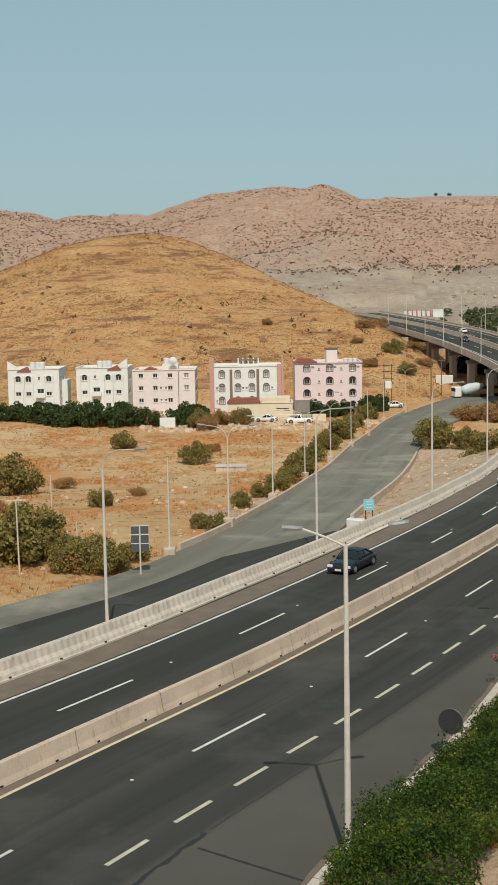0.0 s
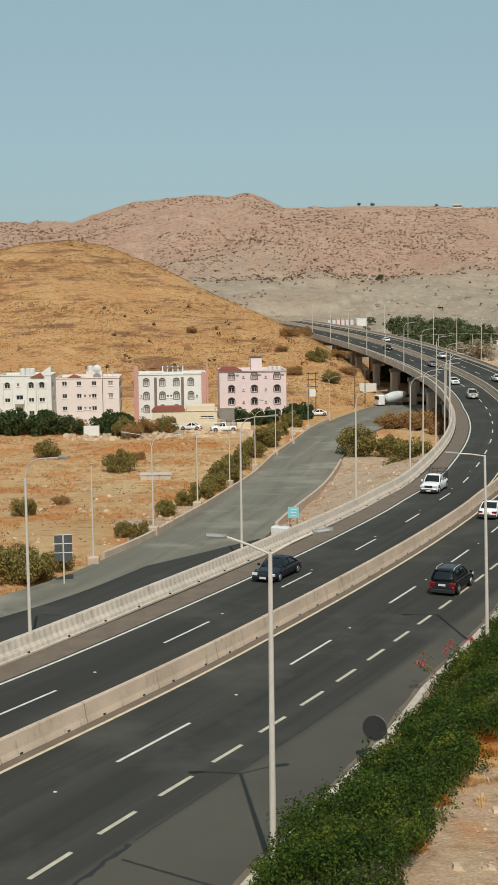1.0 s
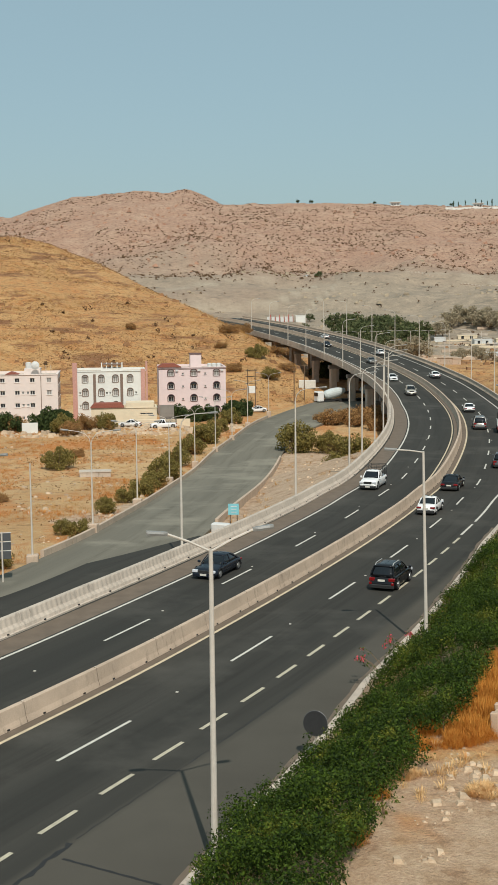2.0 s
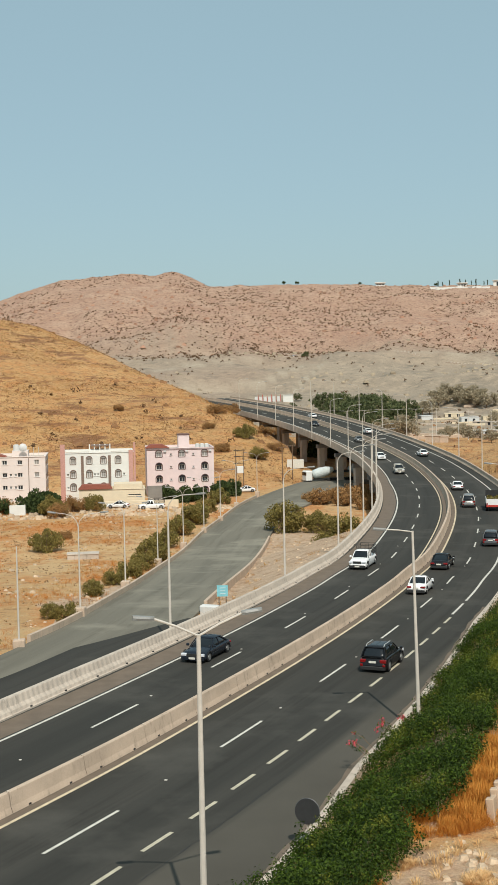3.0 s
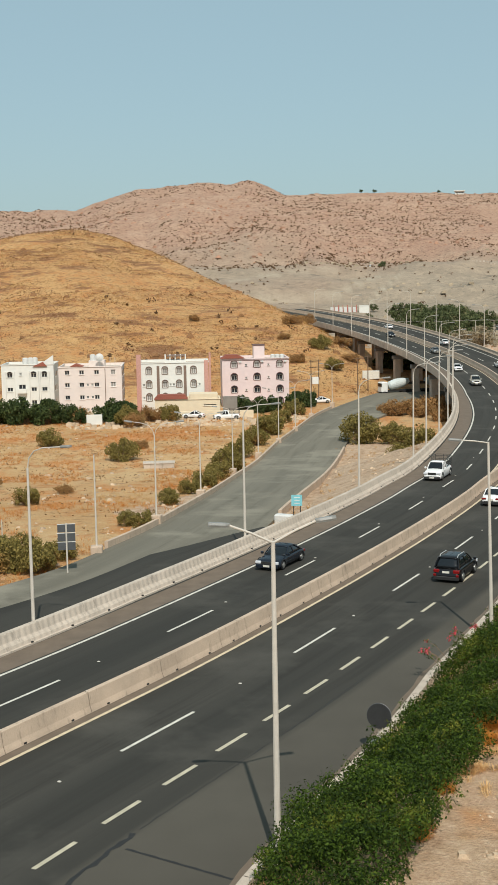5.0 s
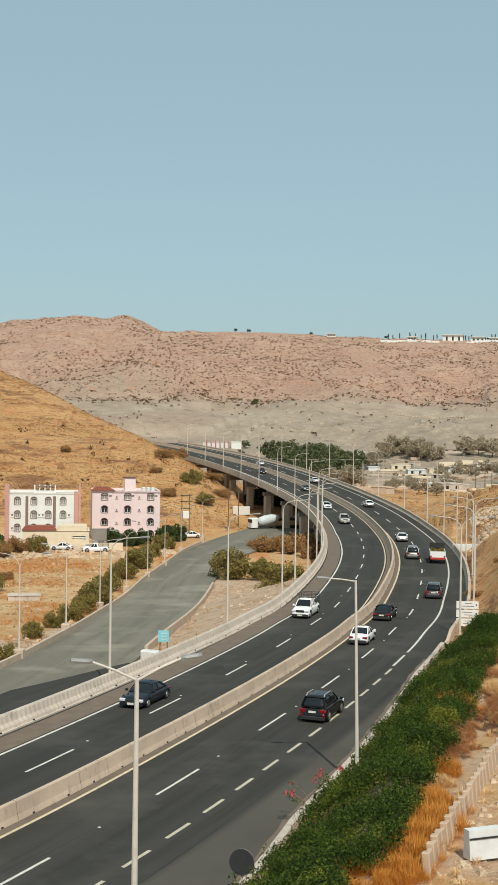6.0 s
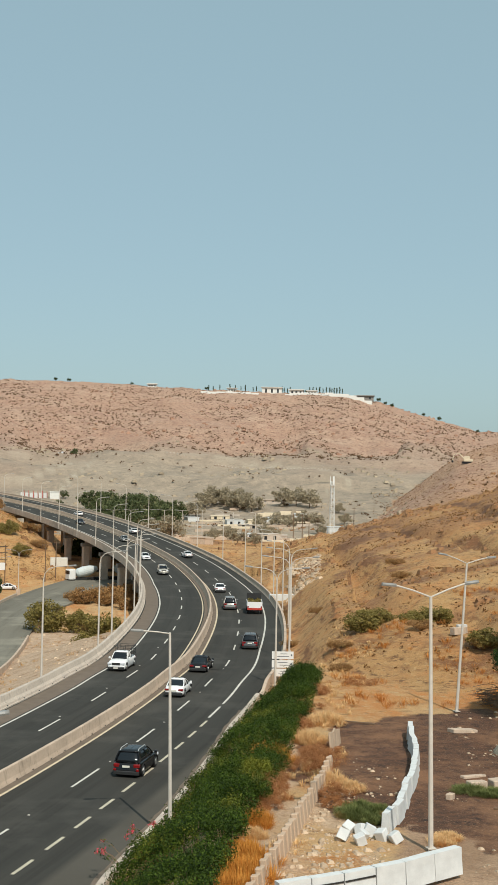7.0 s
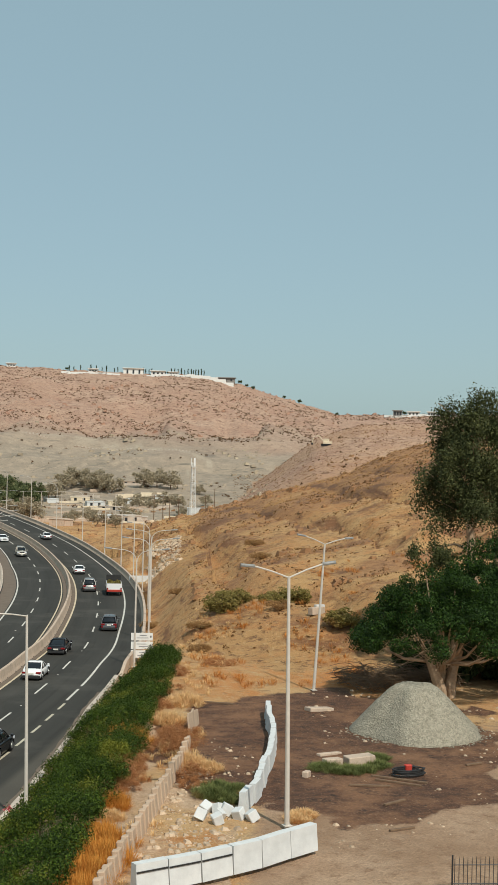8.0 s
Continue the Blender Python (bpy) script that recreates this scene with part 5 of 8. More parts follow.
def build_cars():
    white, black, navy = paint("white_car_paint", (232, 232, 230), 0), paint("black_car_paint", (26, 25, 27)), paint("navy_car_paint", (30, 36, 46))
    silver, grey, tan_c = paint("silver_car_paint", (150, 148, 144), 0.5), paint("grey_car_paint", (92, 94, 96), 0.4), paint("beige_car_paint", (186, 180, 168), 0.3)
    away = lambda s, off: road_pose(s, off)
    near = lambda s, off: road_pose(s, off, None, 180)
    make_car("sport_utility_car", "black sport utility car with silver roof rails driving away", away(170.2, 5.5), black, 4.5, 1.86, 1.7, "suv", True)
    make_car("sedan", "white sedan driving away beside the median", away(199.4, 1.3), white, 4.4, 1.72, 1.5)
    make_car("sedan", "black sedan driving away beside the median", away(213.9, 0.95), black, 4.6, 1.8, 1.46)
    make_car("pickup", "white pickup truck with a black cargo rack", near(212.9, -7.0), white, 5.2, 1.82, 1.78, "pickup")
    make_car("sedan", "dark blue sedan driving towards the bridge foot", near(169.3, -7.0), navy, 4.8, 1.84, 1.45)
    make_car("sport_utility_car", "grey crossover car near the outer edge line", away(231.5, 4.75), grey, 4.6, 1.85, 1.68, "suv")
    make_car("sport_utility_car", "silver off-road car in the inner lane", away(273, 1.6), silver, 5.0, 1.95, 1.85, "suv")
    make_car("sedan", "white sedan in the inner lane of the bend", away(300, 1.2), white)
    make_car("sport_utility_car", "beige sport utility car coming off the viaduct", near(333.3, -6.6), tan_c, 4.9, 1.9, 1.8, "suv")
    make_car("sedan", "white sedan coming along the viaduct", near(360, -6.8), white)
    make_car("sedan", "white sedan on the viaduct near the outer edge", away(364, 3.2), white)
    make_car("sedan", "silver sedan coming along the viaduct", near(398, -4.0), silver)
    make_car("sedan", "pale sedan far along the viaduct", away(418, 3.0), white)
    make_car("sedan", "dark sedan far along the viaduct", near(446, -4.4), navy)
    make_car("sedan", "white sedan at the far end of the viaduct", away(474, 2.0), white)
    make_car("sedan", "white sedan parked beside the slip road", pose(30.5, 281.0, ground_at(30.5, 281) + 0.02, 0, 0, 100), white)
    make_car("pickup", "white pickup parked in front of the houses", pose(8.5, 249.0, ground_at(8.5, 249) + 0.02, 0, 0, 95), white, 5.2, 1.82, 1.78, "pickup")
    make_car("sedan", "white sedan parked in front of the trees", pose(2.0, 251.0, ground_at(2, 251) + 0.02, 0, 0, 80), white)
    make_car("sedan", "white car on the far quarry road", pose(112, 752, ground_at(112, 752) + 0.02, 0, 0, 80), white)
    # flatbed lorry with green load
    ob = thing("lorry", "small orange and white lorry with a loaded bed", "truck", away(268.7, 5.0), "cars on the highway")
    part("cab", Shape().box(-1.0, 1.0, 1.6, 3.2, 0.5, 2.3, 0.15), white, ob)
    part("window_glass", Shape().box(-0.92, 0.92, 1.58, 3.215, 1.45, 2.05, 0.03), CAR_GLASS, ob)
    part("chassis", Shape().box(-0.5, 0.5, -3.0, 3.0, 0.45, 0.7), METAL_DARK, ob)
    for x in (-1.08, 1.0):
        part("side_board", Shape().box(x, x + 0.08, -3.0, 1.4, 0.9, 1.75), white, ob)
    part("tailgate", Shape().box(-1.0, 1.0, -3.06, -2.98, 0.75, 1.75), white, ob)
    part("tail_band", Shape().box(-1.05, 1.05, -3.1, -3.065, 0.62, 0.9), RED_PAINT, ob, "red painted band")
    part("bed_floor", Shape().box(-1.0, 1.0, -3.0, 1.4, 0.75, 0.9), WOOD_OLD, ob)
    part("head_board", Shape().box(-1.05, 1.05, 1.4, 1.5, 0.75, 2.6), METAL_DARK, ob)
    rng = np.random.default_rng(8)
    v, q = leaf_cloud(rng, [(x, y, 1.6) for x in (-0.5, 0.5) for y in (-2.4, -1.5, -0.5, 0.5)], [0.5] * 8, 60, 0.16)
    part("load", array_mesh("load", v, q, LEAF_BUSH), LEAF_BUSH, ob, "green fodder load")
    for x in (-0.95, 0.95):
        for y in (-2.0, 2.3):
            part("wheel", Shape().tube([(x - 0.12, y, 0.45), (x + 0.12, y, 0.45)], 0.45, 14), TYRE, ob)
        part("taillight", Shape().box(x - 0.1, x + 0.1, -3.12, -3.06, 0.95, 1.15), RED_LENS, ob)


build_cars()


def build_mixers():
    drum = simple("mixer_drum", (196, 204, 202), 0.6, vary=0.15)
    cab = paint("mixer_cab_paint", (230, 230, 226), 0)
    for x, y, turn in ((50.5, 298.5, 105), (60.5, 300.0, -75)):
        z = ground_at(x, y)
        ob = thing("concrete_mixer_truck", "white concrete mixer truck parked under the viaduct", "truck", pose(x, y, z, 0, 0, turn), "mixer trucks")
        part("cab", Shape().box(-1.2, 1.2, 2.6, 4.3, 0.7, 3.0, 0.2), cab, ob)
        part("window_glass", Shape().box(-1.1, 1.1, 2.9, 4.33, 1.9, 2.7, 0.05), CAR_GLASS, ob)
        part("chassis", Shape().box(-0.5, 0.5, -4.2, 4.0, 0.7, 1.05), METAL_DARK, ob)
        path = [(0, 2.2, 1.9), (0, 1.7, 2.0), (0, 0.2, 2.35), (0, -1.6, 2.7), (0, -3.2, 3.1)]
        part("drum", Shape().tube(path, [0.6, 1.05, 1.25, 1.1, 0.5], 18), drum, ob)
        part("chute", Shape().box(-0.3, 0.3, -4.4, -3.2, 2.2, 2.8), METAL_DARK, ob)
        for sx in (-1, 1):
            for wy in (3.3, -1.8, -3.1):
                part("wheel", Shape().tube([(sx * 0.85, wy, 0.52), (sx * 1.2, wy, 0.52)], 0.52, 14), TYRE, ob)


build_mixers()


# ---- houses ----
def pierced(x0, x1, z0, z1, y, holes, depth=0.3):
    """A wall face in x, z at y with rectangular holes whose reveals go back by depth."""
    xs = sorted({x0, x1, *(h[0] for h in holes), *(h[1] for h in holes)})
    zs = sorted({z0, z1, *(h[2] for h in holes), *(h[3] for h in holes)})
    sh = Shape()
    for a, b in zip(xs, xs[1:]):
        for c, d in zip(zs, zs[1:]):
            mx, mz = (a + b) / 2, (c + d) / 2
            if not any(h[0] < mx < h[1] and h[2] < mz < h[3] for h in holes):
                sh.add([(a, y, c), (b, y, c), (b, y, d), (a, y, d)], [(0, 1, 2, 3)])
    for a, b, c, d in holes:
        for p, q in (((a, c), (b, c)), ((b, c), (b, d)), ((b, d), (a, d)), ((a, d), (a, c))):
            sh.add([(p[0], y, p[1]), (q[0], y, q[1]), (q[0], y + depth, q[1]), (p[0], y + depth, p[1])], [(0, 1, 2, 3)])
    return sh


def add_window(house, x, z, w, h, frame, pane, arch=False, trim=None):
    win = part("window", Shape().box(x - w / 2, x + w / 2, 0.2, 0.24, z - h / 2, z + h / 2), pane, house)
    fr = Shape()
    t = 0.06
    for a in (x - w / 2, x - t / 2, x + w / 2 - t):
        fr.box(a, a + t, 0.15, 0.2, z - h / 2, z + h / 2)
    for c in (z - h / 2, z + h / 2 - t):
        fr.box(x - w / 2, x + w / 2, 0.145, 0.2, c, c + t)
    part("frame", fr, frame, win)
    part("sill", Shape().box(x - w / 2 - 0.1, x + w / 2 + 0.1, -0.1, 0.0, z - h / 2 - 0.1, z - h / 2), trim or frame, win)
    if arch:
        n = 10
        arc = [(x + (w / 2 + 0.12) * math.cos(a), -0.06, z + h / 2 - 0.1 + (w / 2 + 0.12) * 0.85 * math.sin(a)) for a in np.linspace(0, math.pi, n)]
        side = [(arc[0][0], -0.06, z - h / 2)] + arc + [(arc[-1][0], -0.06, z - h / 2)]
        part("arch_trim", Shape().tube(side, 0.09, 5), trim or frame, win, "dark arched surround")
        fan = [(x + w / 2 * math.cos(a), z + h / 2 + w / 2 * 0.8 * math.sin(a)) for a in np.linspace(0, math.pi, n)]
        part("fanlight", Shape().prism(fan, -0.03, -0.004), pane, win)
    return win


def make_house(label, x, y, w, depth, h, wall, windows, turn=0.0, parapet=0.5, side=()):
    """A flat-roofed house whose front is at local y = 0. windows: x, z, width, height, arch, surround, pane."""
    ob = thing("house", label, "house", pose(x, y, ground_at(x, y) - 0.3, 0, 0, turn), "houses below the hill")
    holes = [(a - c / 2, a + c / 2, b - d / 2, b + d / 2) for a, b, c, d, *_ in windows]
    front = pierced(0, w, 0, h, 0, holes)
    part("front_wall", front, wall, ob)
    part("side_wall", Shape().box(0, 0.25, 0.004, depth, 0, h), wall, ob)
    part("side_wall", Shape().box(w - 0.25, w, 0.004, depth, 0, h), wall, ob)
    part("back_wall", Shape().box(0.26, w - 0.26, depth - 0.25, depth, 0, h), wall, ob)
    part("roof", Shape().box(0.26, w - 0.26, 0.3, depth - 0.26, h - parapet - 0.25, h - parapet), CONCRETE_PALE, ob)
    part("cornice", Shape().box(-0.12, w + 0.12, -0.14, 0.0, h - 0.16, h, 0.03), wall, ob)
    part("cornice", Shape().box(w, w + 0.12, 0.0, depth, h - 0.16, h, 0.03), wall, ob)
    for a, b, c, d, arch, trim, pane in windows:
        add_window(ob, a, b, c, d, WHITE_WALL, pane, arch, trim)
    for yy, z in side:
        s = part("side_window", Shape().box(w + 0.0, w + 0.03, yy - 0.5, yy + 0.5, z - 0.55, z + 0.55), PANE, ob)
        part("sill", Shape().box(w, w + 0.1, yy - 0.6, yy + 0.6, z - 0.66, z - 0.56), wall, s)
    return ob


def tank(ob, x, y, z, r=0.6, h=1.1):
    part("water_tank", Shape().tube([(x, y, z), (x, y, z + h), (x, y, z + h + 0.15)], [r, r, r * 0.5], 14), WHITE_PAINT, ob, "white rooftop water tank")


def dish(ob, x, y, z, r=0.7):
    rings = [[(x + r * k * math.cos(a), y - 0.25 + 0.3 * k * k * r, z + r * k * math.sin(a) + 0.9) for a in np.linspace(0, 2 * math.pi, 16, endpoint=False)] for k in (0.05, 0.5, 1.0)]
    part("satellite_dish", Shape().loft(rings, True, False), WHITE_PAINT, ob, "white satellite dish")
    part("dish_mast", Shape().tube([(x, y, z), (x, y, z + 0.9)], 0.05, 6), STEEL, ob)


def build_houses():
    # two white villas with arched bays
    for k, (x0, y0, w) in enumerate(((-53.2, 273.0, 11.0), (-38.9, 276.0, 11.2))):
        wins = []
        cols = (2.2, 4.4, 8.8) if k == 0 else (1.8, 6.9, 9.2)
        for c in cols:
            wins += [(c, 8.0, 1.15, 0.9, True, WHITE_WALL, PANE), (c, 5.0, 1.15, 0.85, False, WHITE_WALL, PANE), (c, 2.2, 1.15, 0.85, False, WHITE_WALL, PANE)]
        bay = 7.0 if k == 0 else 4.4
        wins += [(bay, 5.3, 1.5, 1.5, False, WHITE_WALL, PANE), (bay, 2.4, 1.5, 1.5, False, WHITE_WALL, PANE), (bay - 0.3, 8.3, 0.5, 0.7, False, WHITE_WALL, PANE)]
        ob = make_house("white plastered villa with arched windows and rooftop tanks", x0, y0, w, 11, 10.4, WHITE_WALL, wins, 0, 0.5, ((3, 8), (6, 8), (3, 5), (6, 5), (3, 2)))
        for c in cols:
            for e in (-0.95, 0.95):
                part("pilaster", Shape().box(c + e - 0.14, c + e + 0.14, -0.4, 0.0, 0.5, 8.9, 0.03), WHITE_WALL, ob)
        for z in (4.2, 1.3):
            part("balcony", Shape().box(bay - 1.0, bay + 1.0, -0.9, 0.0, z, z + 0.95, 0.04), WHITE_WALL, ob)
        part("gable", Shape().prism([(0.0, 10.4), (2.6, 10.4), (0.0, 12.1)] if k == 0 else [(w, 10.4), (w - 2.8, 10.4), (w, 12.3)], -0.1, 0.5), WHITE_WALL, ob)
        tx = 2.0 if k == 0 else w - 4.4
        part("tile_hood", Shape().prism([(tx, 9.9), (tx + 3.0, 9.9), (tx + 2.2, 10.9)], -0.35, 0.6), RED_TILE, ob)
        for a in (0.0, 1.1, 2.0):
            tank(ob, 4.8 + a, 3.5 + a * 0.3, 10.0, 0.62, 1.5)
        if k == 0:
            part("stair_tower", Shape().box(w - 0.4, w + 1.2, 4, 9, 0, 7.6), WHITE_WALL, ob)
    # pale pink block
    wins = []
    for z in (9.5, 7.0, 4.5, 2.0):
        for c in (1.7, 4.6, 7.6):
            if z > 2.1 or c > 3:
                wins.append((c, z, 0.95, 0.85, False, PINK_WALL, PANE))
        if z < 8:
            wins += [(5.75, z, 0.45, 0.55, False, PINK_WALL, PANE), (6.7, z, 0.45, 0.55, False, PINK_WALL, PANE)]
        if z > 6:
            wins.append((10.9, z, 0.95, 0.95, False, PINK_WALL, PANE_PALE))
    ob = make_house("pale pink apartment block with small square windows", -24.8, 256.5, 12.6, 12, 10.7, PINK_WALL, wins, 0, 0.5, [(yy, z) for yy in (2, 5, 8, 10.5) for z in (9, 6.4, 3.8)])
    part("rain_pipe", Shape().tube([(9.3, -0.1, 0.2), (9.3, -0.1, 10.3)], 0.07, 6), BROWN_TRIM, ob)
    part("tile_hood", Shape().prism([(2.3, 10.7), (5.0, 10.7), (3.4, 11.25)], -0.2, 3), RED_TILE, ob)
    part("stair_tower", Shape().box(5.8, 9.0, 4, 8, 10.2, 11.6), PINK_WALL, ob)
    dish(ob, 8.1, 2.5, 11.4, 0.85)
    tank(ob, 6.6, 5, 11.6)
    for a in (10.2, 11.2):
        part("antenna", Shape().tube([(a, 3, 10.4), (a, 3, 12.4)], 0.05, 5), STEEL, ob)
    # white block with rose edges and brown strips
    wins = []
    for z in (8.9, 6.1, 3.4):
        for c in (2.1, 5.4, 8.3, 11.3):
            wins.append((c, z, 0.95, 1.15, True, BROWN_TRIM, PANE_PALE))
        if z < 8:
            wins += [(1.05, z, 0.4, 0.5, False, WHITE_WALL, PANE), (6.5, z, 0.42, 0.5, False, WHITE_WALL, PANE), (7.2, z, 0.42, 0.5, False, WHITE_WALL, PANE), (12.5, z, 0.42, 0.5, False, WHITE_WALL, PANE)]
    ob = make_house("white apartment block with rose pilasters and arched windows", -9.0, 263.0, 14.4, 12, 10.7, WHITE_WALL, wins, 0, 0.5)
    for a, b, t in ((-0.45, 0.5, 12.4), (13.5, 14.4, 11.0), (14.5, 14.9, 12.6)):
        part("pilaster", Shape().box(a, b, -0.3, 0.0, 0, t, 0.03), ROSE_TRIM, ob, "rose painted pilaster")
    for a in (4.0, 9.55):
        part("strip", Shape().box(a - 0.28, a + 0.28, -0.12, 0.0, 0.5, 10.0, 0.02), BROWN_TRIM, ob, "brown vertical strip")
    part("roof_terrace", Shape().box(5.4, 9.8, 3, 7, 10.2, 11.0), WHITE_WALL, ob)
    for a in (5.5, 6.5, 7.6, 8.7, 9.7):
        part("terrace_post", Shape().box(a - 0.12, a + 0.12, 3, 3.3, 11.0, 12.2), WHITE_WALL, ob)
    part("terrace_roof", Shape().box(5.8, 9.5, 2.8, 7, 11.75, 11.95), BROWN_TRIM, ob)
    # cream annex before it
    ann = make_house("cream single-storey annex with a tiled roof edge", -5.6, 254.0, 13.0, 7, 3.9, CREAM_WALL, [(11.0, 2.6, 2.6, 0.3, False, CREAM_WALL, PANE), (1.5, 1.6, 0.9, 1.6, False, CREAM_WALL, PANE)])
    part("tile_hood", Shape().prism([(-0.2, 3.9), (6.6, 3.9), (6.0, 4.8), (0.6, 4.8)], -0.3, 2.5), RED_TILE, ann)
    part("side_block", Shape().box(6.9, 12.6, 1.5, 6.5, 3.4, 4.7), CREAM_WALL, ann)
    # rose block
    wins = []
    for z in (9.35, 6.6, 3.9, 1.3):
        for c in (2.6, 7.55, 12.5):
            wins.append((c, z, 1.2, 1.0, True, DARK_TRIM, PANE if z < 9 else PANE_PALE))
        for c in (5.2, 10.05):
            wins.append((c, z, 0.4, 0.45, False, DARK_TRIM, PANE))
    ob = make_house("rose plastered apartment block with dark arched windows", 8.6, 275.0, 14.5, 12, 10.8, PINK_WALL2, wins, 0, 0.5)
    part("band", Shape().box(-0.05, 14.55, -0.06, 0.0, 10.3, 10.42), DARK_TRIM, ob)
    part("stair_tower", Shape().box(7.1, 9.5, 4, 8, 10.3, 13.3), PINK_WALL2, ob)
    part("tower_cap", Shape().box(7.0, 9.6, 3.9, 8.1, 13.31, 13.5), DARK_TRIM, ob)
    part("tile_hood", Shape().prism([(-0.3, 10.8), (4.9, 10.8), (3.4, 11.6), (0.9, 11.6)], -0.3, 3), RED_TILE, ob)
    for a in (11.2, 12.2, 13.2):
        tank(ob, a, 3, 10.4, 0.5, 0.9)
    for a in (3.6, 8.4, 13.4):
        part("air_conditioner", Shape().box(a, a + 0.6, -0.35, 0.0, 9.9, 10.25, 0.03), WHITE_PAINT, ob)
    # low white garden walls and shed
    for x, y, w, h, mat in ((-55, 262, 22, 1.6, CREAM_WALL), (-18.5, 243, 3.0, 2.0, WHITE_WALL), (-27, 250, 12, 1.8, CREAM_WALL), (8.2, 262, 3.0, 3.4, CONCRETE_GREY), (-4, 252.5, 18, 1.2, CREAM_WALL)):
        solid("garden_wall", Shape().box(0, w, 0, 0.3, -0.5, h, 0.04), mat, "plastered garden wall in front of the houses", "wall", pose(x, y, ground_at(x, y)), "garden walls")
    ob = thing("water_trough", "low pale concrete tank standing in the field", "tank", pose(-3.7, 182.2, ground_at(-3.7, 182.2)))
    part("body", pierced(-2.2, 2.2, -0.4, 0.7, -1.2, [], 0).box(-2.2, 2.2, -1.19, 1.2, -0.4, 0.7, 0.08), CONCRETE_PALE, ob)
    part("lid", Shape().box(-2.3, 2.3, -1.3, 1.3, 0.7, 0.8, 0.03), CONCRETE_PALE, ob)
    # transformer on twin poles
    ob = thing("pole_transformer", "white transformer box on twin power poles", "transformer", pose(30.5, 292, ground_at(30.5, 292), 0, 0, 10))
    for a in (-0.9, 0.9):
        part("pole", Shape().tube([(a, 0, -0.5), (a, 0, 9.0)], [0.14, 0.1], 8), WOOD_OLD, ob)
    part("box", Shape().box(-0.75, 0.75, -0.5, 0.4, 3.4, 5.0, 0.05), SIGN_WHITE, ob)
    for z in (5.6, 7.2, 8.6):
        part("crossarm", Shape().box(-1.4, 1.4, -0.08, 0.08, z, z + 0.14), METAL_DARK, ob)
    for x, y, h in ((41, 296, 9.0), (44, 300, 8.5)):
        ob = thing("utility_pole", "bare wooden power pole near the viaduct", "pole", pose(x, y, ground_at(x, y)), "power poles")
        part("pole", Shape().tube([(0, 0, -0.5), (0, 0, h)], [0.14, 0.1], 8), WOOD_OLD, ob)
        part("crossarm", Shape().box(-0.9, 0.9, -0.06, 0.06, h - 0.3, h - 0.18), WOOD_OLD, ob)
    solid("site_container", Shape().box(-3.2, 3.2, -1.2, 1.2, 0, 2.6, 0.05).box(-2.8, -2.0, -1.24, -1.19, 0.2, 2.2), simple("container_white", (216, 212, 200), 0.7), "pale site container beside the slip road", "container",
          pose(46.5, 312, ground_at(46.5, 312), 0, 0, -8) @ Matrix.Diagonal((0.65, 0.8, 0.75, 1)))
    solid("pump_house", Shape().box(-1.2, 1.2, -1, 1, -0.3, 1.9, 0.03).box(-1.5, 1.5, -1.4, 1.3, 1.9, 2.1, 0.02), CONCRETE, "small concrete shed below the parapet", "shed", pose(39.5, 196, ground_at(39.5, 196), 0, 0, -15))


build_houses()


# ---- the plot beside the hedge ----
def white_block(m, label, group, lip=False, w=1.45):
    ob = thing("concrete_block", label, "barrier block", m, group)
    sh = Shape()
    sh.prism([(-0.3, 0), (0.3, 0), (0.22, 0.75), (0.2, 1.15), (-0.2, 1.15), (-0.22, 0.75)], -w / 2 + 0.02, w / 2 - 0.02, pose(0, 0, 0, 0, 0, 90))
    part("block", sh, WHITE_PAINT, ob)
    if lip:
        part("groove", Shape().box(-w / 2 + 0.03, w / 2 - 0.03, -0.26, -0.2, 0.8, 0.86), METAL_DARK, ob)
    return ob


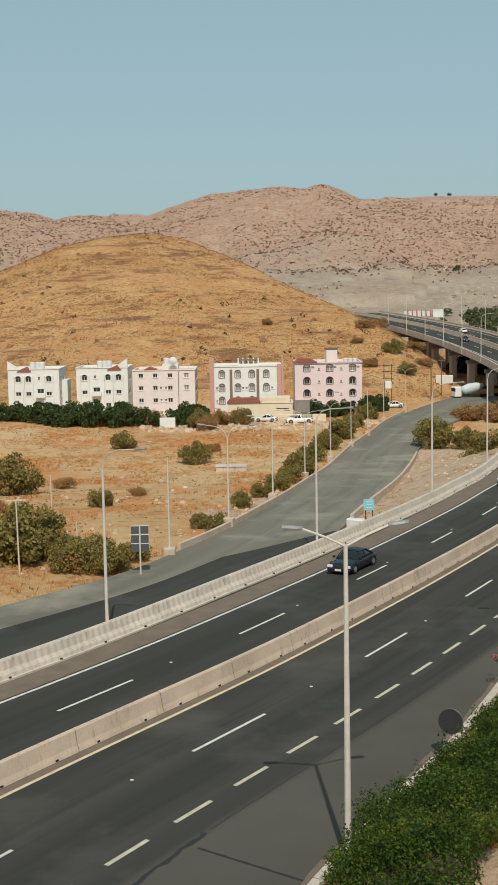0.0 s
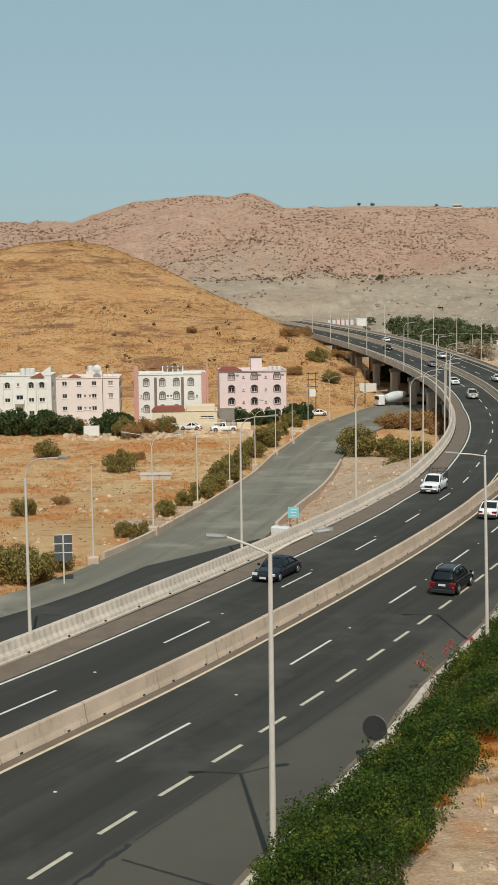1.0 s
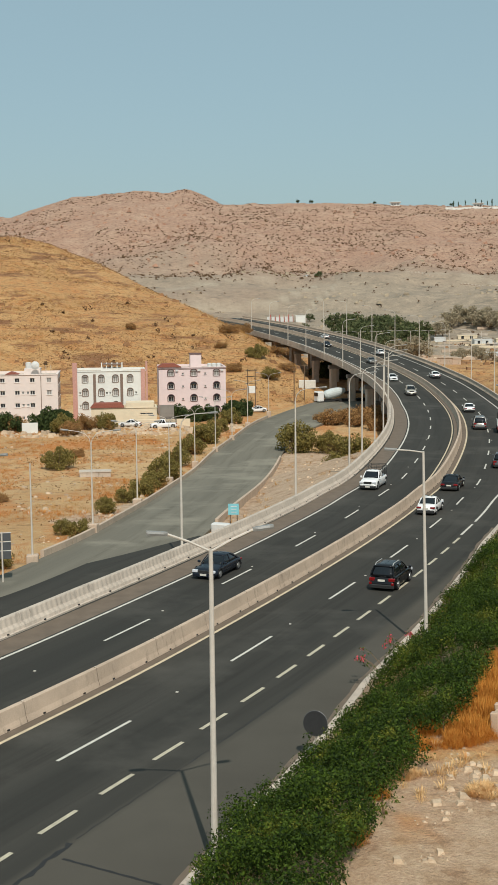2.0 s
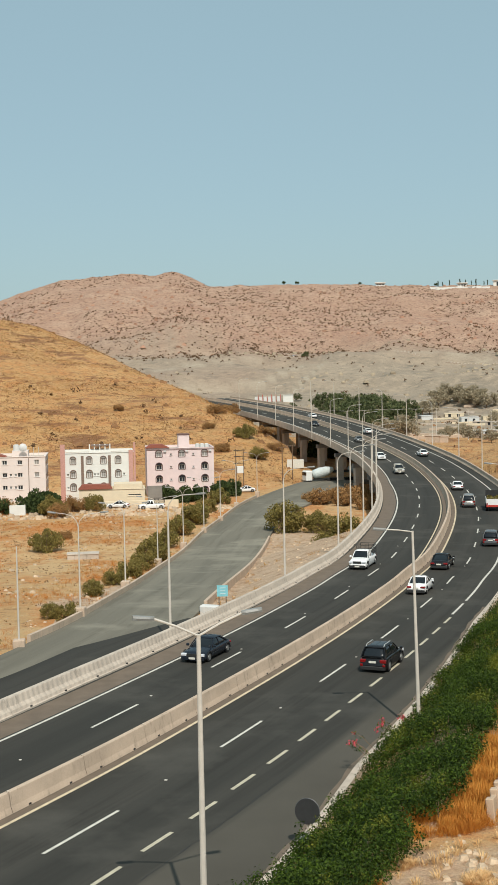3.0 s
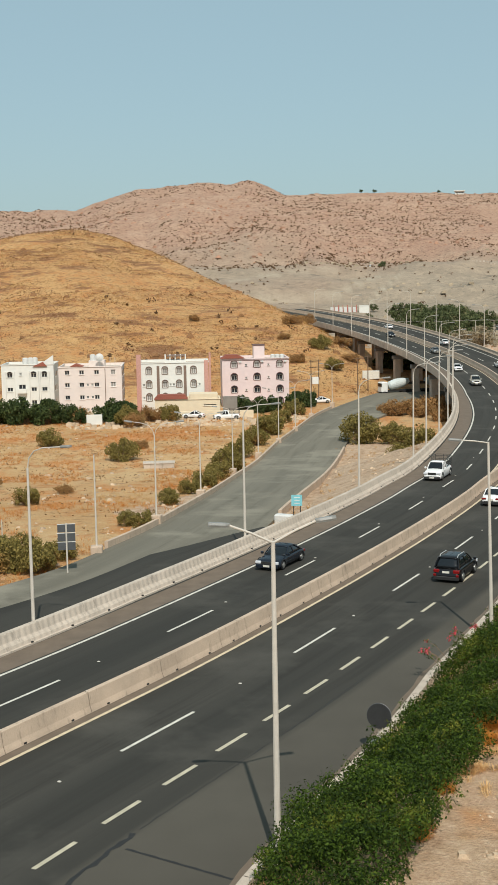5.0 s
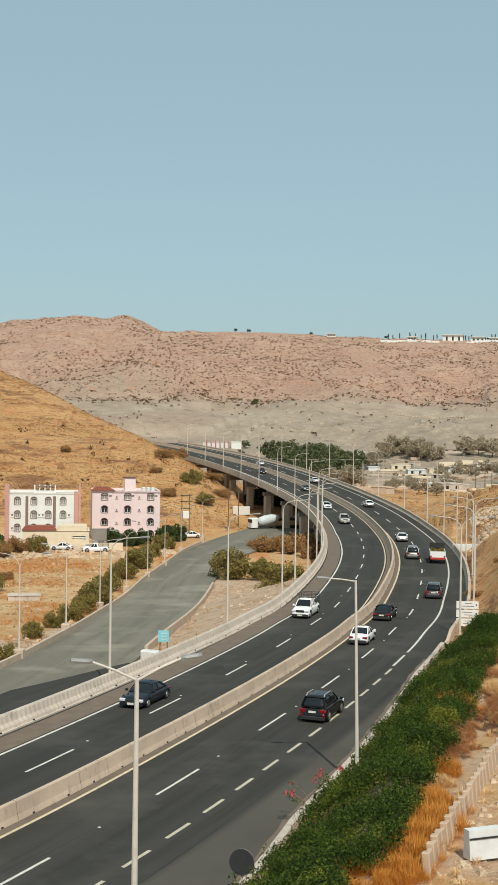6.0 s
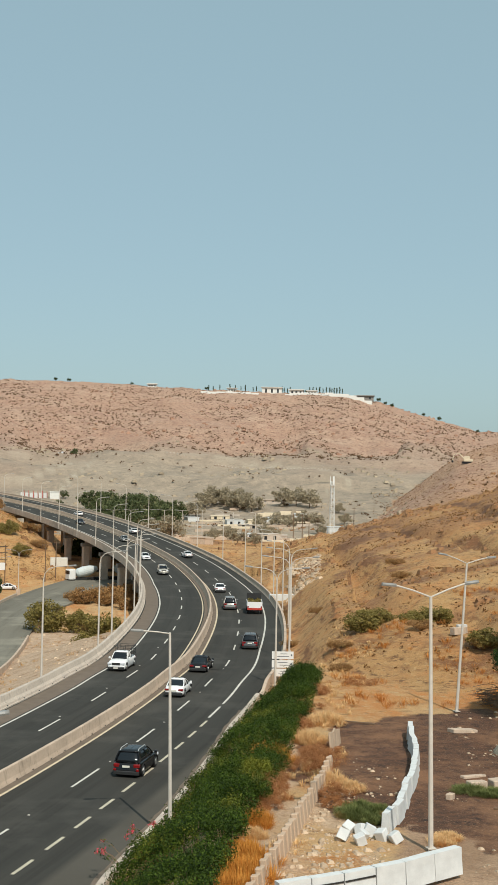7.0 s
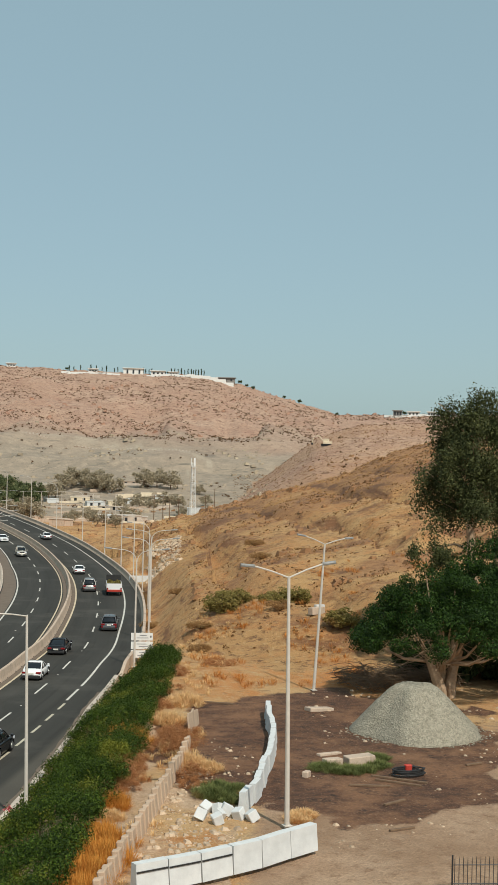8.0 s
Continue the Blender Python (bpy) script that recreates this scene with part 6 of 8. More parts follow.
def build_plot():
    r = random.Random(4)
    row = [(16.25, 48.0), (17.7, 48.25), (19.18, 48.52), (20.72, 48.97), (22.23, 49.46), (23.9, 50.2), (25.5, 50.84)]
    for k in range(6):
        (x0, y0), (x1, y1) = row[k], row[k + 1]
        a = math.degrees(math.atan2(y1 - y0, x1 - x0))
        white_block(pose((x0 + x1) / 2, (y0 + y1) / 2, 2.45, r.uniform(-1, 1), r.uniform(-1, 1), a), "white painted concrete barrier block closing the plot", "white barrier blocks", k < 3, math.hypot(x1 - x0, y1 - y0))
    line = spline([(25.1, 57.9), (26.8, 60.2), (29.1, 64.3), (31.5, 68.6), (33.4, 72.8), (34.4, 75.8), (36.5, 80.4)], 1.5)
    for k in range(len(line) - 1):
        (x0, y0), (x1, y1) = line[k], line[k + 1]
        a = math.degrees(math.atan2(y1 - y0, x1 - x0))
        white_block(pose((x0 + x1) / 2 + r.uniform(-0.07, 0.07), (y0 + y1) / 2, ground_at((x0 + x1) / 2, (y0 + y1) / 2) - 0.03, r.uniform(-3, 3), r.uniform(-1, 1), a + r.uniform(-2, 2)) @ Matrix.Diagonal((1.04, 0.8, 0.84, 1)), "tilted white concrete block in a crooked row", "crooked white blocks")
    for x, y, s in ((22.6, 57.2, 0.26), (23.3, 58.3, 0.25), (23.5, 57.0, 0.23), (24.1, 57.6, 0.26), (24.4, 56.8, 0.25), (23.1, 56.3, 0.24), (24.9, 56.3, 0.25), (23.8, 58.0, 0.23)):
        solid("concrete_cube", Shape().box(-s, s, -s, s, -s, s, 0.03), WHITE_PAINT, "tumbled white concrete cube on the rubble", "block", pose(x, y, ground_at(x, y) + s * 1.05, r.uniform(-30, 30), r.uniform(-30, 30), r.uniform(0, 90)), "tumbled cubes")
    # broken post and panel wall
    wall = thing("broken_wall", "leaning broken concrete post wall beside dry grass", "wall")
    path = spline([(14.2, 46.4), (16.6, 51.0), (19.3, 56.0), (22.4, 61.8), (27.0, 70.3)], 1.0)
    for k in range(len(path) - 1):
        (x0, y0), (x1, y1) = path[k], path[k + 1]
        a = math.degrees(math.atan2(y1 - y0, x1 - x0))
        z = ground_at(x0, y0)
        lean = 6 + 2 * math.sin(k * 0.5) + r.uniform(-1, 1)
        h = 1.0 + 0.06 * math.sin(k * 1.3) + r.uniform(-0.03, 0.03)
        part("post", Shape().box(-0.17, 0.17, -0.16, 0.16, -0.3, h, 0.04, pose(x0, y0, z, -lean, r.uniform(-2, 2), a)), WALL_TAN, wall)
        low = h * (0.6 if r.random() < 0.1 else r.uniform(0.84, 0.93))
        part("panel", Shape().box(0.165, 0.835, -0.1, 0.1, -0.3, low, 0.02, pose(x0, y0, z, -lean, r.uniform(-2, 2), a)), WALL_TAN, wall)
    for x, y, a in ((28.4, 74.0, 60), (29.2, 75.6, 64), (29.9, 77.0, 58)):
        part("panel", Shape().box(-0.6, 0.6, -0.06, 0.06, -0.3, r.uniform(0.9, 1.5), 0.01, pose(x, y, ground_at(x, y), -8, r.uniform(-12, 12), a)), WALL_TAN, wall)
    # gravel heap
    rng = np.random.default_rng(3)
    n, rings = 72, []
    for k, (rad, h) in enumerate(((4.35, -0.2), (4.1, 0.15), (3.3, 1.0), (2.4, 1.95), (1.6, 2.75), (1.15, 3.05), (0.5, 3.15))):
        ring = []
        for i in range(n):
            a = 2 * math.pi * i / n
            w = 1 + 0.07 * math.sin(3 * a + 1) + 0.05 * math.sin(5 * a) + 0.006 * rng.normal()
            ring.append((rad * w * math.cos(a) * 1.0 + (0.4 * h if h > 0 else 0) * -0.2, rad * w * math.sin(a), h + 0.02 * rng.normal()))
        rings.append(ring)
    heap = thing("gravel_heap", "grey crushed gravel heap with a flattened top", "gravel heap", pose(43.0, 71.4, ground_at(43, 71.4)))
    part("mound", Shape().loft(rings), GRAVEL, heap, shade=True)
    # loose gravel scattered round its foot
    v, q = [], []
    for k in range(420):
        a = rng.random() * 6.283
        rad = 4.0 + 0.7 * rng.random() ** 2
        s = 0.025 + 0.035 * rng.random()
        c = np.array([rad * math.cos(a), rad * math.sin(a), 0.03])
        p = c + s * np.array([(-1, -1, -0.3), (1, -1, -0.3), (1, 1, -0.3), (-1, 1, -0.3), (0.1, 0, 0.9)]) * rng.uniform(0.7, 1.2, (5, 3))
        n0 = len(v)
        v += [tuple(x) for x in p]
        q += [(n0, n0 + 1, n0 + 4), (n0 + 1, n0 + 2, n0 + 4), (n0 + 2, n0 + 3, n0 + 4), (n0 + 3, n0, n0 + 4)]
    part("scattered_gravel", array_mesh("scattered_gravel", v, q, GRAVEL), GRAVEL, heap)
    # slabs, planks, hose and pump on the ground
    for x, y, w, d, h, a in ((33.6, 65.0, 1.1, 0.6, 0.4, 6), (35.3, 64.9, 1.6, 1.1, 0.5, -8), (34.6, 67.4, 1.7, 0.4, 0.12, 15), (39.8, 79.3, 1.9, 0.9, 0.2, 5), (31.0, 63.0, 0.5, 0.35, 0.3, 40), (57.2, 102.4, 2.6, 0.5, 1.0, -20), (54.0, 108.8, 1.6, 0.7, 0.6, 15)):
        solid("concrete_slab", Shape().box(-w / 2, w / 2, -d / 2, d / 2, -0.05, h, 0.04), CONCRETE, "broken concrete slab lying on the soil", "slab", pose(x, y, ground_at(x, y), r.uniform(-5, 5), r.uniform(-5, 5), a), "broken slabs")
    for x, y, l, a in ((35.6, 60.9, 3.2, -48), (35.2, 60.3, 2.6, -50), (33.4, 60.2, 2.2, -25), (41.5, 62.6, 1.2, 10), (33, 56.8, 1.6, 20), (31.0, 52.6, 1.4, 5), (33.5, 84, 3.5, -40), (31.5, 86.5, 3.0, -55)):
        solid("plank", Shape().box(-l / 2, l / 2, -0.08, 0.08, 0.0, 0.09, 0.01), WOOD_OLD, "weathered timber plank lying on the ground", "plank", pose(x, y, ground_at(x, y) + 0.02, 0, 0, a), "loose planks")
    hose = []
    for k in range(60):
        a = k * 0.42
        hose.append((0.9 * math.cos(a) * (1 + 0.1 * math.sin(k)), 0.6 * math.sin(a), 0.06 + 0.006 * k))
    solid("hose", Shape().tube(hose, 0.045, 6), METAL_DARK, "coiled dark rubber hose on the soil", "hose", pose(36.6, 61.6, ground_at(36.6, 61.6)))
    ob = thing("water_pump", "small red motor pump among the hoses", "pump", pose(36.9, 62.2, ground_at(36.9, 62.2)) @ Matrix.Diagonal((0.7, 0.7, 0.8, 1)))
    part("engine", Shape().box(-0.3, 0.3, -0.22, 0.22, 0.12, 0.6, 0.06), RED_PAINT, ob)
    part("skid", Shape().box(-0.4, 0.4, -0.3, 0.3, 0.0, 0.1), METAL_DARK, ob)
    part("pump_head", Shape().tube([(0.3, 0, 0.35), (0.6, 0, 0.35)], 0.16, 10), METAL_DARK, ob)
    # steel fence
    fence = thing("steel_fence", "dark steel bar fence with pointed tips", "fence")
    for k in range(16):
        x, y = 28.7 + 0.17 * k, 44.4 - 0.055 * k
        part("bar", Shape().tube([(x, y, 2.3), (x, y, 3.55), (x, y, 3.7)], [0.016, 0.016, 0.004], 5), METAL_DARK, fence)
    for z in (2.6, 3.35):
        part("rail", Shape().tube([(28.6, 44.43, z), (31.4, 43.53, z)], 0.02, 5), METAL_DARK, fence)
    part("post", Shape().box(28.58, 28.64, 44.4, 44.46, 2.2, 3.75, 0.01), METAL_DARK, fence)
    # white shed and walls beyond
    for x, y, w, h, a in ((58.6, 117.5, 1.1, 0.8, 10), (64.8, 192, 5.2, 0.9, -10)):
        solid("low_wall", Shape().box(-w / 2, w / 2, -0.25, 0.25, -0.4, h, 0.04), WHITE_PAINT, "low white wall on the dry slope", "wall", pose(x, y, ground_at(x, y), 0, 0, a), "low white walls")


build_plot()


# ---- plants along the road and in the field ----
def build_hedge():
    rng = np.random.default_rng(21)
    hedge = thing("hedge", "dense green flowering hedge along the kerb", "hedge")
    cs, rs = [], []
    s = s_at(38)
    while s < s_at(50) + 66.5:
        a = s - s_at(50)
        start = float(np.interp(a, [-14, -8, -4, -1.7, 0.4, 2.4, 3.8, 6.4, 11, 16.5, 21.8, 26.3, 34.5, 39.6, 55, 65, 70], [18.6, 16.5, 14.5, 13.7, 12.7, 12.9, 14.0, 13.5, 13.0, 12.1, 11.3, 11.7, 10.5, 9.6, 9.3, 10.0, 11.6]))
        stop = float(np.interp(a, [-14, -6.8, -3.7, 0, 6.4, 10, 17.6, 24.6, 30, 44, 57, 64], [22.4, 21.2, 20.4, 19.8, 19.1, 19.4, 18.1, 17.4, 17.3, 15.7, 15.0, 14.4]))
        for k in range(14):
            f = rng.random() ** 0.9
            o = start + 0.5 + (stop - start - 0.5) * f
            p = on_road(s + rng.uniform(-0.5, 0.5), o)
            x, yy = float(p[0]), float(p[1])
            h = ground_at(x, yy)
            lump = 2.6 * float(fbm(np.array([x / 2.7]), np.array([yy / 2.7]), 3, 5)[0])
            cs.append((x, yy, max(h + 0.35, h + 0.4 + (0.9 + 1.2 * lump) * (1 - 0.4 * f) * min(1.0, 0.15 + 0.55 * (o - start)))))
            rs.append(0.38 + 0.36 * rng.random())
        s += 0.62
    v, q = leaf_cloud(rng, cs, rs, 165, 0.056, 0.95, 0.5)
    part("foliage", array_mesh("foliage", v, q, LEAF_HEDGE), LEAF_HEDGE, hedge)
    stems = Shape()
    for c in cs[::6]:
        g = ground_at(c[0], c[1])
        stems.tube([(c[0] + 0.1, c[1], g - 0.2), (c[0], c[1] + 0.1, (g + c[2]) / 2), c], [0.05, 0.035, 0.02], 5)
    tagged(part("woody_base", stems, BARK, hedge), kind="stuff")
    # loose shoots stand out of the clipped mass
    up = [(c[0] + rng.normal() * 0.25, c[1] + rng.normal() * 0.25, c[2] + r * 0.75) for c, r in zip(cs, rs)][::2]
    v, q = leaf_cloud(rng, up, [0.28] * len(up), 34, 0.055, 1.5, 0.15)
    part("outer_foliage", array_mesh("outer_foliage", v, q, LEAF_HEDGE), LEAF_HEDGE, hedge)
    fl = []
    for x, y in ((11.6, 60.5), (13.6, 63.7), (15.0, 64.9)):
        fl += [(x + rng.normal() * 0.15, y + rng.normal() * 0.3, 1.35 + rng.normal() * 0.2) for _ in range(5)]
    v, q = leaf_cloud(rng, fl + [(x + 0.25, y, z - 0.25) for x, y, z in fl], [0.26] * (2 * len(fl)), 7, 0.06, 1, 0.2)
    part("flowering_shoot", array_mesh("flowering_shoot", v, q, LEAF_HEDGE), LEAF_HEDGE, hedge)
    twig = Shape()
    for x, y, z in fl:
        twig.tube([(x + 1.0, y - 0.3, z - 0.9), (x + 0.4, y - 0.1, z - 0.2), (x, y, z)], [0.02, 0.014, 0.006], 4)
    tagged(part("stem", twig, BARK, hedge), kind="stuff")
    v, q = leaf_cloud(rng, fl, [0.16] * len(fl), 8, 0.07, 1, 0.3)
    part("blossom", array_mesh("blossom", v, q, FLOWER), FLOWER, hedge, "red blossom")


build_hedge()


def scatter_on_ground(rng, n, x0, x1, y0, y1, keep=None):
    x, y = rng.uniform(x0, x1, n), rng.uniform(y0, y1, n)
    if keep is not None:
        k = keep(x, y)
        x, y = x[k], y[k]
    return np.stack([x, y, ground_height(x, y)], 1)


def build_grass():
    rng = np.random.default_rng(11)

    def verge(x, y):
        off, s = road_frame(x, y)
        yr = np.interp(s, np.arange(NS), ROAD[:, 1])
        e = kerb_off(yr)
        return (off > e + 5.2) & (off < e + 10.0) & (fbm(x / 4, y / 4, 3, 3) > -0.03) & (y > 40)
    p = scatter_on_ground(rng, 5200, 8, 60, 40, 128, verge)
    v, q = blade_cloud(rng, p, 0.32 * (0.35 + rng.random(len(p))), 0.3, 40)
    tagged(new("dry_verge_grass", array_mesh("dry_verge_grass", v, q, GRASS_TAN)), "short tan dry grass beside the broken wall", "grass", kind="stuff")

    def shelf(x, y):
        return (road_frame(x, y)[0] > 15) & (np.hypot(x, y) > 96) & (fbm(x / 5, y / 4, 4, 5) > 0.05)
    p = scatter_on_ground(rng, 1500, 36, 74, 88, 132, shelf)
    v, q = blade_cloud(rng, p, 0.5 * (0.35 + rng.random(len(p))), 0.5, 26)
    tagged(new("shelf_grass", array_mesh("shelf_grass", v, q, GRASS_ORANGE)), "golden orange grass at the foot of the slope", "grass", kind="stuff")

    def bank(x, y):
        off, s = road_frame(x, y)
        return (off < -12.5) & (off > -30) & (fbm(x / 5, y / 5, 4, 15) > 0.08)
    p = scatter_on_ground(rng, 3000, 8, 60, 108, 226, bank)
    v, q = blade_cloud(rng, p, 0.35 * (0.4 + rng.random(len(p))), 0.4, 18)
    tagged(new("bank_grass", array_mesh("bank_grass", v, q, GRASS_STRAW)), "dry tufts on the sandy bank below the parapet", "grass", kind="stuff")

    def field(x, y):
        off, s = road_frame(x, y)
        return (off < -13) & (fbm(x / 9, y / 9, 4, 17) > 0.04) & (x < left_kerb_x(y) - 1.2)
    p = scatter_on_ground(rng, 26000, -62, 30, 84, 250, field)
    v, q = blade_cloud(rng, p, 0.3 * (0.5 + rng.random(len(p))), 0.45, 12)
    tagged(new("field_grass", array_mesh("field_grass", v, q, GRASS_ORANGE)), "low orange dry grass in patches over the field", "grass", kind="stuff")

    def straw(x, y):
        off, s = road_frame(x, y)
        return (off < -20) & (fbm(x / 7 + 5, y / 7, 4, 29) > 0.06) & (x < left_kerb_x(y) - 1.0)
    p = scatter_on_ground(rng, 16000, -62, 30, 84, 262, straw)
    v, q = blade_cloud(rng, p, 0.26 * (0.5 + rng.random(len(p))), 0.42, 10)
    tagged(new("straw_grass", array_mesh("straw_grass", v, q, GRASS_STRAW)), "pale straw-coloured grass on the field", "grass", kind="stuff")

    def right(x, y):
        d = np.hypot(x, y)
        off, s = road_frame(x, y)
        return (off > 13) & (d > 99) & (fbm(x / 10, y / 10, 4, 23) > 0.0) & (np.degrees(np.arctan2(x, y)) > 17.5)
    p = scatter_on_ground(rng, 26000, 34, 230, 85, 330, right)
    d = np.hypot(p[:, 0], p[:, 1])
    v, q = blade_cloud(rng, p, (0.14 + 0.0006 * d) * (0.5 + rng.random(len(p))), 0.5 + 0.0014 * d, 11)
    tagged(new("slope_grass", array_mesh("slope_grass", v, q, GRASS_STRAW)), "dry golden grass over the slope beyond the plot", "grass", kind="stuff")

    def tufts(name, label, x0, x1, y0, y1, n, keep, size):
        p = scatter_on_ground(rng, n, x0, x1, y0, y1, keep)
        r = size * (0.35 + 1.1 * rng.random(len(p)) ** 2)
        p[:, 2] += 0.3 * r
        v, q = leaf_cloud(rng, p, r, 5, size * 0.4, 0.6, 0.15)
        tagged(new(name, array_mesh(name, v, q, TUFT)), label, "scrub", kind="stuff")
    polar_d = lambda x, y: np.hypot(x, y)
    tufts("hill_tufts", "small brown tufts dotted over the round hill", -112, 45, 288, 482, 34000, lambda x, y: (polar_d(x, y) > 296) & (fbm(x / 30, y / 14, 4, 43) > -0.04 - 0.1 * smooth(400, 470, polar_d(x, y))), 0.3)
    tufts("slope_tufts", "small brown tufts over the slope beyond the plot", 40, 240, 95, 335, 26000, lambda x, y: (road_frame(x, y)[0] > 14) & (polar_d(x, y) > 112) & (polar_d(x, y) < 335) & (np.degrees(np.arctan2(x, y)) > 18) & (fbm(x / 22, y / 8, 4, 47) > -0.02), 0.34)
    tufts("ridge_tufts", "brown scrub tufts over the second ridge", 150, 420, 330, 600, 9000, lambda x, y: (ground_height(x, y) > 3) & (polar_d(x, y) > 395) & (polar_d(x, y) < 640) & (np.degrees(np.arctan2(x, y)) > 22.4), 0.6)
    tufts("field_tufts", "small brown weeds over the dry field", -62, 30, 84, 250, 9000, lambda x, y: (road_frame(x, y)[0] < -14) & (fbm(x / 10, y / 5, 4, 49) > 0.02) & (x < left_kerb_x(y) - 1.2), 0.22)

    def hill(x, y):
        d = np.hypot(x, y)
        return (d > 298) & (d < 480) & (fbm(x / 25, y / 12, 4, 37) > 0.0)
    p = scatter_on_ground(rng, 30000, -110, 45, 280, 480, hill)
    v, q = blade_cloud(rng, p, 0.55 * (0.5 + rng.random(len(p))), 0.9, 7)
    tagged(new("hill_grass", array_mesh("hill_grass", v, q, GRASS_STRAW)), "dry golden grass over the round hill", "grass", kind="stuff")


build_grass()


def wispy_grass(rng, n=60, blades=80):
    """A loose stand of tall blades in uneven tufts over a unit patch."""
    a, u = rng.random(n) * 2 * math.pi, rng.random(n) ** 0.6
    spots = np.stack([u * np.cos(a), u * np.sin(a), 0 * a], 1)
    h = (0.45 + 0.75 * rng.random(n)) * (1 - 0.45 * u)
    return blade_cloud(rng, spots, h, 0.34, blades, 0.4)


def dead_brush(rng, n=30, twigs=190):
    """A lumpy tangle of fine dead twigs and shrivelled leaves over a unit patch."""
    a, u = rng.random(n) * 2 * math.pi, rng.random(n) ** 0.6
    c = np.stack([0.9 * u * np.cos(a), 0.9 * u * np.sin(a), (0.12 + 0.7 * rng.random(n)) * (1 - 0.55 * u)], 1)
    v, q = leaf_cloud(rng, c, 0.16 + 0.2 * rng.random(n), twigs, 0.026, 0.85, 0.1)
    k = np.arange(len(v)) % 4
    mid = v.reshape(-1, 4, 3).mean(1).repeat(4, 0)
    v = np.where((k % 2 == 1)[:, None], mid + (v - mid) * 0.45, mid + (v - mid) * 1.9)
    v[:, 2] = np.abs(v[:, 2])
    return v, q


def build_clumps():
    """Dry grass and dead brush on both sides of the broken wall."""
    kinds = {"gold": (GRASS_GOLD, "golden orange stand of tall dry grass"), "rose": (GRASS_ROSE, "pinkish-brown tangle of dead brush"), "tan": (GRASS_TAN, "tan feathery tuft of dry grass"), "green": (GRASS_GREEN, "low green weeds on disturbed soil")}
    rng = np.random.default_rng(52)
    masters = {k: [array_mesh("dry_grass_clump", *(dead_brush(rng) if k == "rose" else wispy_grass(rng)), kinds[k][0]) for _ in range(3)] for k in kinds}
    spots = [(10.8, 45.6, 0.7, 0.6, "gold"), (12.4, 45.8, 0.65, 0.6, "gold"), (6.9, 37.8, 0.6, 0.6, "gold"), (8.3, 41.3, 0.5, 0.5, "gold"), (11.8, 47.4, 0.8, 0.7, "gold"), (9.6, 43.0, 0.6, 0.4, "tan"), (12.2, 41.0, 0.6, 0.3, "tan"),
             (13.2, 46.6, 1.1, 0.9, "gold"), (14.2, 48.4, 1.2, 1.0, "gold"), (15.0, 50.1, 1.3, 1.1, "gold"), (16.2, 52.2, 1.4, 1.2, "gold"), (17.2, 54.6, 1.2, 1.1, "gold"), (17.0, 56.2, 0.9, 0.8, "gold"), (19.2, 60.6, 0.9, 0.9, "gold"), (18.6, 58.8, 0.7, 0.5, "tan"),
             (20.6, 63.0, 1.0, 1.1, "rose"), (21.6, 65.0, 1.2, 1.5, "rose"), (22.4, 67.4, 1.2, 1.5, "rose"), (22.6, 70.6, 1.3, 1.4, "rose"), (24.2, 73.4, 1.4, 1.3, "gold"), (23.6, 71.8, 1.1, 1.2, "rose"),
             (25.6, 69.8, 1.5, 1.5, "rose"), (26.8, 71.8, 1.5, 1.5, "rose"), (27.6, 74.0, 1.3, 1.2, "rose"), (25.6, 67.2, 0.9, 0.8, "tan"), (25.0, 64.8, 1.1, 1.0, "rose"), (24.4, 63.0, 0.8, 0.7, "rose"), (26.2, 65.8, 0.8, 0.6, "tan"),
             (27.4, 80.6, 1.3, 1.2, "rose"), (29.0, 83.6, 1.5, 1.4, "rose"), (30.4, 86.6, 1.5, 1.3, "rose"), (28.2, 78.0, 1.1, 0.9, "tan"), (31.6, 84.0, 1.2, 0.9, "tan"), (32.0, 89.6, 1.5, 1.0, "rose"),
             (35.0, 96.4, 1.5, 1.1, "rose"), (40.8, 100.4, 1.6, 0.8, "rose"), (24.6, 60.8, 1.0, 0.6, "green"), (25.4, 62.0, 0.8, 0.5, "green"), (26.0, 61.2, 0.7, 0.5, "green"), (25.0, 59.8, 0.7, 0.5, "green"),
             (32.8, 64.2, 0.9, 0.45, "green"), (33.8, 63.4, 0.9, 0.45, "green"), (34.8, 63.2, 0.8, 0.4, "green"), (36.0, 64.0, 0.8, 0.4, "green"), (36.8, 65.6, 0.8, 0.4, "green"), (27.0, 55.6, 0.6, 0.4, "tan"), (27.6, 56.2, 0.6, 0.4, "tan")]
    for k, (x, y, r, h, kind) in enumerate(spots):
        m = pose(x, y, ground_at(x, y), 0, 0, 47 * k) @ Matrix.Diagonal((r * 1.12, r * (0.9 + 0.05 * (k % 7)), h, 1))
        solid("dry_grass_clump", masters[kind][k % 3], None, kinds[kind][1], "dry grass", m, "grass clumps by the broken wall")


build_clumps()


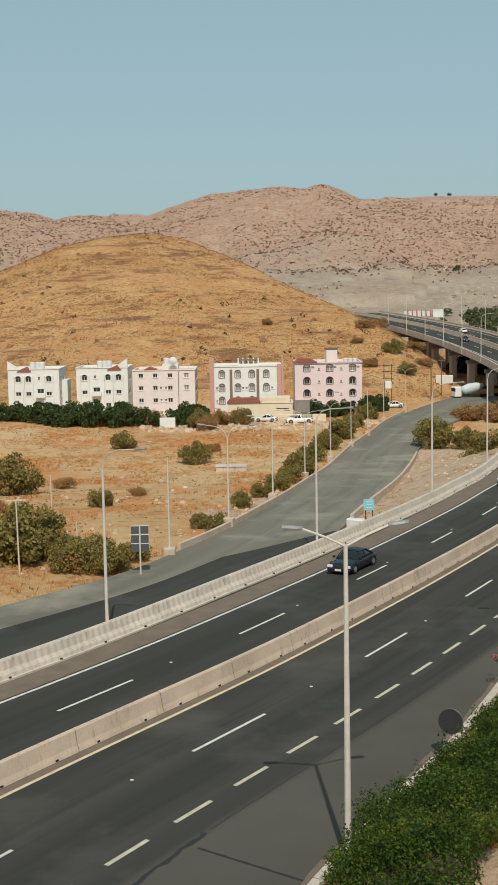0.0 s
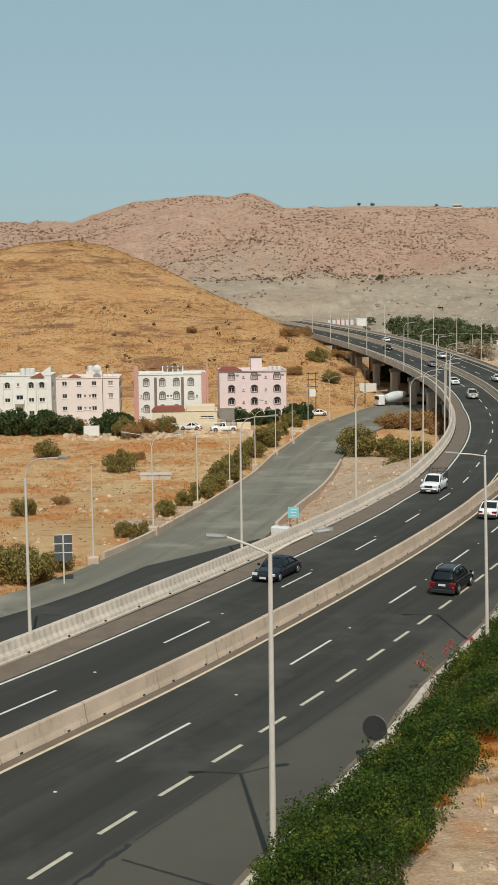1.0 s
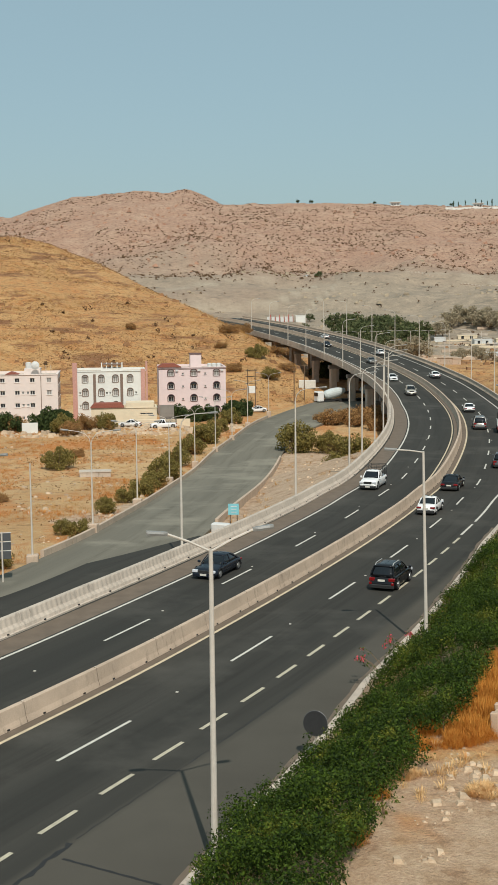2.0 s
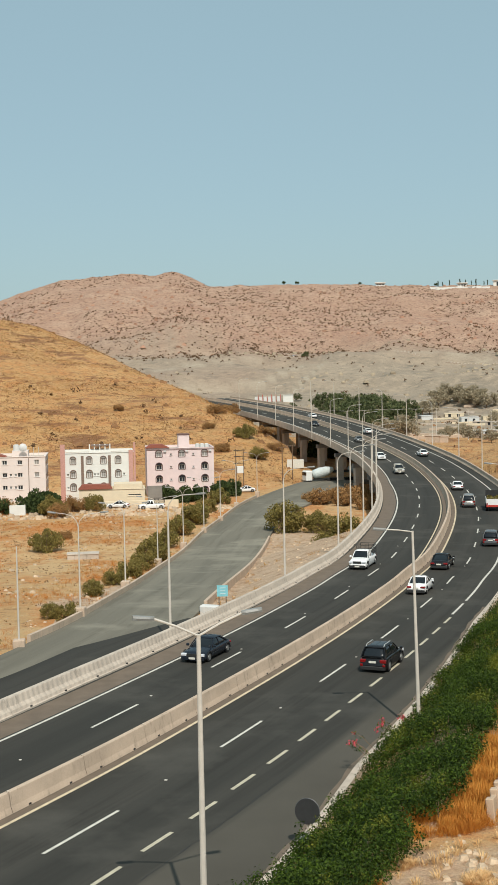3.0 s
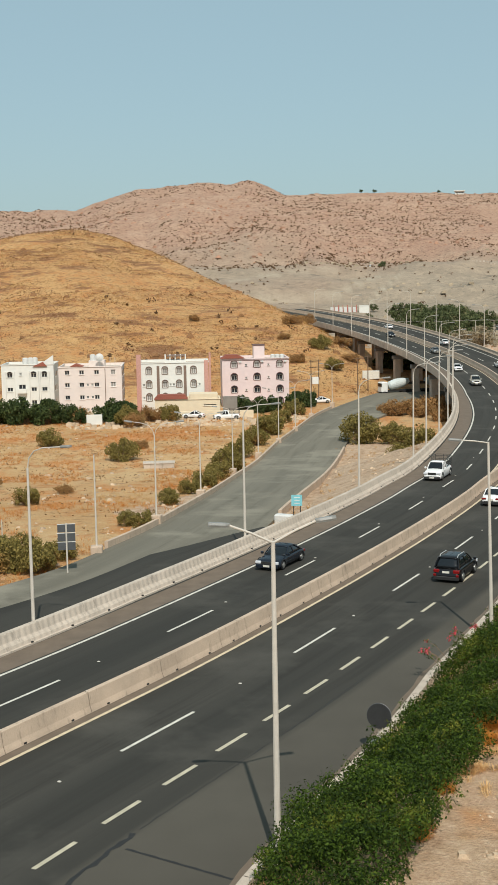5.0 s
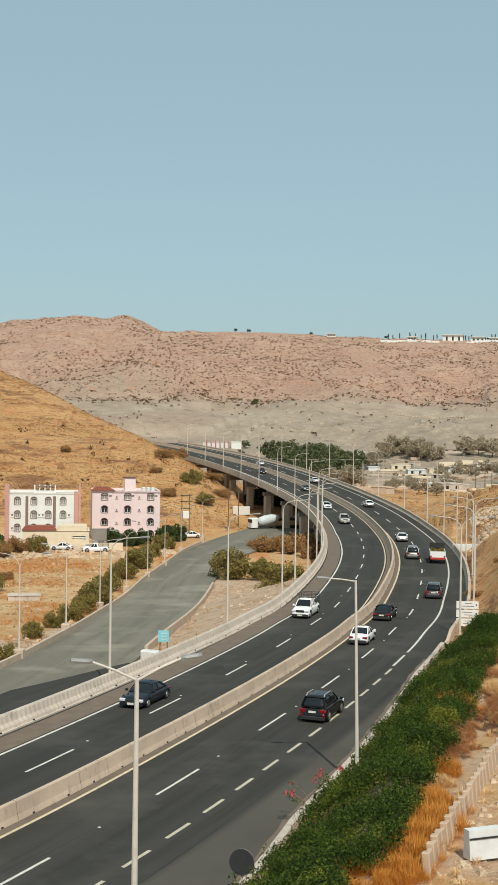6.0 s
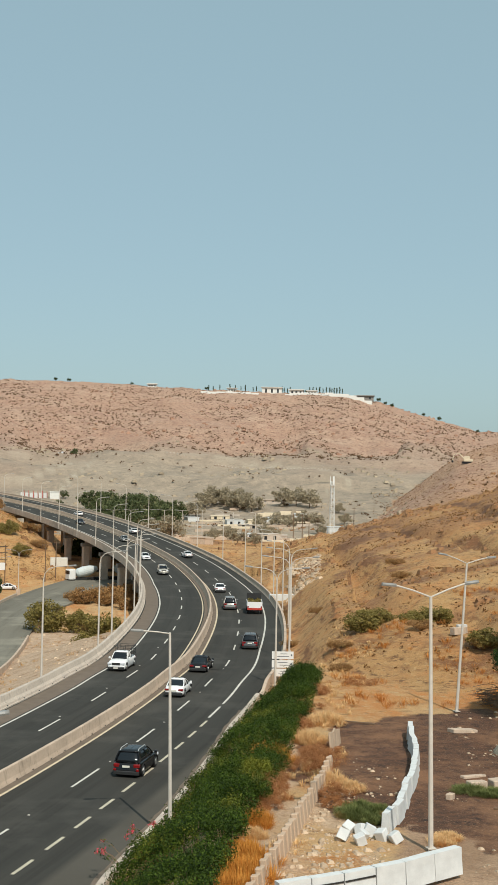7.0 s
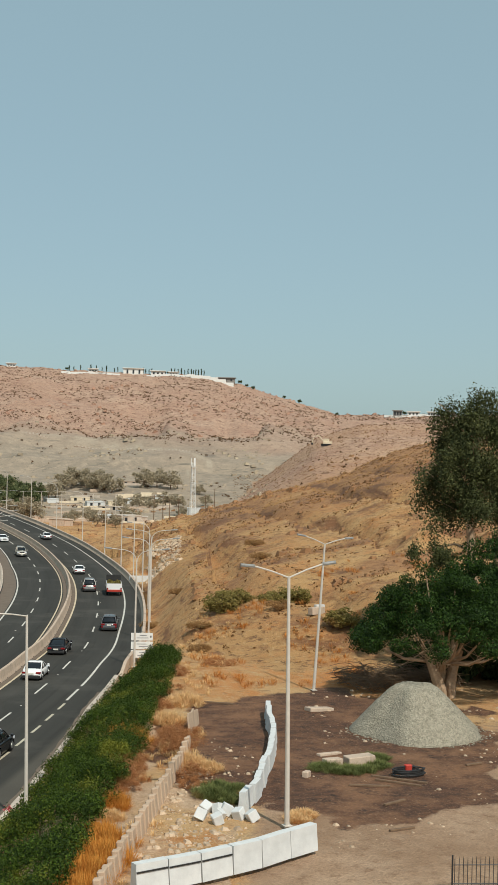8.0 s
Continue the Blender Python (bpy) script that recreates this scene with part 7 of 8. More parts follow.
def build_scrub():
    rng = np.random.default_rng(19)

    def polar(n, a0, a1, d0, d1, keep=None):
        a, d = np.radians(rng.uniform(a0, a1, n)), np.sqrt(rng.uniform(d0 * d0, d1 * d1, n))
        x, y = np.sin(a) * d, np.cos(a) * d
        if keep is not None:
            k = keep(x, y)
            x, y = x[k], y[k]
        return np.stack([x, y, ground_height(x, y)], 1)
    p = polar(15000, -13, 36, 660, 1290, lambda x, y: (fbm(x / 90, y / 90, 3, 51) > -0.08 + 0.2 * smooth(950, 700, np.hypot(x, y))) & (ground_height(x, y) > 27))
    r = 0.5 + 1.7 * rng.random(len(p)) ** 3
    p[:, 2] += r * 0.45
    v, q = leaf_cloud(rng, p, r, 11, 0.45, 0.55, 0.1)
    tagged(new("mountain_scrub", array_mesh("mountain_scrub", v, q, LEAF_SCRUB)), "dark scrub bushes dotted over the rocky mountains", "scrub", kind="stuff")
    p = polar(1000, -13, 36, 300, 800, lambda x, y: (np.abs(road_frame(x, y)[0]) > 20) & (ground_height(x, y) > -2) & (fbm(x / 40, y / 40, 3, 57) > 0.02))
    r = 0.5 + 1.2 * rng.random(len(p)) ** 2
    p[:, 2] += r * 0.4
    v, q = leaf_cloud(rng, p, r, 14, 0.42, 0.7, 0.4)
    tagged(new("hill_scrub", array_mesh("hill_scrub", v, q, LEAF_SCRUB)), "sparse brown scrub over the hillsides", "scrub", kind="stuff")

    def stones(name, label, pts, size, mat):
        n = len(pts)
        s = (size * (0.25 + 1.6 * rng.random(n) ** 4))[:, None, None]
        base = np.array([(-1, -1, -0.3), (1, -1, -0.3), (1, 1, -0.3), (-1, 1, -0.3), (-0.55, -0.5, 0.6), (0.5, -0.6, 0.7), (0.6, 0.5, 0.55), (-0.5, 0.6, 0.65)])
        v = pts[:, None] + base[None] * s * rng.uniform(0.55, 1.2, (n, 8, 3))
        f = np.array([(4, 5, 6, 7), (0, 1, 5, 4), (1, 2, 6, 5), (2, 3, 7, 6), (3, 0, 4, 7)])
        q = (np.arange(n)[:, None, None] * 8 + f[None]).reshape(-1, 4)
        tagged(new(name, array_mesh(name, v.reshape(-1, 3), q, mat)), label, "rocks", kind="stuff")
    pink = stone_mat("mountain_rock", (176, 136, 112))
    brown = stone_mat("hill_rock", (150, 110, 74))
    stones("mountain_rocks", "reddish rock outcrops on the mountains", polar(5000, -13, 36, 840, 1320, lambda x, y: fbm(x / 60, y / 60, 3, 61) > 0.02), 1.2, pink)
    stones("quarry_boulders", "grey boulders strewn over the quarry benches", polar(3500, 1, 24, 470, 820, lambda x, y: fbm(x / 40, y / 40, 3, 65) > 0.0), 0.9, stone_mat("quarry_rock", (172, 156, 132)))
    stones("hill_rocks", "brown stones scattered over the hillsides", polar(5000, -13, 36, 300, 520, lambda x, y: (np.abs(road_frame(x, y)[0]) > 20) & (ground_height(x, y) > -4) & (fbm(x / 30, y / 14, 3, 63) > 0.04)), 0.65, brown)
    stones("slope_rocks", "brown rock ledges on the slope beyond the plot", polar(5200, 18, 36, 125, 330, lambda x, y: (road_frame(x, y)[0] > 14) & (fbm(x / 40, y / 9, 3, 67) > 0.08)), 0.42, brown)
    stones("field_stones", "pale stones scattered over the field", scatter_on_ground(rng, 5000, -60, 15, 85, 255, lambda x, y: (road_frame(x, y)[0] < -14) & (x < left_kerb_x(y) - 1.0) & (fbm(x / 8, y / 8, 3, 71) > 0.06)), 0.22, ROCK)
    stones("house_rubble", "pale boulders in front of the houses", scatter_on_ground(rng, 900, -22, 24, 236, 252, lambda x, y: x < left_kerb_x(y) - 2), 0.5, ROCK)
    stones("plot_rubble", "pale rubble heaped behind the white blocks", scatter_on_ground(rng, 5200, 16, 32, 49.5, 78, lambda x, y: (x > 16.2 + (y - 50) * 0.54) & (x < np.where(y < 58, 25.0 + (y - 57) * 0.5, 22.6 + (y - 58) * 0.55)) & (fbm(x / 2, y / 2, 2, 73) > -0.08) & (y < 66)), 0.13, ROCK)
    stones("verge_rocks", "pale pinkish rocks on the bare verge", scatter_on_ground(rng, 1500, 6, 17, 36, 54, lambda x, y: (road_frame(x, y)[0] > kerb_off(y) + 5.4) & (fbm(x / 1.5, y / 1.5, 2, 79) > 0.0)), 0.15, ROCK)
    stones("spoil_rocks", "pale spoil of broken rock above the road", polar(900, 18.7, 20.2, 196, 245), 0.3, ROCK)
    stones("soil_stones", "small stones strewn over the dark soil", scatter_on_ground(rng, 1500, 25, 55, 50, 88, lambda x, y: fbm(x / 4, y / 4, 2, 75) > 0.05), 0.09, ROCK)
    stones("bank_stones", "brown stones on the sandy bank", scatter_on_ground(rng, 1200, 8, 46, 108, 215, lambda x, y: (road_frame(x, y)[0] < -13) & (road_frame(x, y)[0] > -13 - 2.7 * np.abs(side_z(y)))), 0.16, ROCK)


build_scrub()


def build_bushes():
    greens = [make_bush("bush", 100 + k, LEAF_BUSH, "green thorny bush growing on dry ground", tall=1.3, leaves=120, clumps=44, leaf_size=0.055) for k in range(3)]
    dries = [make_bush("dry_bush", 120 + k, LEAF_DRY, "brown half-dry bush on stony ground", tall=1.0, leaves=110, clumps=34, leaf_size=0.048) for k in range(2)]
    darks = [make_bush("garden_bush", 140 + k, LEAF_DARK, "dark green garden tree in front of the houses", tall=1.1, leaves=150, clumps=30, leaf_size=0.07) for k in range(3)]
    n = 0
    for x, y, w in ((-29.6, 152.8, 7.0), (-17.8, 95.5, 6.4), (-13.8, 93.0, 3.9), (-11.2, 92.0, 3.6), (-9.3, 95.6, 2.4), (-16.4, 131.0, 2.9), (-22.2, 211, 4.4), (6.0, 173, 4.8), (2.4, 151, 3.4),
                    (8.2, 190, 4.4), (-3.6, 109.5, 2.4), (14.6, 219, 5.6), (-9.4, 191.7, 5.0), (-1.6, 126.5, 2.4), (4.2, 162, 3.6), (11.6, 206, 4.6), (28.8, 205, 7.0), (34.9, 189.6, 6.5), (30.5, 178, 4.4),
                    (33.6, 203.5, 5.0), (-19.5, 97.0, 3.4), (-15.6, 96.5, 3.4), (-12.4, 95.6, 3.0), (18.6, 238, 4.2), (22.4, 255, 4.6), (-5.2, 112, 2.0), (0.4, 138, 2.6)):
        plant(greens[n % 3], x, y, w / 2, n, tall=1.15)
        n += 1
    for x, y, w in ((-13.8, 145.3, 2.4), (42.6, 249, 7.5), (47.9, 252, 8.5), (54.0, 258, 8.0), (41.3, 255.6, 4.6), (46, 243, 6.0), (-27, 128, 3.0), (-7, 205, 3.0), (50, 240, 6.0), (-24.5, 160, 3.4)):
        plant(dries[n % 2], x, y, w / 2, n)
        n += 1
    for x, y, w in ((-48.7, 261, 6.2), (-43.6, 258, 7.0), (-36.7, 250, 7.0), (-31.0, 248, 7.8), (-26.1, 248, 7.6), (-21.3, 246, 5.4), (-14.1, 247.0, 6.8), (-11.4, 246, 6.6), (15.9, 263, 4.8), (18.5, 266, 5.0),
                    (24.5, 271.6, 5.6), (12.6, 266, 4.8), (26.4, 274, 5.4), (-40, 254, 6.6), (-33.5, 252, 6.4), (-52.5, 263, 5.5)):
        plant(darks[n % 3], x, y, w / 2, n, tall=1.25)
        n += 1
    for x, y, w in ((-20.0, 247, 5.0), (-6.4, 247.5, 5.0), (-9.2, 238, 4.6)):
        plant(dries[n % 2], x, y, w / 2, n, tall=1.4, label="reddish garden shrub in front of the houses")
        n += 1
    for x, y, w in ((-2.4, 248, 4.4), (-10.5, 242, 5.0)):
        plant(greens[n % 3], x, y, w / 2, n, tall=1.3, label="leafy green shrub before the cream annex")
        n += 1
    # bushes at the foot and on the shoulder of the round hill, and on the far slope
    for a, d, w in ((5.6, 400, 7), (6.3, 392, 8), (6.9, 385, 7), (5.0, 360, 6), (7.2, 345, 6), (6.2, 335, 6), (5.2, 322, 5), (7.6, 330, 5), (6.8, 318, 5), (4.6, 345, 4), (0.6, 360, 4)):
        x, y = d * math.sin(math.radians(a)), d * math.cos(math.radians(a))
        plant(dries[n % 2] if n % 3 else greens[0], x, y, w / 2, n, label="dusty olive thorn bush on the hillside")
        n += 1
    # added thicket: stands for the deep shade between the viaduct piers
    for a, d, w in ((9.4, 372, 11), (9.9, 366, 12), (10.4, 362, 11), (10.9, 360, 12), (11.4, 352, 11), (11.9, 348, 11), (12.4, 342, 10), (10.1, 385, 12), (11.1, 378, 12), (12.0, 368, 11)):
        x, y = d * math.sin(math.radians(a)), d * math.cos(math.radians(a))
        plant(darks[n % 3], x, y, w / 2, n, tall=0.75, label="dark thicket added behind the viaduct piers to stand for deck shade")
        n += 1
    for x, y, w in ((48.6, 119.0, 4.2), (50.4, 120.6, 3.6), (53.4, 120.4, 4.6), (55.6, 122.0, 4.2), (58.0, 122.5, 4.0), (54.4, 104.0, 3.6), (56.2, 104.5, 3.0), (61.5, 106, 4.0)):
        plant(greens[n % 3], x, y, w / 2, n, tall=0.8, label="green thorn bush at the foot of the slope")
        n += 1
    # added bushes that darken the ground where the fig canopy throws shade
    for x, y, w in ((57.5, 88.5, 6.0), (60.5, 90.0, 7.0), (63.5, 91.5, 7.0), (62.0, 86.5, 6.0), (66.0, 90.0, 7.0), (54.6, 90.5, 5.0)):
        plant(darks[n % 3], x, y, w / 2, n, tall=1.1, label="dark undergrowth added below the fig trees to stand for their shade")
        n += 1
    for x, y, w in ((44.5, 115, 2.6), (52, 113, 2.8), (48, 140, 2.6), (55, 150, 2.6), (66, 150, 3.0), (42, 108, 2.4), (74, 170, 3.0)):
        plant(dries[n % 2], x, y, w / 2, n, tall=0.7)
        n += 1
    for b in (*greens, *dries, *darks):
        drop_master(b)


build_bushes()


def build_trees():
    # broad fig tree with exposed twin trunk
    rng = np.random.default_rng(77)
    x, y = 51.2, 81.6
    fig = thing("fig_tree", "broad dark green fig tree with a split pale trunk", "tree", pose(x, y, ground_at(x, y)))
    part("trunk", Shape().tube([(-0.5, -0.3, -0.4), (-0.55, -0.4, 0.8), (-0.95, -0.3, 1.9), (-1.6, 0.0, 3.6)], [0.62, 0.46, 0.38, 0.24], 10)
         .tube([(0.5, 0, -0.4), (0.5, -0.1, 0.9), (0.8, 0, 2.0), (1.6, 0.3, 3.4)], [0.55, 0.44, 0.36, 0.22], 10)
         .tube([(0, 0.4, -0.4), (0, 0.5, 1.5), (0.1, 0.6, 3.6), (0, 0.5, 5.5)], [0.5, 0.42, 0.34, 0.2], 10), BARK_PALE, fig)
    limbs, cs, rs = Shape(), [], []
    for k in range(170):
        a, u = rng.random() * 6.283, math.sqrt(rng.random())
        r = 6.6 * u
        top = 9.6 * math.sqrt(max(0.04, 1 - (u * 0.92) ** 2)) * (0.92 + 0.16 * rng.random())
        h = max(4.0 + 0.6 * u * rng.random(), top * (0.55 + 0.45 * rng.random() ** 0.5))
        c = (r * math.cos(a), r * math.sin(a) * 0.9, h)
        cs.append(c)
        rs.append(0.6 + 0.5 * rng.random())
        if k % 9 == 0:
            limbs.tube([(0.3 * math.cos(a), 0.3 * math.sin(a), 2.6), (c[0] * 0.5, c[1] * 0.5, h * 0.45 + 0.9), (c[0] * 0.95, c[1] * 0.95, h - 0.2)], [0.16, 0.1, 0.03], 6)
    for k in range(34):
        a, b = rng.random() * 6.283, rng.normal() * 0.35
        r0, h0 = 1.4 + 3.2 * rng.random(), 2.4 + 1.4 * rng.random()
        limbs.tube([(0.7 * math.cos(a), 0.7 * math.sin(a), 1.8 + 0.8 * rng.random()), (0.6 * r0 * math.cos(a + b), 0.6 * r0 * math.sin(a + b), h0 + 0.5), (r0 * math.cos(a + 1.5 * b), r0 * math.sin(a + 1.5 * b), h0 + 0.2 * rng.normal()),
                    ((r0 + 0.7) * math.cos(a + 2 * b), (r0 + 0.7) * math.sin(a + 2 * b), h0 - 0.9 * rng.random())], [0.05, 0.035, 0.022, 0.008], 5)
    part("branching", limbs, BARK_PALE, fig)
    v, q = leaf_cloud(rng, cs, rs, 420, 0.088, 0.8, 0.45)
    part("crown", array_mesh("crown", v, q, LEAF_FIG), LEAF_FIG, fig)
    fig2 = copy_thing(fig, pose(58.6, 83.0, ground_at(58.6, 83.0) - 0.3, 0, 0, 140) @ Matrix.Diagonal((1.15, 1.15, 1.28, 1)))
    fig2["label"] = "second broad fig tree with low shading branches"

    # tall gum trees with hanging foliage behind it
    for x, y, h, seed in ((60.0, 91.5, 23.5, 5), (69.0, 93, 22.5, 6)):
        r = np.random.default_rng(seed)
        g = thing("gum_tree", "tall grey-green gum tree with hanging foliage", "tree", pose(x, y, ground_at(x, y)), "gum trees")
        part("trunk", Shape().tube([(0, 0, -0.4), (0.2, 0, h * 0.25), (-0.2, 0.2, h * 0.5), (0.3, 0, h * 0.75), (0.2, 0, h * 0.93)], [0.55, 0.45, 0.34, 0.2, 0.06], 10), BARK_PALE, g)
        limbs, cs, rs = Shape(), [], []
        for k in range(44):
            a = r.random() * 6.283
            z0 = h * (0.53 + 0.36 * r.random())
            reach = (1 - (z0 / h - 0.53)) * 4.8 * (0.5 + 0.6 * r.random())
            e = Vector((reach * math.cos(a), reach * math.sin(a), z0 + reach * 0.25 + r.random()))
            limbs.tube([(0, 0, z0 - 0.8), (e.x * 0.5, e.y * 0.5, z0 + 0.4), tuple(e)], [0.13, 0.08, 0.03], 6)
            for j in range(4):
                cs.append((e.x * (0.65 + 0.14 * j), e.y * (0.65 + 0.14 * j), e.z - 0.55 * j * r.random()))
                rs.append(0.75 + 0.65 * r.random())
        # a low bough hangs out on the road side
        low = Vector((-4.6, -1.5, h * 0.44))
        limbs.tube([(0, 0, h * 0.42), tuple(low * 0.5 + Vector((0, 0, h * 0.23))), tuple(low)], [0.14, 0.1, 0.04], 6)
        for k in range(9):
            cs.append((low.x + r.normal() * 0.8, low.y + r.normal() * 0.7, low.z - 0.2 + r.normal() * 0.45))
            rs.append(0.55 + 0.3 * r.random())
        for k in range(16):
            cs.append((r.normal() * 1.3, r.normal() * 1.3, h * (0.85 + 0.16 * r.random())))
            rs.append(0.6 + 0.4 * r.random())
        part("branching", limbs, BARK_PALE, g)
        v, q = leaf_cloud(r, cs, rs, 340, 0.11, 1.3, 0.15, 1.1)
        part("crown", array_mesh("crown", v, q, LEAF_GUM), LEAF_GUM, g)
    # brush heap below the figs
    rng = np.random.default_rng(9)
    tw = Shape()
    for k in range(800):
        a, u = rng.random() * 6.283, rng.random()
        c = Vector((50.2 + 4.4 * (rng.random() - 0.5) * 2, 87.0 + 2.4 * (rng.random() - 0.5) * 2, 2.6 + 1.5 * rng.random() * rng.random()))
        d = Vector((math.cos(a), math.sin(a), rng.uniform(-0.15, 0.35))) * (0.5 + 0.9 * rng.random())
        tw.tube([tuple(c - d), tuple(c + Vector((0, 0, 0.1))), tuple(c + d)], [0.03, 0.025, 0.01], 4)
    solid("brushwood", tw, BARK, "heap of dead branches under the fig tree", "brushwood", kind="stuff")
    # orchard in the valley
    master = [make_tree("valley_tree", 300 + k, 7.5, 4.6, (LEAF_VALLEY, LEAF_VALLEY, LEAF_HAZY)[k], BARK, ("dusty green tree in the valley grove", "dusty green tree in the valley grove", "bare brownish tree in the valley")[k], 0.22, 34, 40, 0.4, 0.25, 0.26) for k in range(3)]
    rng = np.random.default_rng(33)
    spots = []
    for k in range(46):
        a = rng.uniform(9.8, 13.6)
        spots.append((a, rng.uniform(455, 560), rng.uniform(0.8, 1.35)))
    spots += [(a, 560 + 20 * rng.random(), 1.1) for a in (14.9, 15.3, 15.8, 16.2, 16.5, 17.0, 18.4, 19.0, 19.6)] + [(12.6, 430, 0.9), (13.1, 425, 1.0), (13.4, 418, 1.0), (15.2, 400, 0.5), (16.4, 380, 0.6), (17.2, 372, 0.5), (16.0, 455, 0.6), (17.6, 470, 0.6),
                                                                                                                               (17.4, 505, 0.7), (18.2, 512, 0.8), (18.8, 500, 0.7), (19.4, 515, 0.8), (19.9, 505, 0.7), (14.2, 545, 0.9), (14.5, 548, 0.9), (16.0, 430, 0.5), (15.4, 425, 0.5), (18.0, 440, 0.6), (8.6, 600, 0.5), (9.0, 760, 0.6), (8.4, 560, 0.45), (20.2, 480, 0.5), (21.2, 520, 0.6), (20.9, 560, 0.6)]
    for k, (a, d, s) in enumerate(spots):
        x, y = d * math.sin(math.radians(a)), d * math.cos(math.radians(a))
        plant(master[k % 2 if a < 13.6 and d > 450 else 2], x, y, s, k)
    for b in master:
        drop_master(b)


build_trees()


# ---- the valley beyond the viaduct and the hilltops ----
def at_polar(a, d):
    return d * math.sin(math.radians(a)), d * math.cos(math.radians(a))


def small_house(label, a, d, w, dep, h, mat, turn=0, group="valley houses"):
    x, y = at_polar(a, d)
    wins = [(w * f, h * 0.55, min(1.2, w * 0.14), 1.2, False, mat, PANE) for f in (0.25, 0.7)] if w > 7 else []
    ob = thing("small_building", label, "building", pose(x, y, ground_at(x, y) - 0.2, 0, 0, -a + turn), group)
    front = pierced(-w / 2, w / 2, 0, h, 0, [(q[0] - w / 2 - q[2] / 2, q[0] - w / 2 + q[2] / 2, q[1] - q[3] / 2, q[1] + q[3] / 2) for q in wins])
    part("front_wall", front, mat, ob)
    body = Shape().box(-w / 2, w / 2, 0.32, dep, 0, h)
    part("back_wall", body, mat, ob)
    part("roof", Shape().box(-w / 2 - 0.15, w / 2 + 0.15, -0.15, dep + 0.15, h, h + 0.22), mat, ob)
    for q in wins:
        part("window", Shape().box(q[0] - w / 2 - q[2] / 2, q[0] - w / 2 + q[2] / 2, 0.2, 0.25, q[1] - 0.6, q[1] + 0.6), PANE, ob)
    return ob


def build_valley():
    r = random.Random(12)
    rows = [(14.6, 372, 5.5, 2.4), (15.1, 372, 3.5, 2.2), (16.3, 520, 9, 2.6), (17.2, 525, 8, 2.4), (17.9, 530, 7, 2.5), (16.9, 500, 12, 1.6), (15.6, 540, 10, 1.8), (14.4, 530, 6, 2.4), (18.6, 520, 8, 2.4),
            (15.9, 470, 8, 1.4), (16.8, 440, 9, 2.2), (17.4, 420, 6, 2.0), (17.9, 410, 9, 2.8), (18.3, 430, 6, 2.0), (15.2, 450, 6, 1.5), (19.2, 540, 6, 2.6), (16.2, 580, 12, 2.0), (17.8, 590, 10, 2.2), (19.4, 600, 8, 2.6), (14.9, 600, 8, 2.2)]
    for a, d, w, h in rows:
        small_house("small pale building in the dusty valley", a, d, w * 0.8, r.uniform(4, 7), h * 0.85, r.choice((CREAM_WALL, CONCRETE_PALE, CONCRETE, WHITE_PAINT)), r.uniform(-25, 25))
    small_house("white roadside pavilion with a flat roof", 10.45, 552, 8.0, 5, 3.0, WHITE_WALL)
    small_house("white equipment hut below the mast", 20.7, 470, 5.0, 4, 4.0, WHITE_PAINT)
    # low field walls
    for k in range(60):
        a, d = r.uniform(13.8, 20), r.uniform(390, 600)
        x, y = at_polar(a, d)
        w = r.uniform(6, 16)
        solid("field_wall", Shape().box(-w / 2, w / 2, -0.2, 0.2, -0.5, r.uniform(0.5, 1.1), 0.03), r.choice((CONCRETE_PALE, CREAM_WALL, CONCRETE)), "low pale stone wall in the valley", "wall", pose(x, y, ground_at(x, y), 0, 0, r.uniform(-30, 30)), "valley walls")
    # kiosks with red fins by the road end
    for k in range(6):
        x, y = at_polar(6.78 + 0.2 * k, 598)
        ob = thing("roadside_kiosk", "white roadside kiosk with a red side panel", "kiosk", pose(x, y, ground_at(x, y) - 0.2, 0, 0, -8), "kiosks")
        part("body", Shape().box(-0.8, 0.8, 0, 2.5, 0, 2.6, 0.05), WHITE_PAINT, ob)
        part("fin", Shape().prism([(0.82, 0), (1.05, 0), (0.9, 3.6), (0.7, 3.6)], -0.3, 2.6), RED_PAINT, ob, "red leaning panel")
    small_house("white toll office beside the kiosks", 8.2, 596, 4.5, 4, 3.6, WHITE_WALL)
    x, y = at_polar(8.2, 505)
    # mast
    x, y = at_polar(20.62, 465)
    mast = thing("telecom_mast", "white lattice telecom mast with panel antennas", "mast", pose(x, y, ground_at(x, y)))
    H = 21.0
    for sx in (-1, 1):
        for sy in (-1, 1):
            part("leg", Shape().tube([(sx * 0.9, sy * 0.9, -0.3), (sx * 0.5, sy * 0.5, H)], 0.09, 6), SIGN_WHITE, mast)
    for k in range(9):
        z0, z1 = k * H / 9, (k + 1) * H / 9
        w0, w1 = 0.9 - 0.4 * z0 / H, 0.9 - 0.4 * z1 / H
        br = Shape()
        for s in (-1, 1):
            br.tube([(-w0, s * w0, z0), (w1, s * w1, z1)], 0.05, 4).tube([(w0, s * w0, z0), (-w1, s * w1, z1)], 0.05, 4)
            br.tube([(s * w0, -w0, z0), (s * w1, w1, z1)], 0.05, 4)
        part("brace", br, SIGN_WHITE, mast)
    for a in (0, 120, 240):
        part("antenna_panel", Shape().box(-0.25, 0.25, -0.95, -0.75, H - 1.5, H + 1.6, 0.03, pose(0, 0, 0, 0, 0, a)), SIGN_WHITE, mast)
    part("platform", Shape().box(-0.9, 0.9, -0.9, 0.9, H - 1.9, H - 1.7), STEEL, mast)
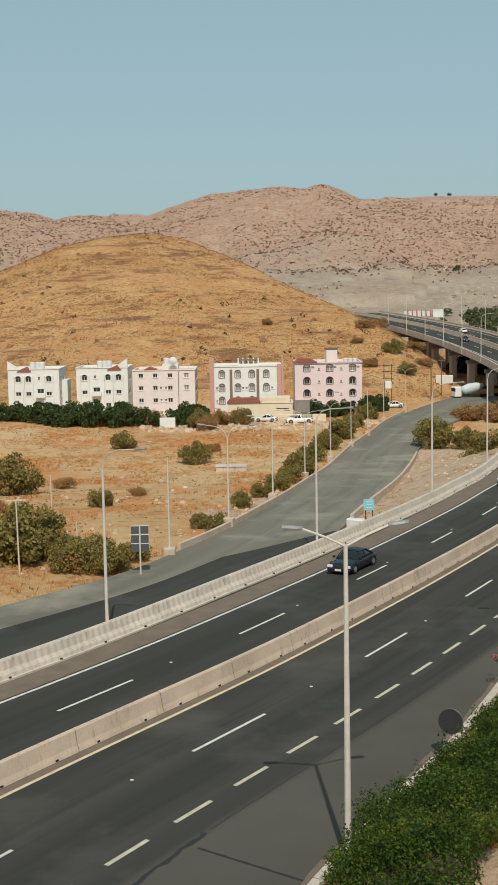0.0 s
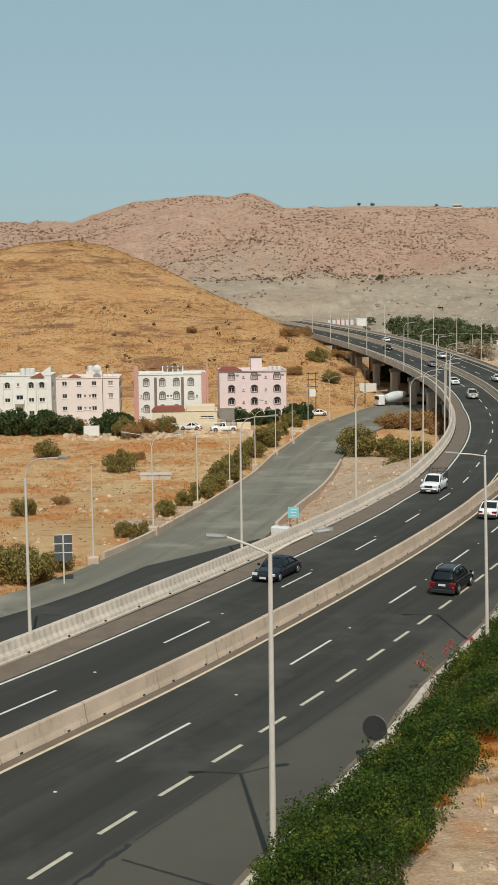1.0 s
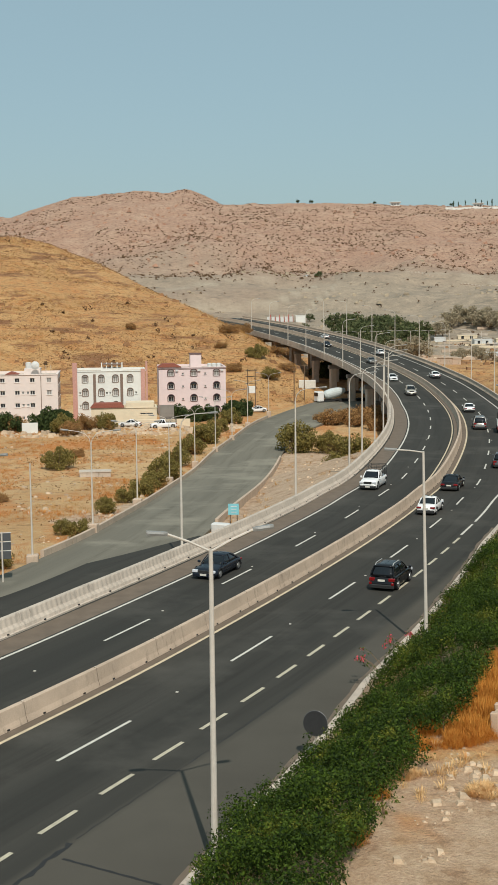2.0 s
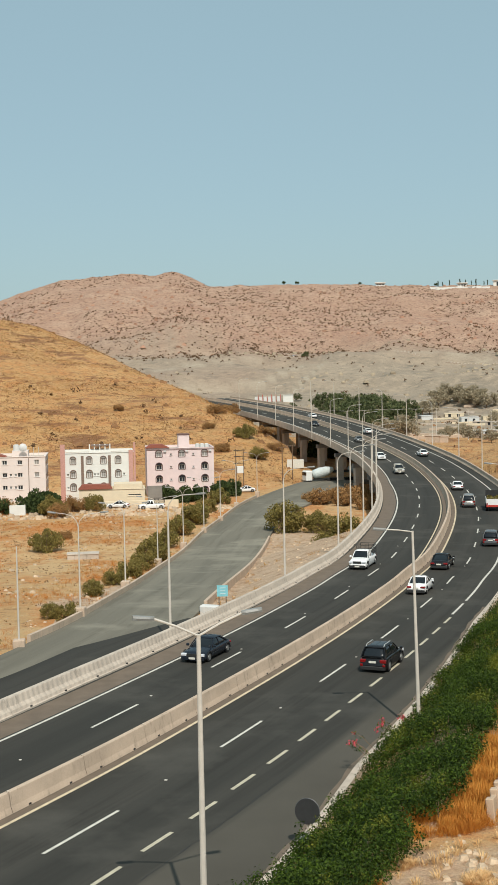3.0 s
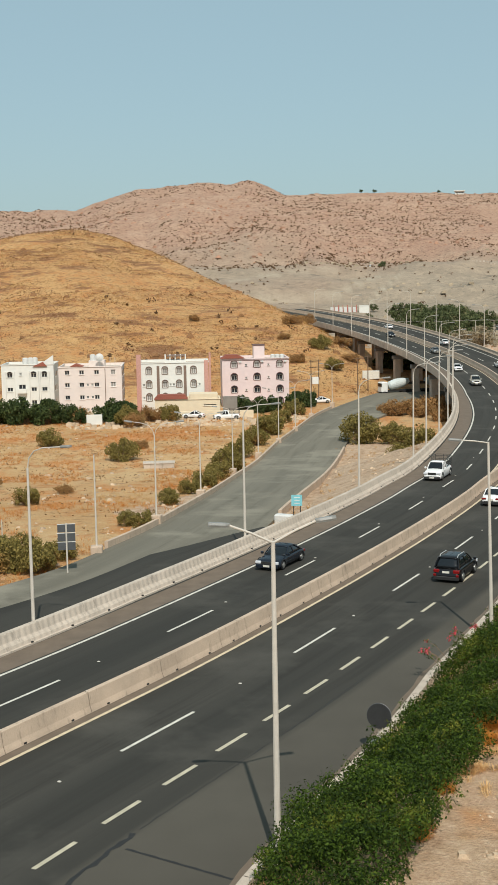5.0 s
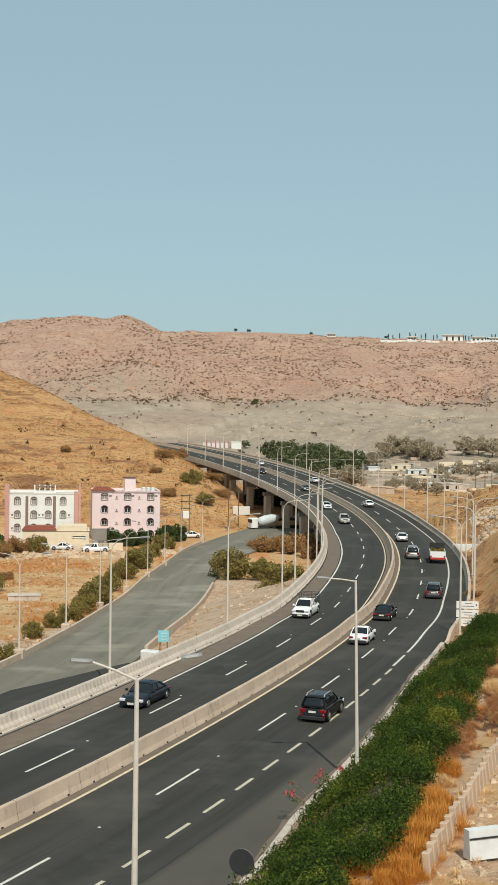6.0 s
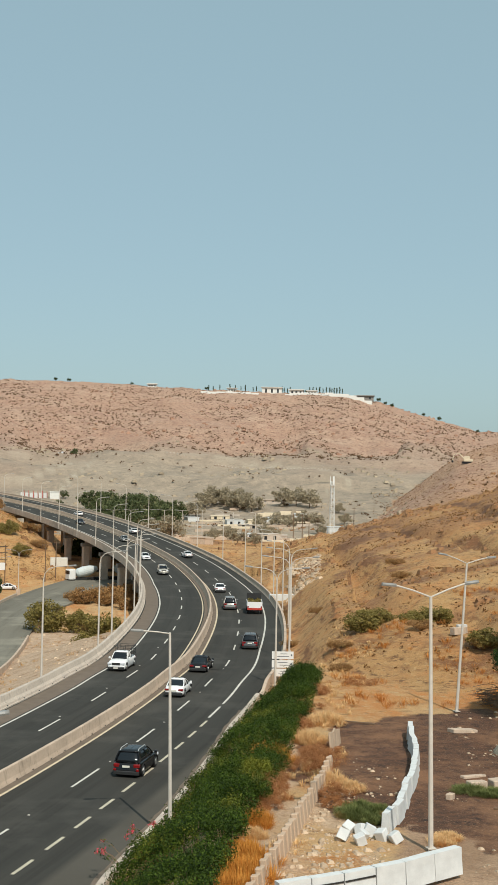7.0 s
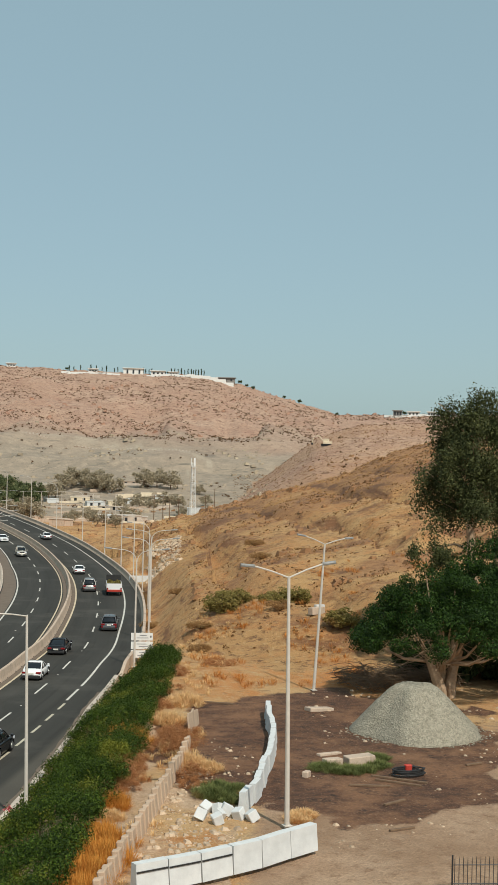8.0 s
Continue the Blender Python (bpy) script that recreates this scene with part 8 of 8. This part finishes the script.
    for a, d, h in ((19.6, 440, 8), (20.0, 452, 8), (21.2, 480, 8), (21.6, 500, 8), (18.9, 430, 9), (19.3, 436, 9)):
        x, y = at_polar(a, d)
        ob = thing("utility_pole", "thin power pole along the gravel track", "pole", pose(x, y, ground_at(x, y)), "track poles")
        part("pole", Shape().tube([(0, 0, -0.5), (0, 0, h)], [0.16, 0.1], 6), WOOD_OLD, ob)
        part("crossarm", Shape().box(-0.8, 0.8, -0.06, 0.06, h - 0.5, h - 0.36), WOOD_OLD, ob)
    for a, d in ((11.6, 430), (12.4, 425), (13.1, 420), (13.9, 415), (14.8, 405), (9.2, 470), (10.0, 465), (10.8, 455), (16.2, 395), (17.2, 388)):
        x, y = at_polar(a, d)
        lamp_post("street_lamp", 9.5, (-1, 1), "far street lamp in the valley", pose(x, y, ground_at(x, y), 0, 0, -a), 1.8, 0.1, False, group="valley lamps", r=0.12)
    # bench road with edge blocks in the quarry
    blocks = thing("edge_blocks", "line of pale blocks edging the quarry track", "barrier")
    for k in range(70):
        a = 10.2 + k * 0.155
        d = 770 - 1.2 * k
        x, y = at_polar(a, d)
        part("block", Shape().box(-0.4, 0.4, -0.3, 0.3, -0.3, 0.6, 0, pose(x, y, ground_at(x, y), 0, 0, -a)), CONCRETE_PALE, blocks)
        if k > 28:
            part("retaining_wall", Shape().box(-1.1, 1.1, -0.4, 0.4, -2.2, -0.1, 0.05, pose(x, y - 1.2, ground_at(x, y), 0, 0, -a)), WOOD_OLD, blocks, "dark stone retaining edge")
    # hilltop estate
    def on_top(a, d=1290):
        x, y = at_polar(a, d)
        return x, y, ground_at(x, y)
    for a0, a1, h in ((14.6, 17.2, 1.7), (18.4, 20.2, 1.9), (20.2, 22.3, 3.4), (29.1, 31.7, 1.8)):
        n = int((a1 - a0) / 0.35)
        for k in range(n):
            x, y, z = on_top(a0 + (k + 0.5) * (a1 - a0) / n, 1268)
            w = 1290 * math.radians((a1 - a0) / n) + 0.3
            solid("terrace_wall", Shape().box(-w / 2, w / 2, -0.6, 0.6, -6, h, 0.1), WHITE_WALL, "white terrace wall on the hilltop", "wall", pose(x, y, z, 0, 0, -a0), "hilltop walls")
    for a, w, h, mat in ((17.8, 20, 7, WHITE_WALL), (18.9, 14, 5, WHITE_WALL), (12.4, 9, 4, WHITE_WALL), (19.6, 10, 4, WHITE_WALL), (21.95, 19, 5, CONCRETE_GREY), (29.7, 9, 6, CONCRETE_GREY), (30.4, 12, 5, WHITE_WALL), (31.2, 8, 5, WHITE_WALL), (16.0, 9, 4, WHITE_WALL)):
        x, y, z = on_top(a, 1284)
        ob = thing("hilltop_house", "flat-roofed house on the hilltop", "house", pose(x, y, z - 1, 0, 0, -a), "hilltop houses")
        part("body", Shape().box(-w / 2, w / 2, 0, 8, 0, h), mat, ob)
        part("roof", Shape().box(-w / 2 - 1, w / 2 + 1, -1.5, 9, h + 0.01, h + 0.6), mat, ob)
        for f in (-0.3, 0, 0.3):
            part("window", Shape().box(f * w - 0.9, f * w + 0.9, -0.08, -0.005, 1.8, h - 1.2), PANE, ob)
    cyp = make_tree("cypress", 400, 10, 1.1, LEAF_DARK, BARK, "slim dark cypress tree on the hilltop", 0.2, 26, 16, 0.7, 0.06, 0.5, 1.6, crown=lambda g, h, q: (1 + 9 * g.random(), q * 0.5))
    for a in (14.95, 15.15, 15.45, 15.9, 16.15, 16.4, 16.6, 16.95, 17.1, 17.55, 17.7, 18.1, 18.25, 18.35, 18.5, 18.62, 19.5, 19.65, 19.8, 19.95, 20.1, 20.25, 20.4, 20.5, 20.6, 20.72, 20.85, 20.97):
        x, y, z = on_top(a, 1296)
        plant(cyp, x, y, r.uniform(0.42, 0.66), int(a * 100), z=z)
    drop_master(cyp)
    rt = make_tree("round_tree", 410, 8, 3.6, LEAF_DARK, BARK, "round dark tree on the skyline", 0.25, 26, 30, 0.6, 0.2, 0.35)
    for a in (14.85, 19.2, 19.35, 22.6, 22.9, 23.2, 27.0, 29.7, 30.0, 8.1, 8.7, 11.5, 24.6, 25.3):
        x, y, z = on_top(a, 1292)
        plant(rt, x, y, r.uniform(0.35, 0.6), int(a * 77), z=z)
    drop_master(rt)
    # excavator on the upper slope
    x, y = at_polar(26.55, 560)
    ex = thing("excavator", "pale tracked excavator working on the slope", "excavator", pose(x, y, ground_at(x, y), 0, 0, 60))
    part("cab", Shape().box(-1.2, 0.2, -1.2, 1.2, 1.1, 3.2, 0.1), CREAM_WALL, ex)
    part("body", Shape().box(-1.3, 1.3, -2.6, 1.3, 1.0, 2.0, 0.1), CREAM_WALL, ex)
    for s in (-1.2, 0.7):
        part("track", Shape().box(s, s + 0.6, -2.2, 2.2, 0.0, 0.95, 0.25), TYRE, ex)
    part("boom", Shape().tube([(0.5, 1.0, 1.8), (0.5, 3.4, 4.6), (0.5, 5.6, 3.8)], [0.3, 0.28, 0.22], 6), CREAM_WALL, ex)
    part("stick", Shape().tube([(0.5, 5.6, 3.8), (0.5, 6.2, 1.4)], 0.2, 6), CREAM_WALL, ex)
    part("bucket", Shape().box(0.0, 1.0, 5.8, 6.6, 0.5, 1.4, 0.1), METAL_DARK, ex)


build_valley()
